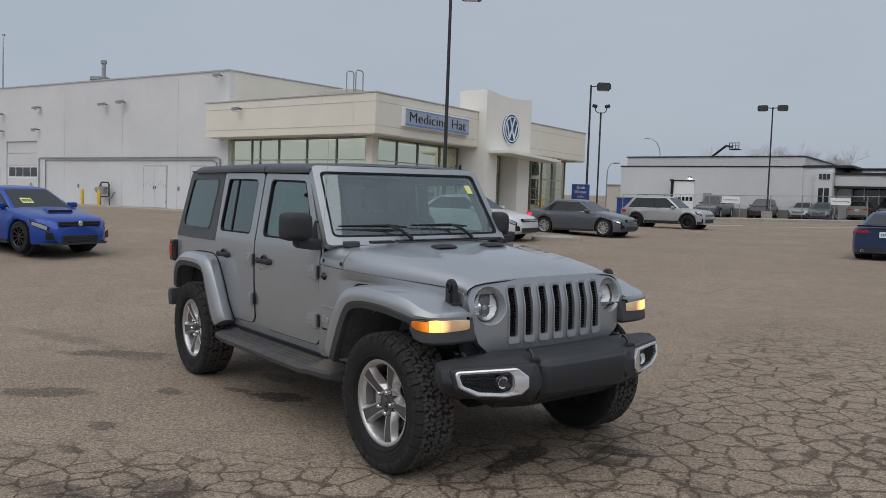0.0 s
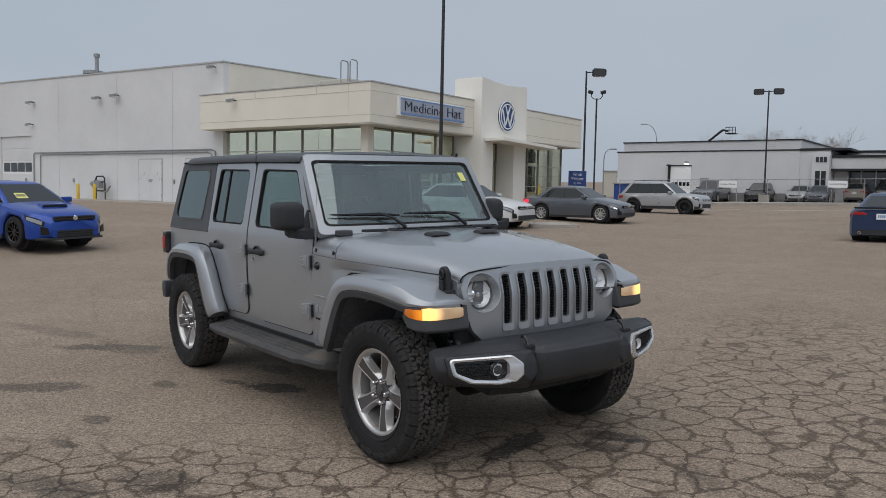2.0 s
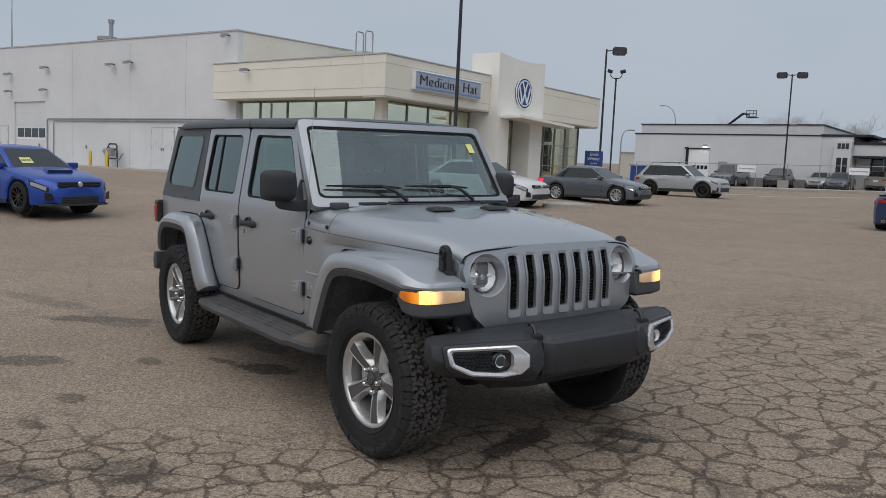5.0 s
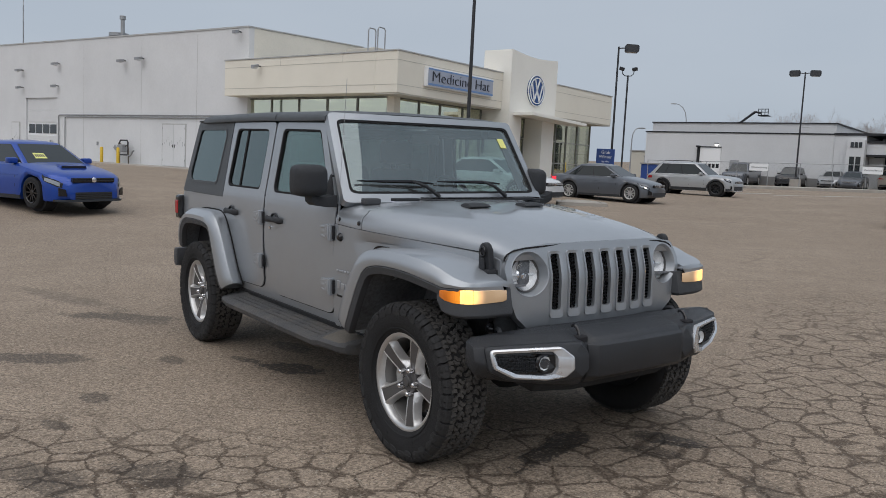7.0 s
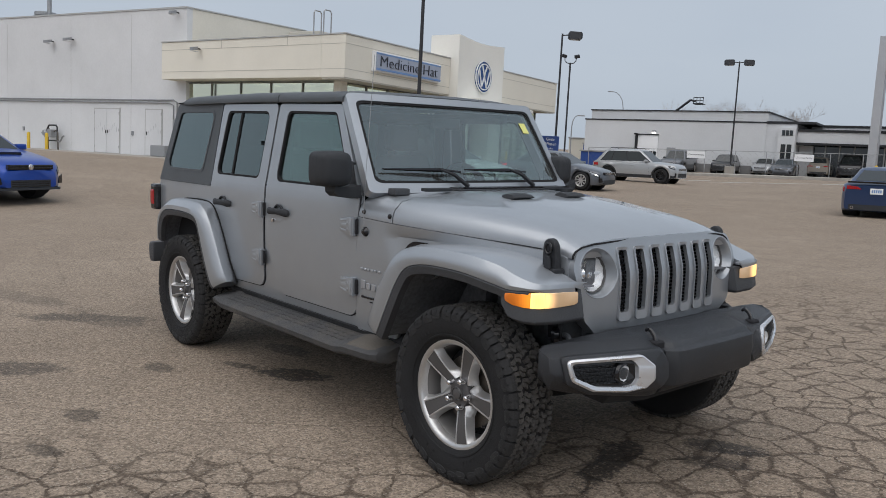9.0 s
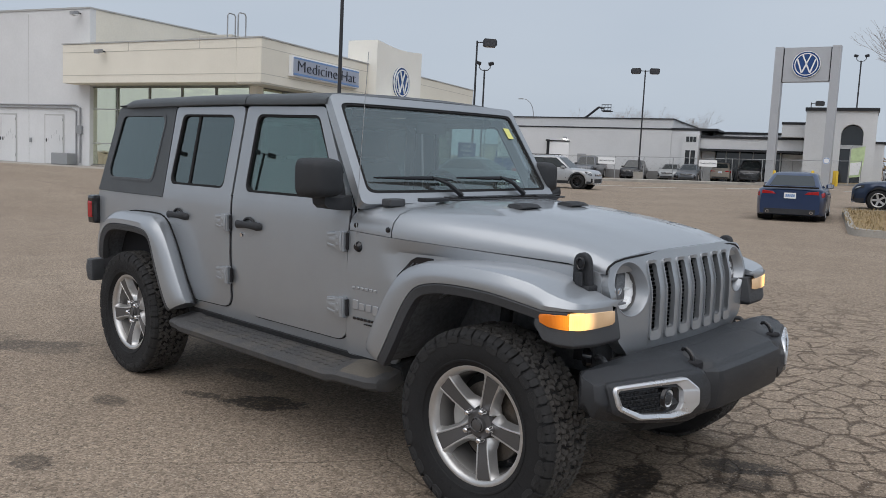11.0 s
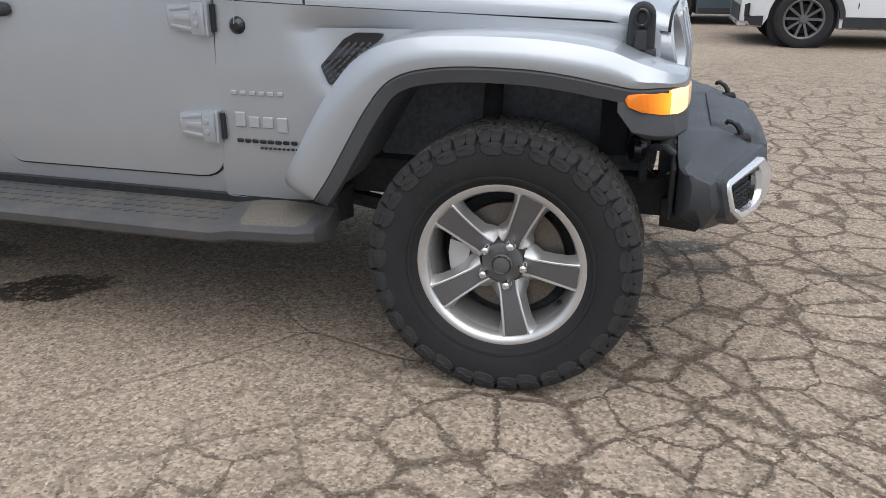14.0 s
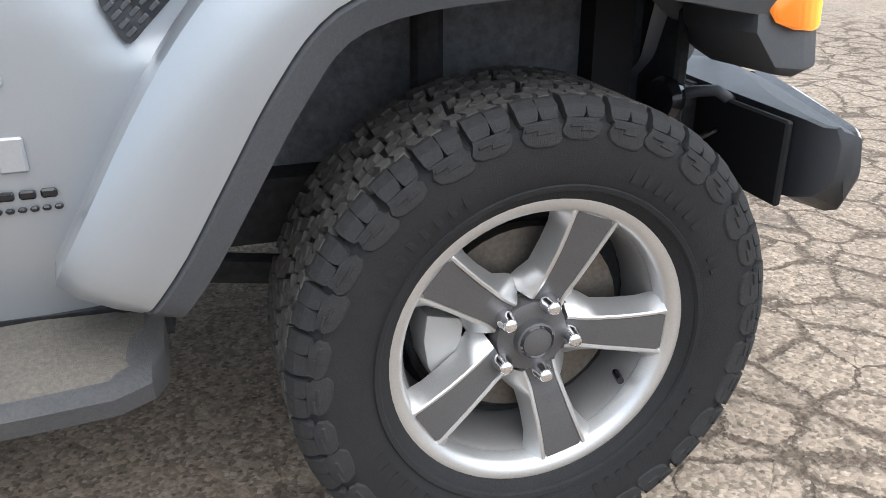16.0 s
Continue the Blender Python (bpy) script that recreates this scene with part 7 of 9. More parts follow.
    # dark sheet across the barrel, added for the shade inside the wheel
    part("barrel_back", revolve([(0.03, 0.070), (0.205, 0.078), (0.236, 0.099)], 40), M["underbody"], w, "dark sheet for the shade inside the wheel")
    part("hub", revolve([(0, -0.072), (0.050, -0.072), (0.060, -0.068), (0.064, -0.055), (0.06, 0.0)], 40), M["alloy_dark"], w, smooth=35)
    cap = part("centre_cap", revolve([(0, -0.090), (0.026, -0.0895), (0.032, -0.086), (0.0345, -0.070)], 32), M["alloy_dark"], w, "dark centre cap", 40)
    part("cap_ring", revolve([(0.024, -0.0895), (0.0262, -0.0915), (0.0290, -0.088)], 32), M["gloss_black"], w, smooth=40)
    part("valve", tube([(0.172, -0.045, -0.116), (0.160, -0.082, -0.108)], 0.0065, 10), M["gloss_black"], w)
    return w


first = build_wheel("wheel", pose(-0.01, -0.762, R_T - 0.001, 0, 0, 1.5), -4.0)


def wheel_copy(m):
    made = {}
    for o in (first, *first.children_recursive):
        made[o] = o.copy()
        scene.collection.objects.link(made[o])
        made[o].parent = made.get(o.parent, suv)
    made[first].matrix_local = m
    return made[first]


wheel_copy(pose(-3.008, -0.762, R_T - 0.001, 0, 22, 0))
wheel_copy(pose(-3.008, 0.762, R_T - 0.001, 0, 30, 180))
wheel_copy(pose(-0.01, 0.762, R_T - 0.001, 0, 50, 181.5))
for x, s in ((0, -1), (0, 1), (-3.008, -1), (-3.008, 1)):
    t = pose(x, s * 0.762, R_T, 0, 0, 0 if s < 0 else 180)
    part("brake_disc", moved(revolve([(0.0, -0.045), (0.07, -0.045), (0.075, -0.012), (0.165, -0.012), (0.165, 0.014), (0.07, 0.014)], 40), t), M["steel"], suv, "worn cast brake disc", 35)
    part("dust_shield", moved(revolve([(0.0, 0.03), (0.195, 0.03), (0.2, 0.02)], 32), t), M["underbody"], suv)
    cal = bmesh.new()
    add_loft(cal, [[tuple(Matrix.Rotation(radians(-a), 3, "Y") @ Vector((r, y, 0))) for r, y in ((0.115, -0.035), (0.18, -0.038), (0.188, 0.05), (0.115, 0.05))] for a in (165, 180, 195, 210)])
    bmesh.ops.recalc_face_normals(cal, faces=cal.faces[:])
    part("brake_caliper", moved(bevelled(cal, 0.006, 2, 40), t), M["flashing"], suv, "grey brake caliper", 35)

# --- cabin
dash = loft([[(x, y, z) for x, z in ((-0.92, 1.02), (-0.92, 1.22), (-1.05, 1.25), (-1.22, 1.20), (-1.26, 1.02))] for y in (-0.68, 0.68)])
part("dashboard", bevelled(dash, 0.02, 2, 30), M["interior"], suv, "black dashboard", 40)
part("steering_wheel", moved(loft([[tuple(Matrix.Rotation(a * math.tau / 32, 3, "X") @ Vector((0.016 * math.sin(b * math.tau / 8), 0.185 + 0.016 * math.cos(b * math.tau / 8), 0))) for b in range(8)] for a in range(33)], True, False), pose(-1.33, 0.36, 1.20, 0, -24, 0)), M["interior"], suv, "black steering wheel", 50)
part("steering_hub", moved(box((-0.02, -0.17, -0.035), (0.02, 0.17, 0.035), 0.02), pose(-1.32, 0.36, 1.20, 0, -24, 0)), M["interior"], suv)
part("cabin_mirror", box((-1.15, -0.11, 1.585), (-1.125, 0.11, 1.65), 0.012), M["interior"], suv)
for x, ys_ in ((-1.85, (-0.36, 0.36)), (-2.7, (-0.4, 0.0, 0.4))):
    for y in ys_:
        hw = 0.25 if x > -2 else 0.2
        seat = part("seat", bevelled(loft([[(x + 0.35, y + k * hw, 0.80), (x + 0.38, y + k * hw, 0.95), (x + 0.02, y + k * hw, 0.93), (x - 0.14, y + k * hw * 0.85, 1.42), (x - 0.24, y + k * hw * 0.85, 1.40), (x - 0.16, y + k * hw, 0.80)] for k in (-1, 1)]), 0.04, 2, 30), M["seat"], suv, "dark cloth seat", 40)
        part("headrest", box((x - 0.25, y - 0.13, 1.44), (x - 0.15, y + 0.13, 1.62), 0.035), M["seat"], seat)
for s in (-1, 1):
    part("roll_bar", tube([(-1.95, s * 0.62, 0.9), (-1.93, s * 0.62, 1.62), (-1.90, s * 0.55, 1.68), (-1.2, s * 0.55, 1.67)], 0.035, 8), M["interior"], suv)
    part("roll_bar", tube([(-1.92, s * 0.58, 1.67), (-3.3, s * 0.58, 1.67), (-3.45, s * 0.6, 1.2)], 0.035, 8), M["interior"], suv)
part("roll_bar", tube([(-1.92, -0.58, 1.67), (-1.92, 0.58, 1.67)], 0.035, 8), M["interior"], suv)

# ---------- other cars ----------
def car_paint(name, color, metal=0.5, rough=0.3):
    return paint(name, color, rough, metal)


CP = {
    "blue": car_paint("vivid_blue_paint", (0.004, 0.05, 0.32), 0.3), "grey": car_paint("mid_grey_paint", (0.115, 0.124, 0.14)),
    "silver": car_paint("pale_silver_paint", (0.40, 0.41, 0.42)), "navy": car_paint("navy_paint", (0.012, 0.026, 0.06)),
    "deep": car_paint("deep_blue_paint", (0.022, 0.045, 0.115)), "white": car_paint("white_paint", (0.58, 0.59, 0.60), 0.0),
    "black": car_paint("black_paint", (0.012, 0.012, 0.014), 0.2), "teal": car_paint("blue_grey_paint", (0.085, 0.115, 0.135)),
    "beige": car_paint("champagne_paint", (0.33, 0.30, 0.26)), "red": car_paint("red_paint", (0.30, 0.012, 0.012), 0.2),
}
M["car_glass"] = mat("dark_car_glass", (0.022, 0.027, 0.028), 0.04, 0.0, 0.5)
M["lamp_white"] = mat("headlamp_lens", (0.34, 0.36, 0.38), 0.1, 0.4, 0.8)
M["lamp_on"] = emissive("lit_headlamp", (1.0, 0.93, 0.8), 1.6)
M["tail_lit"] = emissive("lit_tail_lens", (0.9, 0.03, 0.05), 0.8)


def lerp_table(tab, x, soft=0.05):
    """A table's value at x, with its corners rounded off over a short reach."""
    def at(v):
        if v <= tab[0][0]:
            return tab[0][1]
        for (x0, z0), (x1, z1) in zip(tab, tab[1:]):
            if v <= x1:
                return z0 + (z1 - z0) * (v - x0) / (x1 - x0)
        return tab[-1][1]
    return sum(at(x + soft * k) for k in (-2, -1, 0, 1, 2)) / 5


WHEELS = {}


def small_wheel(parent, r, m, style):
    key = (round(r, 3), style)
    if key not in WHEELS:
        ty = revolve([(r * 0.66, -0.098), (r * 0.72, -0.108), (r * 0.9, -0.112), (r * 0.985, -0.098), (r, -0.07), (r, 0.07), (r * 0.985, 0.098), (r * 0.7, 0.105)], 36)
        w = part("wheel", ty, M["tyre"], parent, smooth=40)
        bright = {"dark": M["alloy_dark"], "black": M["gloss_black"]}.get(style, M["alloy"])
        part("rim", revolve([(r * 0.70, -0.108), (r * 0.67, -0.112), (r * 0.62, -0.1), (r * 0.60, 0.05)], 36), bright, w, smooth=40)
        part("disc", revolve([(0, -0.02), (r * 0.5, -0.02), (r * 0.62, 0.04)], 24), M["gap"], w)
        n = {"turbine": 15, "dark": 10, "black": 10, "five": 5}.get(style, 9)
        sp = bmesh.new()
        for k in range(n):
            rot = Matrix.Rotation(k * math.tau / n, 4, "Y")
            hw = {"turbine": 0.012, "five": 0.036, "dark": 0.015, "black": 0.013}.get(style, 0.02)
            lean = 0.045 if style == "turbine" else 0.0
            o = [(r * 0.12, -0.085, -hw), (r * 0.64, -0.10, -hw * 1.15 + lean), (r * 0.64, -0.10, hw * 1.15 + lean), (r * 0.12, -0.085, hw)]
            vs = [sp.verts.new(rot @ Vector(p)) for p in o] + [sp.verts.new(rot @ (Vector(p) + Vector((0, 0.03, 0)))) for p in o]
            for q in ((0, 1, 2, 3), (7, 6, 5, 4), (0, 4, 5, 1), (1, 5, 6, 2), (2, 6, 7, 3), (3, 7, 4, 0)):
                sp.faces.new([vs[i] for i in q])
        bmesh.ops.recalc_face_normals(sp, faces=sp.faces[:])
        part("spokes", sp, bright, w)
        part("hub_cap", revolve([(0, -0.1), (r * 0.14, -0.097), (r * 0.17, -0.08)], 16), bright, w, smooth=40)
        WHEELS[key] = w
        w.matrix_local = m
        return w
    src = WHEELS[key]
    made = {}
    for o in (src, *src.children):
        made[o] = o.copy()
        scene.collection.objects.link(made[o])
        made[o].parent = made.get(o.parent, parent)
    made[src].matrix_local = m
    return made[src]


def build_car(m, label, color, kind="sedan", size=None, rim="alloy", front_on=False, tail_on=False, clad=False, scoop=False, spoiler=False, rails=False, group="", plate_rear=True):
    """A car from its main measures. Its nose looks along x; it stands on z = 0 midway between the axles."""
    dims = {"sedan": (4.70, 1.80, 1.46, 2.69), "fastback": (4.70, 1.84, 1.40, 2.82), "suv": (4.70, 1.84, 1.67, 2.79), "small_suv": (4.46, 1.84, 1.63, 2.68), "big_suv": (4.97, 1.99, 1.73, 2.98), "pickup": (5.9, 2.03, 1.92, 3.7)}
    L, W, H, wb = size or dims[kind]
    tall = kind in ("suv", "small_suv", "big_suv", "pickup")
    r = 0.335 if not tall else (0.36 if kind != "pickup" else 0.40)
    fo = (L - wb) * 0.46
    xf, xr = wb / 2 + fo, wb / 2 + fo - L
    belt = H * (0.635 if not tall else 0.60)
    hood_z, deck_z = belt - (0.03 if not tall else 0.02), belt + (0.05 if not tall else 0.02)
    sill = 0.17 if not tall else 0.24
    if kind in ("sedan", "fastback"):
        ab_f, ab_r = wb / 2 - 0.42, -wb / 2 - (0.55 if kind == "sedan" else 0.72)
        rt_f, rt_r = wb / 2 - 1.22, -wb / 2 + (0.28 if kind == "sedan" else 0.35)
    elif kind == "pickup":
        ab_f, ab_r, rt_f, rt_r = wb / 2 - 0.62, -wb / 2 + 0.95, wb / 2 - 1.15, -wb / 2 + 1.1
    else:
        ab_f, ab_r, rt_f, rt_r = wb / 2 - 0.45, xr + 0.12, wb / 2 - 1.18, xr + (0.62 if kind != "big_suv" else 0.85)
    top = [(xr, deck_z - 0.12), (xr + 0.06, deck_z - 0.02), (xr + 0.25, deck_z + 0.01), (ab_r + 0.3, deck_z), (ab_f - 0.1, belt + 0.02), (ab_f + 0.15, hood_z + 0.01), (xf - 0.6, hood_z - 0.09), (xf - 0.25, hood_z - 0.17), (xf - 0.1, hood_z - 0.24), (xf - 0.02, hood_z - 0.34), (xf, hood_z - 0.42)]
    if tall:
        top = [(xr, deck_z - 0.10), (xr + 0.05, deck_z), (ab_f - 0.1, belt + 0.02), (ab_f + 0.15, hood_z + 0.02), (xf - 0.5, hood_z - 0.03), (xf - 0.2, hood_z - 0.07), (xf - 0.08, hood_z - 0.12), (xf - 0.02, hood_z - 0.20), (xf, hood_z - 0.34)]
    blunt = 0.07 if tall else 0.0
    wid = [(xr, W * 0.40), (xr + 0.08, W * 0.45), (xr + 0.4, W * 0.49), (-0.3, W * 0.5), (xf - 0.7, W * 0.49), (xf - 0.35, W * 0.468), (xf - 0.16, W * (0.42 + blunt * 0.3)), (xf - 0.06, W * (0.36 + blunt * 0.7)), (xf, W * (0.27 + blunt))]

    def bottom(x):
        z = sill + (0.05 if x > xf - 0.12 or x < xr + 0.12 else 0.0)
        for xw in (wb / 2, -wb / 2):
            d = abs(x - xw)
            ra = r + 0.065
            if d < ra:
                z = max(z, r * 0.96 + math.sqrt(ra * ra - d * d))
        return z

    def half(x):
        w, zt, zb = lerp_table(wid, x), lerp_table(top, x), bottom(x)
        zb = min(zb, zt - 0.18)
        sh = zt - 0.05
        return [(w * 0.93, zb), (w * 0.985, zb + 0.02), (w, zb + (sh - zb) * 0.25), (w * 1.0, zb + (sh - zb) * 0.55), (w * 0.985, sh - 0.09), (w * 0.955, sh), (w * 0.86, zt - 0.006), (w * 0.5, zt + 0.016), (0, zt + 0.022)]

    xs = sorted({round(v, 3) for v in list(np.linspace(xr, xf, 34)) + [xr + 0.03, xf - 0.03, xf - 0.07] + [xw + (r + 0.065) * math.cos(a) for xw in (wb / 2, -wb / 2) for a in np.linspace(0.02, math.pi - 0.02, 15)]})
    th = thing(kind + "_car", m, label, "car", group)
    secs = []
    for x in xs:
        h = half(x)
        secs.append([(x, -y, z) for y, z in h] + [(x, y, z) for y, z in h[-2::-1]])
    body = part("body", loft(secs), CP[color], th, smooth=42)
    part("underside", box((xr + 0.3, -W * 0.36, sill + 0.01), (xf - 0.4, W * 0.36, sill + 0.3)), M["underbody"], th)

    # cabin: stacked rounded outlines
    wB, wR = W * 0.43, W * 0.325
    def cab(u):
        """Outline at height share u: back, front, half-width, height."""
        return (ab_r + (rt_r - ab_r) * u, ab_f + (rt_f - ab_f) * u, wB + (wR - wB) * u, belt - 0.02 + (H - 0.06 - belt) * u)
    secs = []
    for u, ins, dz in ((0, 0, 0), (0.35, 0, 0), (0.7, 0, 0), (0.92, 0.0, 0), (1.0, 0.03, 0.012), (1.0, 0.10, 0.030), (1.0, 0.22, 0.046), (1.0, 0.40, 0.057), (1.0, 0.58, 0.062)):
        x0, x1, w, z = cab(u)
        x0, x1, w = x0 + ins, x1 - ins, max(0.05, w - ins * 0.9)
        cr = 0.10
        dome = lambda px: z + dz - 0.05 * smooth_step(0.6, 1.0, u) * (2 * (px - ab_r - 0.1) / (ab_f - ab_r - 0.2) - 0.9) ** 2
        secs.append([(px, py, dome(px)) for px, py, _ in ((x0, -w + cr, z + dz), (x0 + cr * 0.4, -w + cr * 0.3, z + dz), (x0 + cr * 1.4, -w, z + dz), (x1 - cr * 1.4, -w, z + dz), (x1 - cr * 0.4, -w + cr * 0.3, z + dz), (x1, -w + cr, z + dz), (x1, w - cr, z + dz), (x1 - cr * 0.4, w - cr * 0.3, z + dz), (x1 - cr * 1.4, w, z + dz), (x0 + cr * 1.4, w, z + dz), (x0 + cr * 0.4, w - cr * 0.3, z + dz), (x0, w - cr, z + dz))])
    cabin = part("cabin", loft(secs), CP[color], th, smooth=40)

    def on_side(s, a, u, off=0.006):
        x0, x1, w, z = cab(u)
        return (x0 + (x1 - x0) * a, s * (w + off), z)
    def on_end(front, b, u, off=0.008):
        x0, x1, w, z = cab(u)
        return ((x1 + off) if front else (x0 - off), b * (w - 0.10), z)
    u0, u1 = 0.10, 0.88
    bays = {"sedan": ((0.10, 0.25), (0.27, 0.56), (0.58, 0.93)), "fastback": ((0.13, 0.30), (0.32, 0.58), (0.60, 0.92)), "pickup": ((0.08, 0.46), (0.50, 0.90))}.get(kind, ((0.06, 0.27), (0.29, 0.57), (0.59, 0.93)))
    for s in (-1, 1):
        b0, b1 = bays[0][0], bays[-1][1]
        part("window_band", plate([on_side(s, b0 + 0.025, u0 - 0.02, 0.0015), on_side(s, b1 + 0.045, u0 - 0.02, 0.0015), on_side(s, b1 - 0.005, u1 + 0.025, 0.0015), on_side(s, b0 + 0.045, u1 + 0.025, 0.0015)], (0, s * -0.01, 0)), M["gloss_black"], cabin)
        for q, (a0, a1) in enumerate(bays):
            lead = q == len(bays) - 1
            o = [on_side(s, a0 + (0.05 if q == 0 else 0), u0), on_side(s, a1 + (0.03 if lead else 0), u0), on_side(s, a1 - (0.02 if lead else 0), u1), on_side(s, a0 + (0.06 if q == 0 else 0), u1)]
            part("side_window", plate(o, (0, s * -0.004, 0)), M["car_glass"], cabin)
        part("window_trim", tube([on_side(s, bays[0][0] + 0.03, u0 - 0.03, 0.004), on_side(s, bays[-1][1] + 0.03, u0 - 0.03, 0.004)], 0.011, 6), M["satin_chrome"] if kind != "pickup" else M["seal"], cabin)
        mx, my, mz = on_side(s, bays[-1][1] - 0.02, 0.06)
        mir = part("wing_mirror", box((mx - 0.09, my, mz - 0.01), (mx + 0.06, my + s * 0.22, mz + 0.12), 0.04), CP[color] if kind != "pickup" else M["black_plastic"], th)
        part("mirror_glass", box((mx - 0.092, my + s * 0.06, mz + 0.01), (mx - 0.0905, my + s * 0.2, mz + 0.1)), M["chrome"], mir)
    part("windshield", plate([on_end(True, -1, 0.06), on_end(True, 1, 0.06), on_end(True, 1, 0.93), on_end(True, -1, 0.93)], (-0.005, 0, 0)), M["car_glass"], cabin)
    if kind != "pickup":
        part("rear_window", plate([on_end(False, -0.95, 0.28), on_end(False, 0.95, 0.28), on_end(False, 0.95, 0.9), on_end(False, -0.95, 0.9)], (0.005, 0, 0)), M["car_glass"], cabin)
    else:
        part("rear_window", plate([on_end(False, -0.9, 0.2), on_end(False, 0.9, 0.2), on_end(False, 0.9, 0.85), on_end(False, -0.9, 0.85)], (0.005, 0, 0)), M["car_glass"], cabin)

    def patch(name, x0, x1, v0, v1, s, mm, off=0.008, n=6, label="", taper=0.0):
        """A strip that hugs the body side between two shares of its section's height; taper lifts its lower edge at x0."""
        bm = bmesh.new()
        def at(x, v, o):
            h = half(x)
            zb, zt = h[1][1], h[5][1]
            z = zb + (zt - zb) * v
            for (ya, za), (yb, zc) in zip(h[1:], h[2:]):
                if za <= z <= zc or (zc >= z):
                    y = ya + (yb - ya) * ((z - za) / (zc - za) if zc > za else 0)
                    return (x, s * (y + o), z)
            return (x, s * (h[5][0] + o), z)
        low_v = lambda i: v0 + taper * (1 - i / n)
        grid = [[bm.verts.new(at(x0 + (x1 - x0) * i / n, low_v(i) + (v1 - low_v(i)) * j / 3, off)) for j in range(4)] for i in range(n + 1)]
        back = [[bm.verts.new(at(x0 + (x1 - x0) * i / n, low_v(i) + (v1 - low_v(i)) * j / 3, -0.01)) for j in range(4)] for i in range(n + 1)]
        for i in range(n):
            for j in range(3):
                bm.faces.new((grid[i][j], grid[i + 1][j], grid[i + 1][j + 1], grid[i][j + 1]))
        ring = [(i, 0) for i in range(n + 1)] + [(n, j) for j in (1, 2, 3)] + [(i, 3) for i in range(n - 1, -1, -1)] + [(0, j) for j in (2, 1)]
        for (a, b), (c, d) in zip(ring, ring[1:] + ring[:1]):
            bm.faces.new((grid[a][b], grid[c][d], back[c][d], back[a][b]))
        bmesh.ops.recalc_face_normals(bm, faces=bm.faces[:])
        return part(name, bm, mm, th, label, 40)

    for s in (-1, 1):
        hv = (0.62, 0.93) if not tall else (0.68, 0.95)
        hx0 = xf - (0.54 if not tall else 0.42)
        patch("headlight", hx0, xf - 0.10, hv[0] + (0.02 if not tall else 0.08), hv[1], s, M["gloss_black"], taper=0.14 if not tall else 0.05)
        patch("headlight_lens", hx0 + 0.10, xf - 0.13, hv[0] + (0.09 if not tall else 0.12), hv[1] - 0.04, s, M["lamp_white"], 0.014, taper=0.06)
        if front_on:
            patch("lit_lamp", xf - 0.26, xf - 0.17, hv[0] + 0.15, hv[1] - 0.08, s, M["lamp_on"], 0.018, 2)
        patch("tail_light", xr + 0.09, xr + 0.34, 0.74, 0.92, s, M["tail_lit"] if tail_on else M["red_lens"])
        patch("sill_trim", -wb / 2 + r + 0.1, wb / 2 - r - 0.1, 0.0, 0.11 if not clad else 0.2, s, M["black_plastic"], 0.01)
        patch("body_crease", -wb / 2 + 0.1, wb / 2 - 0.5, 0.70, 0.72, s, CP[color], 0.006)
        for a in (wb / 2 - 0.62, 0.02, -wb / 2 + 0.38):
            patch("door_gap", a, a + 0.012, 0.1, 0.98, s, M["gap"], 0.0012, 1)
        for a in (-0.22, -wb / 2 + 0.5):
            patch("door_handle", a, a + 0.2, 0.80, 0.84, s, CP[color], 0.026, 2)
        if clad:
            patch("bumper_clad", wb / 2 + r + 0.12, xf - 0.05, 0.0, 0.22, s, M["black_plastic"], 0.012)
            for xw in (wb / 2, -wb / 2):
                ar = bmesh.new()
                pts_o = []
                for k in range(15):
                    t = math.pi * (0.02 + 0.96 * k / 14)
                    pts_o.append((xw + math.cos(t), math.sin(t)))
                add_loft(ar, [[(xw + (cx - xw) * q, s * (lerp_table(wid, cx) + d), r * 0.96 + sz * q) for q, d in ((r + 0.06, -0.05), (r + 0.06, 0.016), (r + 0.125, 0.012), (r + 0.125, -0.05))] for cx, sz in pts_o])
                bmesh.ops.recalc_face_normals(ar, faces=ar.faces[:])
                part("arch_trim", ar, M["black_plastic"], th, "black plastic arch trim", 40)
        for xw in (wb / 2, -wb / 2):
            small_wheel(th, r, pose(xw, s * (W / 2 - 0.125), r, 0, 37 * (1 if s > 0 else 2), 0 if s < 0 else 180), rim)
            part("wheel_well", moved(revolve([(0, 0), (r + 0.06, 0), (r + 0.06, 0.26), (0, 0.26)], 24), pose(xw, s * (W / 2 - 0.15), r * 0.96, 0, 0, 180 if s > 0 else 0)), M["gap"], th)
    # nose and tail
    gz_ = sill + (hood_z - sill) * 0.62
    gw = W * 0.27
    nose = part("grille", bevelled(box((xf - 0.06, -gw, gz_ - 0.05), (xf + 0.012, gw, gz_ + 0.045)), 0.012), M["gloss_black"], th)
    for k in range(2):
        part("grille_bar", box((xf + 0.013, -gw * 0.96, gz_ - 0.022 + k * 0.045), (xf + 0.022, gw * 0.96, gz_ - 0.008 + k * 0.045)), M["satin_chrome"] if not scoop else M["black_plastic"], nose)
    part("badge", moved(revolve([(0, 0.012), (0.05, 0.01), (0.058, 0.0)], 20, "x"), pose(xf + 0.015, 0, gz_)), M["chrome"], nose)
    low = part("lower_intake", bevelled(box((xf - 0.12, -W * (0.24 if scoop else 0.30), sill + 0.05), (xf + 0.008, W * (0.24 if scoop else 0.30), sill + (0.2 if not clad else 0.26))), 0.02), M["black_plastic"], th)
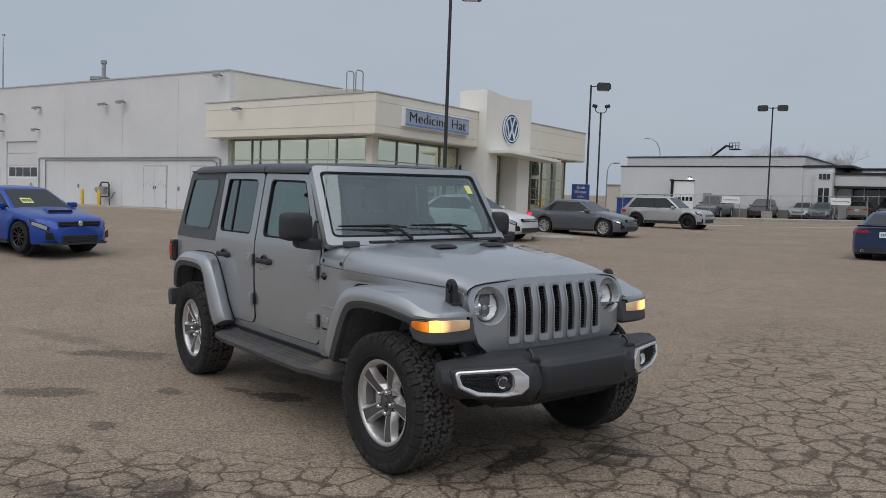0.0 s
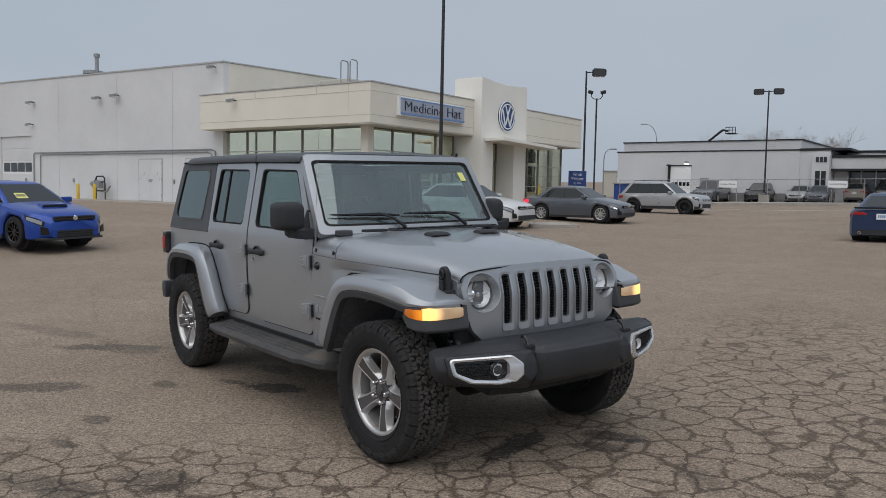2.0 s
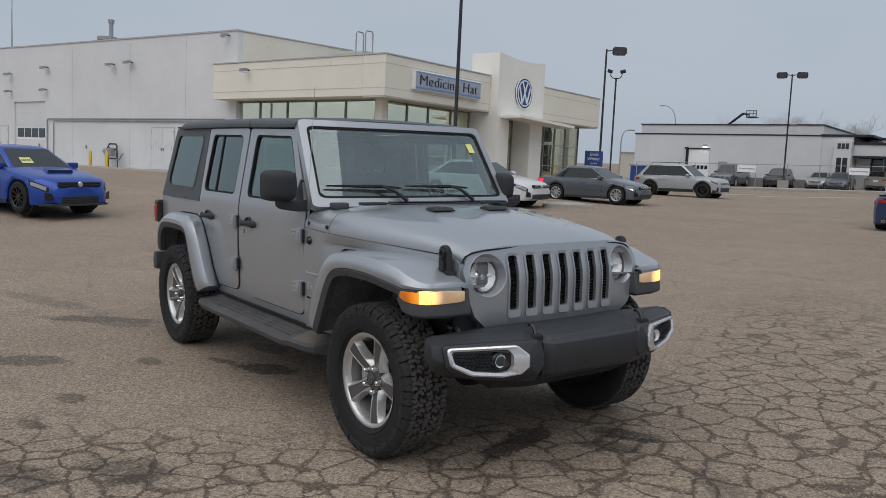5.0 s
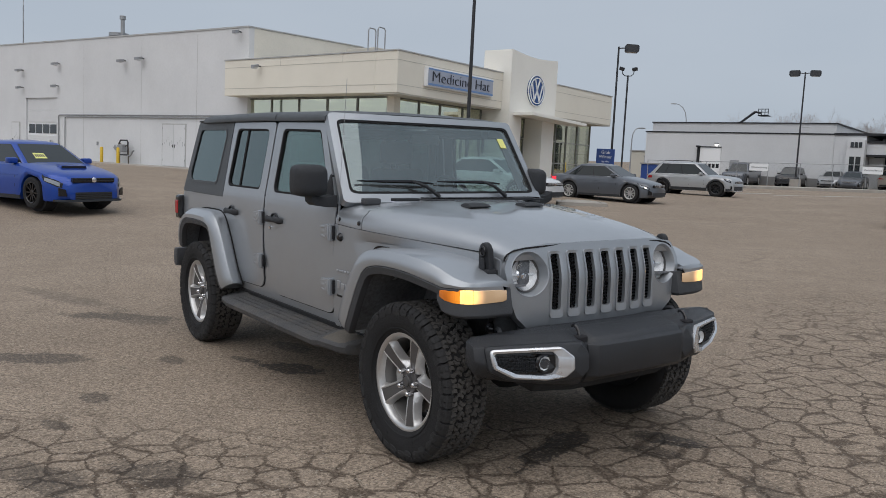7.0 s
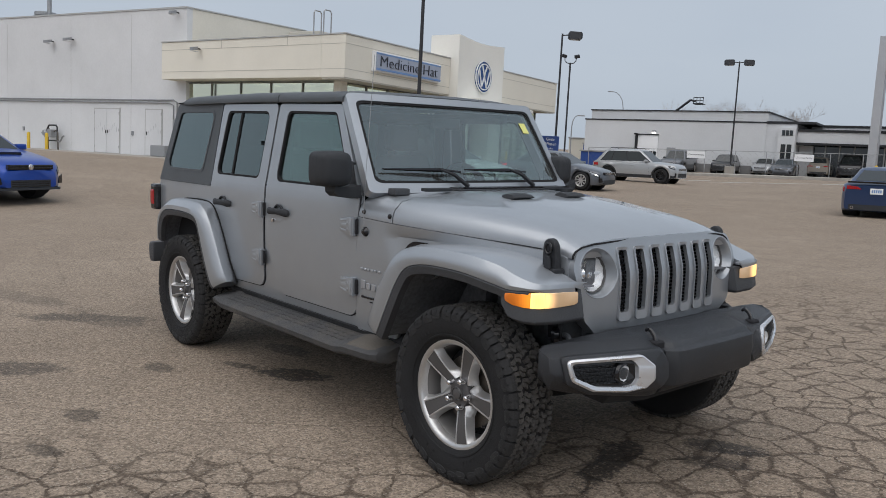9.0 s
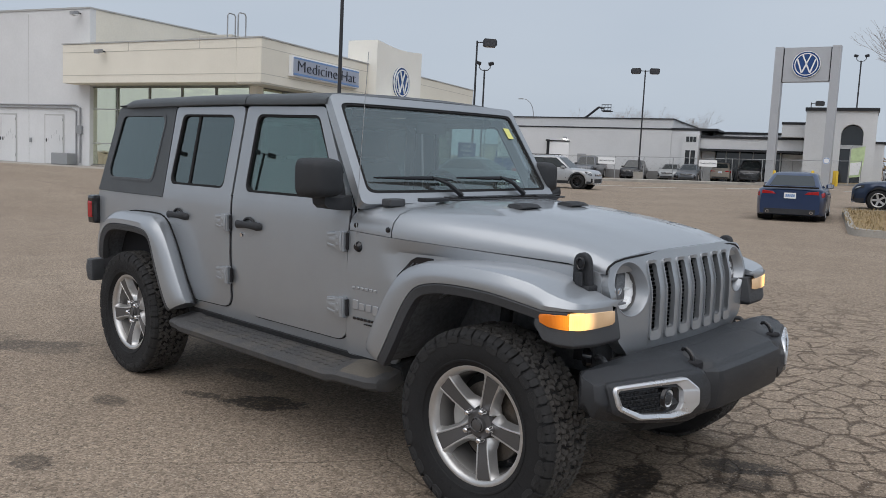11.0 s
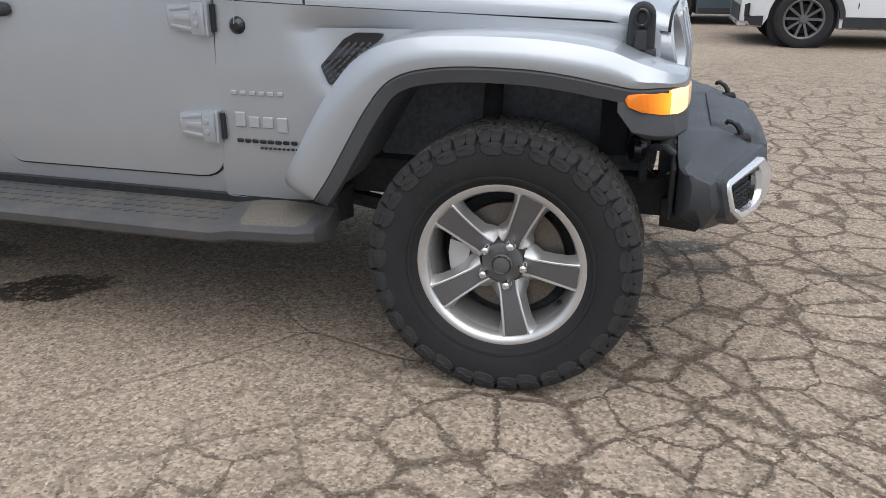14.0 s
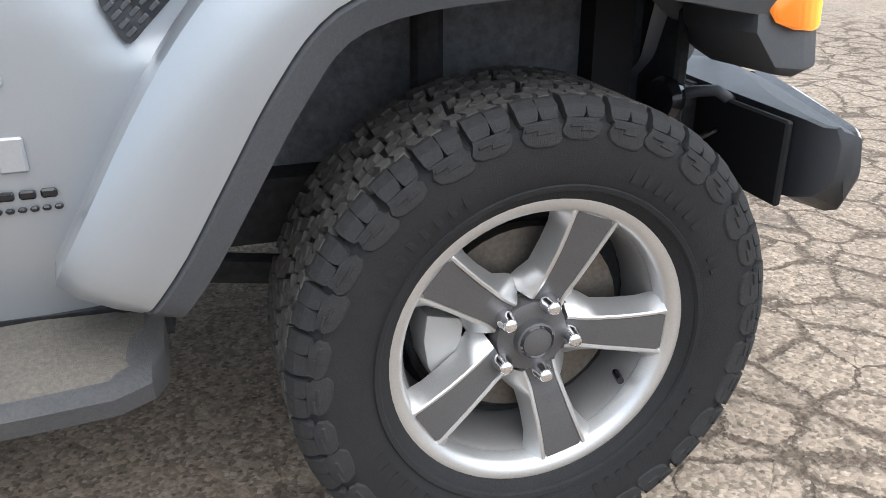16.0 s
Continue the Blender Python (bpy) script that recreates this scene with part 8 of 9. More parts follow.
    for s in (-1, 1):
        part("fog_pocket", bevelled(plate([(xf - 0.02, s * W * 0.34, sill + 0.12), (xf - 0.10, s * W * 0.42, sill + 0.12), (xf - 0.10, s * W * 0.42, sill + 0.3), (xf - 0.03, s * W * 0.355, sill + 0.26)], (0.022, 0, 0)), 0.006), M["gloss_black"], low)
    if clad:
        part("skid_trim", bevelled(box((xf - 0.1, -W * 0.3, sill), (xf + 0.012, W * 0.3, sill + 0.06)), 0.012), M["satin_chrome"], low)
        part("skid_trim", bevelled(box((xr - 0.012, -W * 0.3, sill), (xr + 0.1, W * 0.3, sill + 0.06)), 0.012), M["satin_chrome"], low)
    tz = deck_z - 0.2
    part("tail_band", bevelled(box((xr - 0.006, -W * 0.36, sill + 0.04), (xr + 0.08, W * 0.36, sill + 0.19)), 0.015), M["black_plastic"], th)
    if plate_rear:
        pl = part("number_plate", box((xr - 0.02, -0.155, tz - 0.09), (xr - 0.004, 0.155, tz + 0.07), 0.004, 1), M["sign_white"], th, "white number plate")
        for k in range(5):
            part("plate_bar", box((xr - 0.022, -0.12 + k * 0.05, tz - 0.045), (xr - 0.0205, -0.085 + k * 0.05, tz + 0.03)), M["sign_blue"], pl)
    for s in (-1, 1):
        part("rear_lamp", bevelled(plate([(xr - 0.008, s * W * 0.2, tz + 0.03), (xr - 0.008, s * W * 0.40, tz + 0.03), (xr - 0.008, s * W * 0.395, tz + 0.13), (xr - 0.008, s * W * 0.25, tz + 0.10)], (0.04, 0, 0)), 0.006), M["tail_lit"] if tail_on else M["red_lens"], th)
        part("exhaust_tip", moved(revolve([(0.03, -0.02), (0.042, -0.02), (0.042, 0.1), (0.03, 0.1)], 16, "x", True), pose(xr - 0.005, s * W * 0.31, sill + 0.1)), M["chrome"], th)
    if scoop:
        sc = bmesh.new()
        add_loft(sc, [[(x, -w, z), (x, -w * 0.85, z + h), (x, w * 0.85, z + h), (x, w, z)] for x, w, z, h in ((xf - 1.25, 0.2, hood_z - 0.03, 0.02), (xf - 0.9, 0.30, hood_z - 0.05, 0.085), (xf - 0.72, 0.33, hood_z - 0.09, 0.10))])
        bmesh.ops.recalc_face_normals(sc, faces=sc.faces[:])
        scp = part("hood_scoop", sc, CP[color], th, smooth=40)
        part("scoop_mouth", box((xf - 0.722, -0.28, hood_z - 0.085), (xf - 0.712, 0.28, hood_z - 0.004)), M["gap"], scp)
        pp = part("price_card", plate([on_end(True, -0.62, 0.28, 0.012), on_end(True, -0.18, 0.28, 0.012), on_end(True, -0.18, 0.52, 0.012), on_end(True, -0.62, 0.52, 0.012)], (0.002, 0, 0)), M["paper"], cabin, "yellow-green price card")
        for k in range(5):
            part("card_bar", plate([on_end(True, -0.58 + 0.075 * k, 0.35, 0.016), on_end(True, -0.53 + 0.075 * k, 0.35, 0.016), on_end(True, -0.53 + 0.075 * k, 0.46, 0.016), on_end(True, -0.58 + 0.075 * k, 0.46, 0.016)], (0.001, 0, 0)), M["sign_text"], pp)
        part("front_lip", bevelled(loft([[(xf - 0.25, y, sill - 0.01), (x1, y, sill - 0.005), (x1 - 0.01, y, sill + 0.045), (xf - 0.25, y, sill + 0.05)] for y, x1 in ((-W * 0.44, xf - 0.16), (-W * 0.36, xf + 0.0), (-W * 0.2, xf + 0.035), (W * 0.2, xf + 0.035), (W * 0.36, xf + 0.0), (W * 0.44, xf - 0.16))]), 0.006), M["gloss_black"], th, "black front lip")
        for q in range(3):
            part("intake_bar", box((xf + 0.008, -W * 0.23, sill + 0.075 + 0.04 * q), (xf + 0.013, W * 0.23, sill + 0.085 + 0.04 * q)), M["gloss_black"], low)
    if spoiler:
        part("lip_spoiler", bevelled(loft([[(xr + 0.0, y, deck_z - 0.0), (xr - 0.02, y, deck_z + 0.05), (xr + 0.12, y, deck_z + 0.03)] for y in (-W * 0.39, W * 0.39)]), 0.006), M["gloss_black"], th)
    if rails:
        for s in (-1, 1):
            part("roof_rail", tube([(rt_r + 0.2, s * (wR - 0.08), H - 0.03), (rt_r + 0.28, s * (wR - 0.07), H + 0.025), (rt_f - 0.3, s * (wR - 0.07), H + 0.025), (rt_f - 0.2, s * (wR - 0.08), H - 0.03)], 0.014, 6), M["black_plastic"], th)
    if kind == "pickup":
        bedx0, bedx1 = xr + 0.1, ab_r - 0.02
        part("bed_wall", box((bedx0, -W * 0.47, belt - 0.02), (bedx1, -W * 0.43, belt + 0.10), 0.015), CP[color], th)
        part("bed_wall", box((bedx0, W * 0.43, belt - 0.02), (bedx1, W * 0.47, belt + 0.10), 0.015), CP[color], th)
        part("tailgate", box((xr + 0.02, -W * 0.42, belt - 0.3), (xr + 0.09, W * 0.42, belt + 0.10), 0.015), CP[color], th)
    return th


build_car(parked(-17.3, 0.25, 21), "vivid blue sedan with a hood scoop and dark wheels", "blue", "sedan", (4.60, 1.80, 1.475, 2.65), "black", scoop=True)
build_car(parked(-17.66, 19.65, 15) @ Matrix.Diagonal((0.93, 0.93, 0.93, 1)), "grey sedan parked by the showroom with lamps on", "grey", "sedan", (4.45, 1.78, 1.46, 2.69), "alloy", front_on=True, tail_on=True)
build_car(parked(-20.77, 28.9, 14) @ Matrix.Diagonal((0.93, 0.93, 0.93, 1)), "pale silver crossover parked past the showroom", "silver", "suv", (4.50, 1.80, 1.67, 2.79), "black", clad=True, rails=True)
build_car(parked(-17.65, 14.18, 16.5), "white sedan parked behind the silver car", "white", "sedan", None, "alloy")
build_car(parked(-6.35, 20.1, 106) @ Matrix.Diagonal((0.92, 0.92, 0.92, 1)), "deep blue fastback seen from its rear", "deep", "fastback", None, "alloy", spoiler=True)
build_car(parked(-4.75, 27.75, 189) @ Matrix.Diagonal((0.94, 0.94, 0.94, 1)), "navy crossover parked beyond the kerbed island", "navy", "big_suv", None, "five", clad=True, tail_on=True)
build_car(parked(1.60, 12.35, 186), "blue-grey sedan with swirl-spoked wheels", "teal", "sedan", (4.52, 1.80, 1.46, 2.69), "turbine")
build_car(parked(3.31, 9.40, 182), "white crossover with black arches and dark wheels", "white", "small_suv", (4.30, 1.84, 1.63, 2.68), "dark", clad=True)

FAR = [
    (-37.6, 57.3, 290, "grey pickup truck in the far row", "grey", "pickup"), (-34.6, 59.8, 290, "black crossover in the far row", "black", "suv"),
    (-32.3, 62.2, 288, "pale sedan in the far row", "silver", "sedan"), (-29.6, 60.2, 290, "grey sedan in the far row", "grey", "sedan"),
    (-29.2, 66.0, 106, "champagne crossover in the far row", "beige", "suv"), (-26.8, 66.0, 290, "black pickup truck in the far row", "black", "pickup"),
    (-17.5, 74.0, 286, "white pickup truck beyond the pylon", "white", "pickup"), (-20.3, 71.0, 286, "dark sedan beyond the pylon", "black", "sedan"),
    (-8.5, 56.0, 30, "black sedan beyond the navy crossover", "black", "sedan"), (-11.4, 61.0, 30, "red hatchback beyond the navy crossover", "red", "small_suv"),
    (-5.5, 60.0, 20, "white sedan beyond the navy crossover", "white", "sedan"),
]
for x, y, h, label, col, kind in FAR:
    build_car(parked(x, y, h), label, col, kind, group="cars in the far lots")
# a long row of stock across the road
rng_row = random.Random(11)
row_models = []
for k in range(16):
    x, y = 3.5 + 2.9 * k, 78.0 - 0.9 * k
    col = rng_row.choice(["white", "white", "black", "grey", "silver", "red", "navy"])
    kind = rng_row.choice(["suv", "suv", "pickup", "small_suv"])
    hit = [q for q in row_models if q[1] == (col, kind)]
    if hit:
        copy_thing(hit[0][0], parked(x, y, 285 + rng_row.uniform(-2, 2)))
    else:
        row_models.append((build_car(parked(x, y, 285 + rng_row.uniform(-2, 2)), f"{col} {kind.replace('_', ' ')} in a long row of stock", col, kind, group="stock row across the road"), (col, kind)))


# ---------- site: poles, signs, island, far building ----------
def lamp_post(x, y, h, heads, turn, label, arms=0.35, z=None, r=0.075, base_block=False):
    o = thing("lamp_post", standing(x, y, turn, z), label, "lamp post", "lot lamp posts")
    part("pole", tube([(0, 0, -0.05), (0, 0, h)], r, 10, radii=[r, r * 0.72]), M["black_metal"], o, smooth=40)
    if base_block:
        part("base_block", box((-0.42, -0.42, -0.1), (0.42, 0.42, 0.62), 0.03), M["concrete"], o, "concrete base block")
    for s in heads:
        part("arm", tube([(0, 0, h - 0.1), (s * arms, 0, h - 0.06)], 0.035, 8), M["black_metal"], o)
        hd = bmesh.new()
        add_loft(hd, [[(s * xx, -w, h + z0), (s * xx, w, h + z0), (s * xx, w * 0.9, h + z1), (s * xx, -w * 0.9, h + z1)] for xx, w, z0, z1 in ((arms, 0.12, -0.24, 0.05), (arms + 0.08, 0.24, -0.30, 0.14), (arms + 0.72, 0.26, -0.32, 0.12), (arms + 0.82, 0.18, -0.22, 0.04))])
        bmesh.ops.recalc_face_normals(hd, faces=hd.faces[:])
        head = part("lamp_head", hd, M["black_metal"], o)
        part("lens", box((s * (arms + 0.16), -0.15, h - 0.335), (s * (arms + 0.62), 0.17, h - 0.30)), M["lamp_glass"], head)
    return o


def twin_flood(x, y, h, turn, label, z=None):
    o = thing("flood_post", standing(x, y, turn, z), label, "lamp post", "flood posts")
    part("pole", tube([(0, 0, -0.05), (0, 0, h)], 0.06, 10), M["black_metal"], o)
    for s in (-1, 1):
        part("arm", tube([(0, 0, h - 0.05), (s * 0.22, 0, h - 0.02), (s * 0.36, 0, h + 0.12), (s * 0.38, 0, h + 0.36)], 0.03, 8), M["black_metal"], o)
        hd = part("lamp_head", moved(box((-0.17, -0.14, -0.11), (0.17, 0.14, 0.11), 0.04), pose(s * 0.42, 0, h + 0.42, 12, s * -14, 0)), M["black_metal"], o)
    return o


lamp_post(-20.15, 14.78, 8.75, (1,), 48, "tall black steel lamp post with one box head", z=0.2)
lamp_post(-30.25, 33.3, 8.3, (1,), 48, "tall black steel lamp post with one box head", z=-0.1)
twin_flood(-33.8, 38.2, 7.3, 48, "black post with two upturned floodlights", z=-0.15)
lamp_post(-33.2, 58.1, 9.1, (-1, 1), 30, "black lamp post with two box heads", z=-0.15, base_block=True)
lamp_post(-3.72, 23.3, 9.0, (1,), 20, "black lamp post on a concrete block in the island", base_block=True)
twin_flood(-20.6, 72.0, 10.6, 20, "black post with two upturned floodlights", z=-0.2)
lamp_post(-26.5, 78.0, 7.6, (1,), 20, "thin grey lamp post by the far building", z=-0.2, r=0.05)
lamp_post(-3.3, 40.0, 11.5, (1,), 20, "slim dark lamp post across the lot", r=0.06)
lamp_post(9.0, 58.0, 10.0, (-1, 1), 10, "slim dark lamp post across the lot", r=0.06)
lamp_post(14.0, 45.0, 11.0, (1,), 10, "slim dark lamp post across the lot", r=0.06)
lamp_post(24.0, 75.0, 10.5, (-1, 1), 10, "slim dark lamp post across the lot", r=0.06)
# posts behind the camera, seen in the car's glass
lamp_post(-84.0, -43.5, 13.6, (-1, 1), 117, "black lamp post with two box heads", z=0.0, r=0.16, base_block=True)
lamp_post(-66.0, -43.0, 13.6, (-1, 1), 124, "black lamp post with two box heads", z=0.0, r=0.16, base_block=True)
lamp_post(-74.0, -22.5, 13.6, (1,), 110, "black lamp post with one box head", z=0.0, r=0.16, base_block=True)


def street_lamp(x, y, h, turn, z=0.0, reach=1.3):
    o = thing("street_lamp", standing(x, y, turn, z), "thin galvanised street lamp with a curved arm", "lamp post", "street lamps")
    pts = [(0, 0, -0.1), (0, 0, h * 0.8)] + [(reach * (1 - math.cos(a)), 0, h * 0.8 + h * 0.2 * math.sin(a)) for a in (0.5, 0.9, 1.3, 1.57)]
    part("pole", tube(pts, 0.06, 8, radii=[0.07, 0.05, 0.045, 0.04, 0.04, 0.035]), M["grey_metal"], o)
    part("lamp_head", box((reach - 0.05, -0.12, h - 0.06), (reach + 0.6, 0.12, h + 0.06), 0.04), M["grey_metal"], o)
    return o


street_lamp(-57.5, 75.0, 9.3, 225, -1.0)
street_lamp(-47.6, 54.7, 5.0, 45, -0.4, 0.55)
street_lamp(-73.0, 8.2, 14.2, 170, 0.3, 1.6)
street_lamp(-5.0, -48.0, 10, 90, 0.0)
street_lamp(-18.0, -46.0, 10, 90, 0.0)


# pylon sign
def pylon():
    o = thing("pylon_sign", standing(-20.1, 58.2, 12.0, -0.2) @ Matrix.Diagonal((0.92, 0.9, 0.9, 1)), "tall silver pylon sign on two broad legs", "sign")
    for x in (-2.08, 2.08):
        part("leg", bevelled(box((x - 0.31, -0.45, -0.2), (x + 0.31, 0.45, 11.3)), 0.05), M["silver_panel"], o, "silver clad leg")
    part("panel", bevelled(box((-1.68, -0.38, 8.5), (1.68, 0.38, 11.22)), 0.03), M["silver_panel"], o, "silver sign panel")
    for x in (-1.725, 1.725):
        part("shadow_gap", box((x - 0.043, -0.3, 8.5), (x + 0.05, 0.3, 11.2)), M["black_metal"], o)
    for x in (2.08,):
        rr = part("leg_badge", moved(revolve([(0, 0), (0.27, 0), (0.27, -0.03), (0, -0.03)], 24), pose(x, -0.46, 2.2)), M["sign_white"], o, "small round white badge")
        part("badge_ring", moved(revolve([(0.20, -0.032), (0.23, -0.045), (0.25, -0.032)], 24), pose(x, -0.46, 2.2)), M["sign_blue"], rr)
    return o


pylon()
roundel("pylon_roundel", standing(-20.1, 58.2, 12.0, -0.2) @ pose(0.0, -0.36, 8.86), 0.92)


# far dealership: a long low white building with black roof bands
B2 = Matrix.Translation((-47.89, 57.61, -1.33)) @ LEVEL @ pose(0, 0, 0, 0, 0, 16.5)
far = thing("far_dealership", B2, "long low white building with black roof bands", "building", kind="structure")
part("main_block", box((-0.25, 0.9, 0.4), (15.9, 14, 6.6)), M["white_bld"], far, "white upper block")
part("front_block", box((-0.45, 0, 0.4), (16.0, 0.899, 5.65)), M["white_bld"], far, "white front wall")
part("wainscot", box((-0.47, -0.03, 0.3), (15.98, -0.001, 2.0)), M["grey_base"], far, "grey block wainscot")
part("roof_band", box((-0.35, 0.8, 6.601), (16.0, 14.1, 6.69)), M["dark_band"], far, "black roof edge")
part("roof_band", box((-0.52, -0.06, 5.651), (16.06, 0.8, 5.76)), M["dark_band"], far, "black roof edge")
part("loading_door", box((4.85, -0.05, 0.5), (6.75, -0.031, 4.35)), M["sign_white"], far, "white loading door")
part("door_hood", box((4.6, -0.5, 4.36), (4.84, -0.031, 4.5)), M["dark_band"], far)
part("door_hood", box((4.6, -0.12, 0.5), (4.84, -0.051, 4.4)), M["dark_band"], far)
part("door_hood", box((4.841, -0.12, 4.36), (6.8, -0.052, 4.46)), M["dark_band"], far)
part("steel_door", box((7.6, -0.05, 0.5), (8.4, -0.031, 3.3)), M["conduit"], far, "grey steel door")
for k in range(5):
    part("door_pane", box((4.95 + k * 0.36, -0.06, 2.55), (5.22 + k * 0.36, -0.051, 2.9)), M["dark_glass"], far)
part("corner_block", box((16.001, 0.1, 0.4), (18.4, 12, 5.62)), M["white_bld"], far)
part("corner_band", box((15.95, 0.0, 5.621), (19.85, 12.1, 5.82)), M["dark_band"], far, "black roof band")
part("entry_face", box((17.15, -0.75, 0.4), (18.45, 0.099, 5.25)), M["white_bld"], far)
for k in range(3):
    part("high_window", box((17.42 + k * 0.30, -0.79, 4.62), (17.66 + k * 0.30, -0.751, 5.06)), M["dark_glass"], far)
for k in range(2):
    part("tall_window", box((17.42 + k * 0.46, -0.79, 1.3), (17.78 + k * 0.46, -0.751, 3.9)), M["dark_glass"], far)
part("upper_block", box((18.9, 4.0, 5.3), (24.8, 10, 5.62)), M["white_bld"], far)
part("upper_band", box((18.8, 3.9, 5.621), (24.9, 10.1, 5.80)), M["dark_band"], far, "black roof band")
part("long_block", box((18.451, 0.2, 4.12), (28.1, 10, 5.02)), M["white_bld"], far, "white shop fascia")
part("long_band", box((18.45, 0.1, 5.021), (28.2, 10.1, 5.22)), M["dark_band"], far, "black roof band")
part("canopy_edge", box((18.451, 0.0, 3.94), (28.2, 0.6, 4.119)), M["dark_band"], far, "black canopy edge")
part("shop_front", box((18.7, 2.0, 0.4), (28.3, 2.2, 4.0)), M["dark_glass"], far, "dark shop glazing")
part("shop_pier", box((18.46, 1.5, 0.4), (19.55, 1.99, 3.93)), M["white_bld"], far)
for k in range(5):
    part("mullion", box((20.4 + k * 1.1, 1.93, 0.4), (20.5 + k * 1.1, 1.999, 4.0)), M["flashing"], far)
part("shop_panel", box((25.0, 1.7, 0.4), (26.75, 1.92, 3.9)), M["white_bld"], far)
part("entry_block", bevelled(box((24.95, -0.4, 5.23), (27.75, 6, 6.25)), 0.3, 4), M["white_bld"], far)
part("entry_band", bevelled(box((24.9, -0.45, 6.251), (27.8, 6, 6.45)), 0.05, 1), M["dark_band"], far, "black roof band")


def arch_tower():
    """A white block with a tall arched opening."""
    x0, x1, z1, cx, rr, zs = 26.75, 31.8, 7.3, 30.15, 0.78, 5.5
    for lo, hi in (((x0, -1.6, 0.4), (cx - rr, 5, z1)), ((cx + rr, -1.6, 0.4), (x1, 5, z1))):
        part("tower_wall", box(lo, hi), M["white_bld"], far)
    o = [(cx - rr, -1.6, z1), (cx - rr, -1.6, zs)] + [(cx - rr * math.cos(a), -1.6, zs + rr * math.sin(a)) for a in np.linspace(0.05, math.pi - 0.05, 17)] + [(cx + rr, -1.6, zs), (cx + rr, -1.6, z1)]
    part("arch", plate(o, (0, 6.6, 0)), M["white_bld"], far, "tall white arch")
    part("arch_glass", box((cx - rr, -0.6, 0.4), (cx + rr, -0.5, 6.3)), M["dark_glass"], far)
    part("transom", box((cx - rr, -0.7, 4.4), (cx + rr, -0.61, 4.7)), M["white_bld"], far)
    part("mullion", box((cx - 0.06, -0.7, 0.4), (cx + 0.06, -0.611, 4.4)), M["flashing"], far)
    part("tower_band", box((x0 - 0.1, -1.75, z1 + 0.001), (x1 + 0.1, 5, z1 + 0.24)), M["dark_band"], far, "black roof band")
    part("side_block", box((x1 + 0.001, 0.5, 0.4), (x1 + 0.7, 5, 4.9)), M["white_bld"], far)
    part("side_band", box((x1, 0.4, 4.901), (x1 + 0.8, 5, 5.08)), M["dark_band"], far, "black roof band")


arch_tower()
for k in range(5):
    part("ladder_rung", box((13.4, -0.06, 5.8 + k * 0.2), (14.0, -0.03, 5.84 + k * 0.2)), M["flashing"], far)
wl_ = part("wall_lamp", box((6.2, -0.3, 4.62), (6.5, -0.035, 4.8), 0.03), M["grey_metal"], far)
part("lamp_lens", box((6.22, -0.28, 4.60), (6.48, -0.1, 4.618)), emissive("lit_wall_lamp", (1.0, 0.95, 0.85), 12.0), wl_, "lit wall lamp")

# boom lift behind the roof
boom = thing("boom_lift", B2 @ pose(6.2, 6.0, 6.2), "dark folded boom lift arm with a basket", "boom lift")
part("boom", tube([(-1.0, 0, -2.0), (0.0, 0, 0.75), (1.4, 0, 1.85)], 0.12, 8), M["black_metal"], boom)
part("jib", tube([(1.4, 0, 1.85), (1.9, 0, 1.7)], 0.09, 8), M["black_metal"], boom)
for k in range(3):
    part("basket_rail", tube([(1.8, -0.4, 1.5 + 0.28 * k), (2.7, -0.4, 1.5 + 0.28 * k)], 0.035, 6), M["black_metal"], boom)
for k in range(4):
    part("basket_post", tube([(1.8 + 0.3 * k, -0.4, 1.45), (1.8 + 0.3 * k, -0.4, 2.1)], 0.035, 6), M["black_metal"], boom)
part("basket_floor", box((1.8, -0.4, 1.42), (2.7, 0.4, 1.5)), M["black_metal"], boom)

# chain-link fence before it
def fence(p, q, n, h, label):
    o = thing("chain_link_fence", Matrix.Translation((p[0], p[1], ground_z(*p))), label, "fence")
    d = Vector((q[0] - p[0], q[1] - p[1], ground_z(*q) - ground_z(*p)))
    for k in range(n + 1):
        b = d * (k / n)
        part("post", tube([b + Vector((0, 0, -0.05)), b + Vector((0, 0, h))], 0.03, 6), M["grey_metal"], o)
    part("top_rail", tube([(0, 0, h - 0.03), d + Vector((0, 0, h - 0.03))], 0.022, 6), M["grey_metal"], o)
    wires = bmesh.new()
    ln = d.length
    u = d / ln
    st = 0.42
    k = -h
    while k < ln:
        for sl in (1, -1):
            a, b = k, k + h
            za, zb = (0.0, h) if sl > 0 else (h, 0.0)
            if a < 0:
                za += (zb - za) * (-a / h)
                a = 0
            if b > ln:
                zb = za + (zb - za) * ((ln - a) / max(1e-6, b - a))
                b = ln
            pa, pb = u * a + Vector((0, 0, za)), u * b + Vector((0, 0, zb))
            side = Vector((-u.y, u.x, 0)) * 0.006
            up_ = Vector((0, 0, 0.003))
            vs = [wires.verts.new(v) for v in (pa - up_, pb - up_, pb + up_, pa + up_)]
            wires.faces.new(vs)
        k += st
    tagged(part("wire_mesh", wires, M["wire"], o), kind="stuff")
    return o


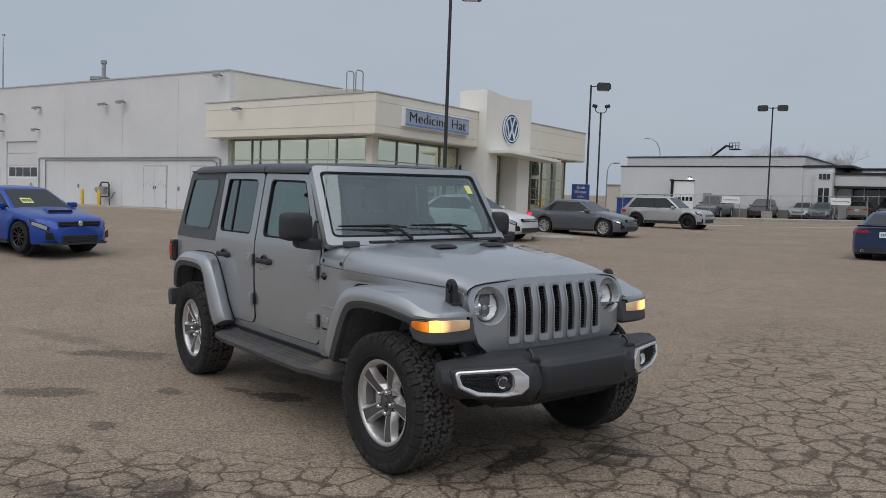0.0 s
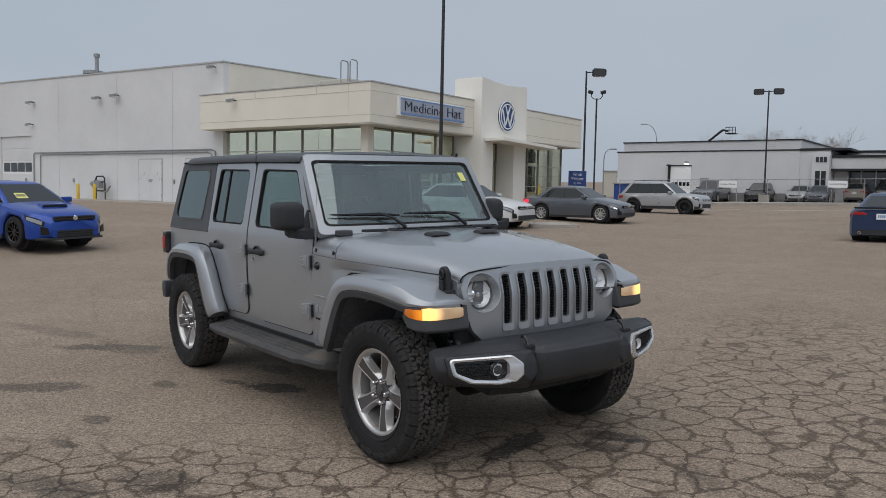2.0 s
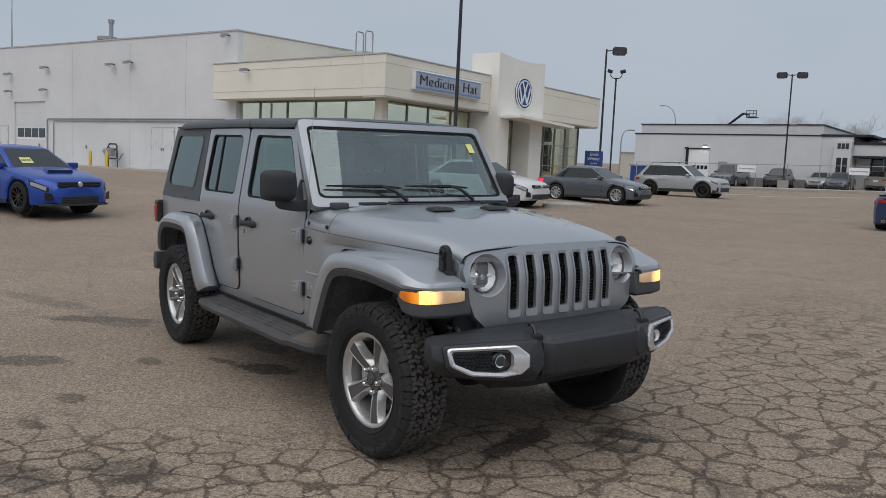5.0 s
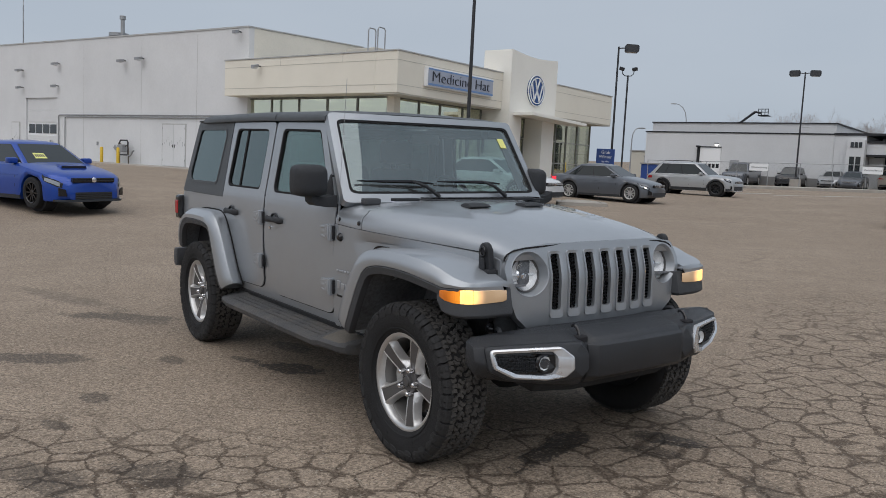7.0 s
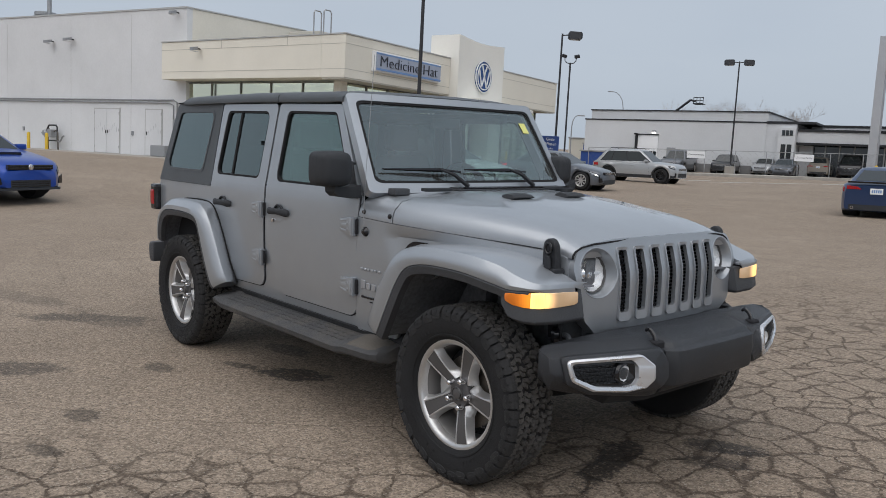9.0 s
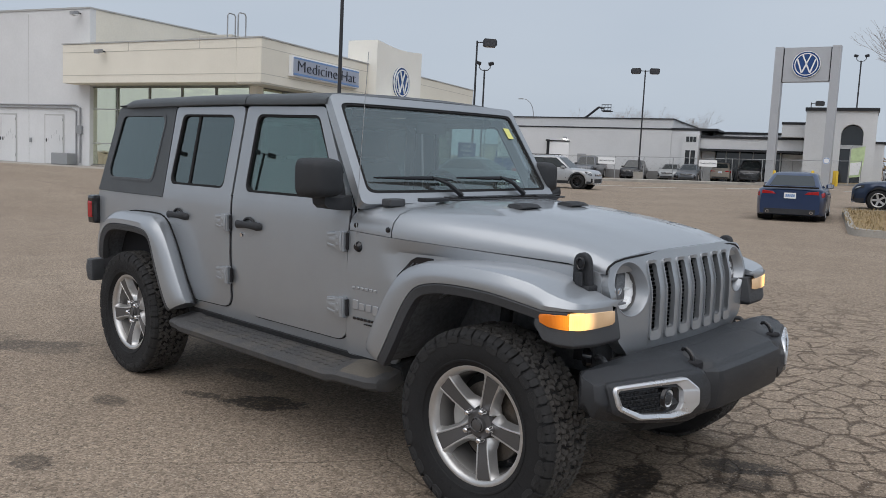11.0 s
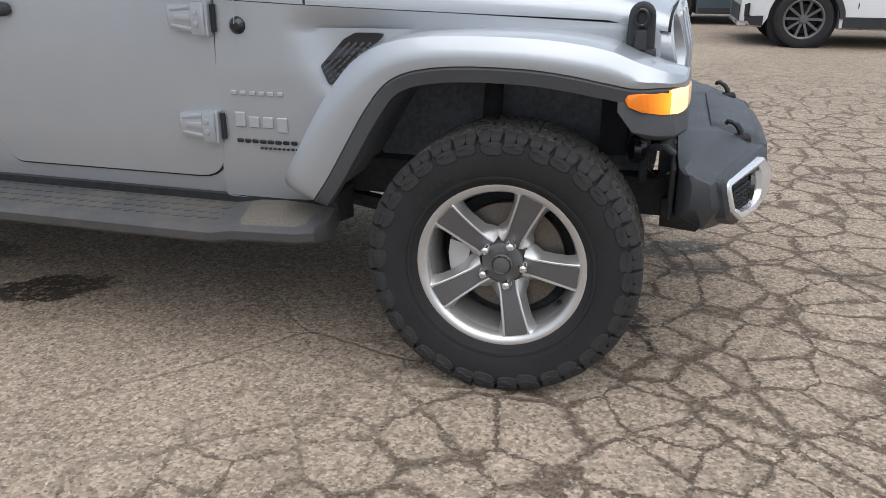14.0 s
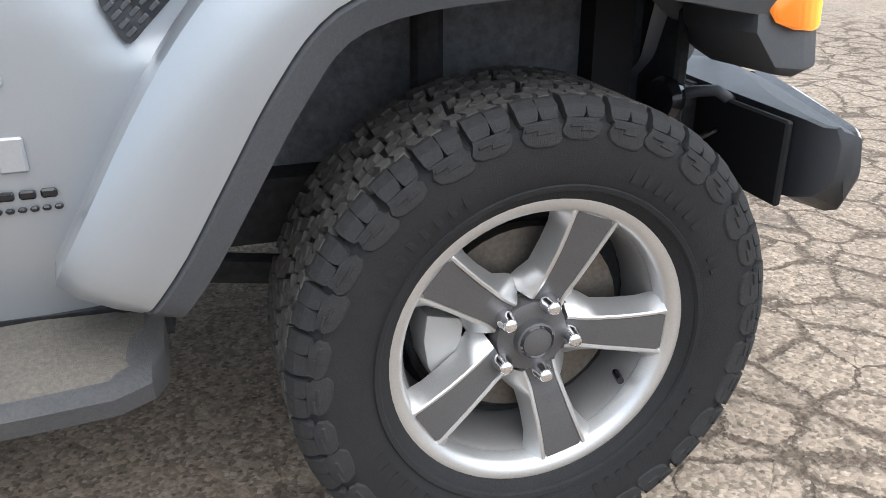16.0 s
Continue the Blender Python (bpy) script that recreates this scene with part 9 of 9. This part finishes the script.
fence((-38.3, 46.2), (-20.5, 58.3), 10, 1.9, "grey chain-link fence along the far lot")
fence((-20.5, 58.3), (-17.0, 62.5), 2, 1.9, "grey chain-link fence along the far lot")
for (x, y), w in (((-31.7, 50.7), 1.3), ((-25.5, 54.9), 1.3)):
    sg = thing("parking_sign", standing(x, y - 0.08, 34.2, ground_z(x, y)), "white fence sign with dark words", "sign", "fence signs")
    part("board", box((-w / 2, -0.03, 1.30), (w / 2, 0.0, 1.80)), M["sign_white"], sg)
    part("lettering", moved(text_bm("Customer Parking", 0.15, 0.012), pose(0, -0.038, 1.56)), M["sign_text"], sg)

# blue banner on the second lamp post
ban = thing("banner", standing(-29.5, 32.0, 48, -0.05), "blue banner board with white words on a stand", "sign")
part("board", box((-0.52, -0.03, 1.05), (0.52, 0.03, 2.25), 0.01, 1), M["deep_blue_sign"], ban)
for k, wd in enumerate(("Grab", "Winter", "by the", "Wheel")):
    part("lettering", moved(text_bm(wd, 0.25 if k != 2 else 0.16, 0.012), pose(0, -0.04, 2.05 - 0.26 * k)), M["sign_white"], ban)
for x in (-0.4, 0.4):
    part("leg", tube([(x, 0, 0), (x, 0, 1.06)], 0.025, 6), M["grey_metal"], ban)
# feather banner by the pylon
fb = thing("feather_banner", standing(-17.9, 62.6, 20, -0.15) @ Matrix.Diagonal((0.85, 0.85, 0.8, 1)), "yellow and green feather banner", "banner")
part("pole", tube([(0, 0, 0), (0, 0, 3.6), (0.2, 0, 4.0)], 0.03, 6), M["grey_metal"], fb)
part("cloth", plate([(0.03, 0, 0.9), (0.9, 0.1, 1.0), (1.15, 0.15, 2.6), (1.15, 0.1, 3.9), (0.05, 0, 3.6)], (0, 0.01, 0)), M["banner_green"], fb, "yellow-green banner cloth")
part("cloth_panel", plate([(0.06, -0.012, 1.1), (0.8, 0.06, 1.2), (0.95, 0.09, 2.4), (0.06, -0.012, 2.3)], (0, -0.004, 0)), M["sign_white"], fb, "pale printed panel")
for x, y in ((-21.4, 57.2), (-18.9, 57.9), (-17.6, 59.0), (-18.2, 60.4)):
    bo = thing("bollard", standing(x, y, 0), "yellow steel bollard beside the pylon", "bollard", "pylon bollards")
    part("post", revolve([(0, 0), (0.11, 0), (0.11, 1.05), (0.07, 1.12), (0, 1.14)], 14, "z"), M["yellow_post"], bo, smooth=40)

# parking lines
for k in range(8):
    x0, y0 = -27.5 + 2.55 * k, 36.2 + 2.0 * k
    ln = thing("parking_line", parked(x0, y0, 70), "worn white parking line on asphalt", "line", "parking lines", "structure")
    part("stripe", box((-2.4, -0.06, 0.006), (2.4, 0.06, 0.02)), M["line_paint"], ln)


# kerbed islands
def island(outline, h, label, name, grass=True):
    o = thing(name, Matrix(), label, "island", kind="structure")
    pts = [Vector((x, y, ground_z(x, y))) for x, y in outline]
    n = len(pts)
    c = sum(pts, Vector()) / n
    kerb = bmesh.new()
    loops = [[], [], [], []]
    for p in pts:
        d = (c - p).normalized()
        for k, (ins, z) in enumerate(((0, -0.05), (0.02, h), (0.17, h + 0.005), (0.18, h - 0.04))):
            loops[k].append(kerb.verts.new(p + d * ins + Vector((0, 0, z))))
    for a, b in zip(loops, loops[1:]):
        for k in range(n):
            kerb.faces.new((a[k], a[(k + 1) % n], b[(k + 1) % n], b[k]))
    bmesh.ops.recalc_face_normals(kerb, faces=kerb.faces[:])
    part("kerb", kerb, M["concrete"], o, "pale concrete kerb", 30)
    soil = bmesh.new()
    ring = [soil.verts.new(p + (c - p).normalized() * 0.175 + Vector((0, 0, h - 0.02))) for p in pts]
    ring2 = [soil.verts.new(p + (c - p) * 0.4 + Vector((0, 0, h + 0.03))) for p in pts]
    mid_ = soil.verts.new(c + Vector((0, 0, h + 0.06)))
    for k in range(n):
        soil.faces.new((ring[k], ring[(k + 1) % n], ring2[(k + 1) % n], ring2[k]))
        soil.faces.new((ring2[k], ring2[(k + 1) % n], mid_))
    bmesh.ops.recalc_face_normals(soil, faces=soil.faces[:])
    part("turf" if grass else "slab", soil, M["dry_grass"] if grass else M["concrete"], o, "dry tan turf" if grass else "pale concrete slab", 40)
    return o


ISLAND = rounded([(-3.35, 14.9), (-0.5, 15.6), (3.5, 19.0), (9.0, 23.5), (6.0, 26.2), (-1.0, 24.8), (-6.2, 23.6)], [0.9, 2.0, 3.0, 0.8, 0.8, 3.0, 0.6], 5)
island(ISLAND, 0.15, "kerbed island with dry tan grass", "kerbed_island")
island(rounded([(-16.0, 15.4), (-15.0, 16.8), (-15.8, 17.4), (-16.75, 16.1)], 0.12, 4), 0.11, "low concrete island by the parked cars", "kerb_island", False)
island(rounded([(-38.5, 45.0), (-20.3, 57.3), (-20.9, 58.4), (-38.9, 46.0)], 0.3, 3), 0.14, "long concrete kerb strip under the fence", "kerb_strip", False)
island(rounded([(-24.5, 60.5), (-17.5, 64.0), (-12, 66), (-13, 69.5), (-25, 68.5)], 0.8, 4), 0.15, "kerbed island under the pylon sign", "pylon_island", True)
island(rounded([(-16, 58), (8, 66), (60, 72), (60, 75), (8, 72), (-16, 63)], 1.0, 3), 0.15, "dry grass verge along the road", "grass_verge", True)

# grass blades on the near island
rg = random.Random(4)
def inside(px_, py_):
    c = False
    for (x0, y0), (x1, y1) in zip(ISLAND, ISLAND[1:] + ISLAND[:1]):
        if (y0 > py_) != (y1 > py_) and px_ < (x1 - x0) * (py_ - y0) / (y1 - y0) + x0:
            c = not c
    return c
blade_v, blade_f = [], []
while len(blade_f) < 9000:
    x, y = rg.uniform(-6.2, 6), rg.uniform(15, 25)
    if not inside(x, y):
        continue
    a, hgt = rg.uniform(0, math.tau), rg.uniform(0.03, 0.09)
    dx, dy = math.cos(a) * 0.012, math.sin(a) * 0.012
    i = len(blade_v)
    blade_v += [(x - dx, y - dy, 0.13), (x + dx, y + dy, 0.13), (x + dy * 3, y - dx * 3, 0.15 + hgt)]
    blade_f.append((i, i + 1, i + 2))
me = bpy.data.meshes.new("dry_grass")
me.from_pydata(blade_v, [], blade_f)
me.materials.append(M["grass_blade"])
tagged(new("dry_grass", me), "short dry straw-coloured grass blades", "grass", kind="stuff")


# bare trees
def bare_tree(x, y, h, seed, label, z=None, spread=0.5, name="bare_tree", depth=5, trunk_r=None):
    rnd = random.Random(seed)
    o = thing(name, Matrix.Translation((x, y, ground_z(x, y) if z is None else z)), label, "tree", "bare trees")
    r0 = trunk_r or h * 0.018
    verts, faces = [], []
    trunk_h = h * 0.28
    def seg(p, q, ra, rb, store, sides):
        d = (q - p).normalized()
        a = d.orthogonal().normalized()
        c = d.cross(a)
        vs, fs = store
        i = len(vs)
        for pt, r in ((p, ra), (q, rb)):
            for k in range(sides):
                t = k * math.tau / sides
                vs.append(tuple(pt + (a * math.cos(t) + c * math.sin(t)) * r))
        for k in range(sides):
            fs.append((i + k, i + (k + 1) % sides, i + sides + (k + 1) % sides, i + sides + k))
    tv, tf = [], []
    bend = Vector((rnd.uniform(-0.1, 0.1), rnd.uniform(-0.1, 0.1), 0))
    p = Vector((0, 0, -0.1))
    for k in range(4):
        q = p + Vector((bend.x * 0.3, bend.y * 0.3, trunk_h / 4 + 0.03))
        seg(p, q, r0 * (1.25 if k == 0 else 1 - 0.06 * k), r0 * (1 - 0.06 * (k + 1)), (tv, tf), 9)
        p = q
    top = p
    def grow(p, d, ln, r, lev):
        if lev == 0 or ln < 0.05:
            return
        n = 3 if lev > 2 else 2
        q = p
        for k in range(n):
            d = (d + Vector((rnd.uniform(-1, 1), rnd.uniform(-1, 1), rnd.uniform(-0.3, 0.75))) * 0.16).normalized()
            e = q + d * (ln / n)
            seg(q, e, r * (1 - 0.22 * k / n), r * (1 - 0.22 * (k + 1) / n), (verts, faces), 5 if lev > 2 else 3)
            q = e
            if lev > 1 and k < n - 1 or lev > 1 and rnd.random() < 0.6:
                sd = (d + Vector((rnd.uniform(-1, 1), rnd.uniform(-1, 1), rnd.uniform(-0.1, 0.7))) * 0.95).normalized()
                grow(q, sd, ln * rnd.uniform(0.5, 0.72), r * 0.55, lev - 1)
        for _ in range(2):
            sd = (d + Vector((rnd.uniform(-1, 1), rnd.uniform(-1, 1), rnd.uniform(-0.2, 0.6))) * 0.7).normalized()
            grow(q, sd, ln * rnd.uniform(0.55, 0.8), r * 0.6, lev - 1)
    for k in range(6):
        a = k * math.tau / 6 + rnd.uniform(-0.4, 0.4)
        d = Vector((math.cos(a) * spread * 1.2, math.sin(a) * spread * 1.2, rnd.uniform(0.55, 1.0))).normalized()
        grow(top - Vector((0, 0, rnd.uniform(0, trunk_h * 0.25))), d, h * rnd.uniform(0.24, 0.34), r0 * 0.5, depth)
    for nm, vs, fs, mm, lb in (("trunk", tv, tf, M["bark"], "grey bark trunk"), ("crown", verts, faces, M["twig"], "leafless crown of fine twigs")):
        me = bpy.data.meshes.new(nm)
        me.from_pydata(vs, [], fs)
        me.polygons.foreach_set("use_smooth", [True] * len(me.polygons))
        me.materials.append(mm)
        ob = new(nm, me)
        ob.parent = o
        ob["label"] = lb
    return o


bare_tree(-1.75, 21.9, 6.2, 3, "leafless young tree in the grass island", z=0.12, spread=0.45, depth=6, trunk_r=0.078)
bare_tree(-61.6, 121.6, 12.6, 7, "tall leafless tree far behind", z=-3, spread=0.42, depth=6, trunk_r=0.16)
for k in range(5):
    bare_tree(-64.2 - 2.5 * k, 119.1 - 1.3 * k, 11.9 + 0.35 * (k % 3), 20 + k, "leafless tree in a far row", z=-3, spread=0.45, depth=5, trunk_r=0.13)
bare_tree(13.0, 62.0, 6, 31, "small leafless tree on the verge", spread=0.5, depth=4)
bare_tree(22.0, 70.0, 6, 33, "small leafless tree on the verge", spread=0.5, depth=4)

# far brown scrub belt, built of many small clumps
rs = random.Random(8)
sv, sf = [], []
for k in range(15000):
    ahead = k < 9000
    a = rs.uniform(-8, 62) if ahead else rs.uniform(80, 290)
    d = rs.uniform(150, 190)
    x, y = math.sin(radians(a)) * d - 30, math.cos(radians(a)) * d
    hh = 3.4 + 1.8 * noise.noise((x * 0.06, y * 0.06, 1.0)) + 0.9 * noise.noise((x * 0.3, y * 0.3, 2.0))
    if not ahead and 205 < a < 275:
        hh += 6.0 * smooth_step(205, 220, a) * (1 - smooth_step(255, 275, a))
    z = max(0.6, hh) * (1 - rs.random() ** 0.6) - 0.3
    s_ = rs.uniform(0.15, 0.42) if ahead else rs.uniform(0.3, 0.9)
    i = len(sv)
    for t in range(4):
        sv.append((x + rs.uniform(-s_, s_), y + rs.uniform(-s_, s_), z + rs.uniform(-s_, s_) * 0.9))
    sf += [(i, i + 1, i + 2), (i, i + 2, i + 3), (i, i + 1, i + 3), (i + 1, i + 2, i + 3)]
me = bpy.data.meshes.new("scrub_belt")
me.from_pydata(sv, [], sf)
me.materials.append(M["shrub"])
tagged(new("scrub_belt", me), "brown leafless scrub belt in the distance", "scrub", kind="stuff")

# low sheds and containers between the showroom and the far building
for x, y, w, d_, h, t, lb, mm in ((-52, 66, 5, 3, 2.6, 30, "blue storage container beyond the fence", "deep_blue_sign"), (-58, 74, 9, 6, 3.2, 30, "tan low shed beyond the fence", "soffit"), (-46.5, 57.0, 2.2, 1.6, 1.9, 16, "dark waste bin by the far building", "deep_blue_sign")):
    sh = thing("shed" if "shed" in lb else "container", standing(x, y, t, -0.6), lb, "shed" if "shed" in lb else "container")
    part("wall_box", box((-w / 2, -d_ / 2, 0), (w / 2, d_ / 2, h), 0.03), M[mm], sh)
    part("roof", plate([(-w / 2 - 0.1, -d_ / 2 - 0.1, h + 0.003), (w / 2 + 0.1, -d_ / 2 - 0.1, h + 0.003), (w / 2 + 0.1, d_ / 2 + 0.1, h + 0.003), (-w / 2 - 0.1, d_ / 2 + 0.1, h + 0.003)], (0, 0, 0.12)), M["roof_metal"], sh)
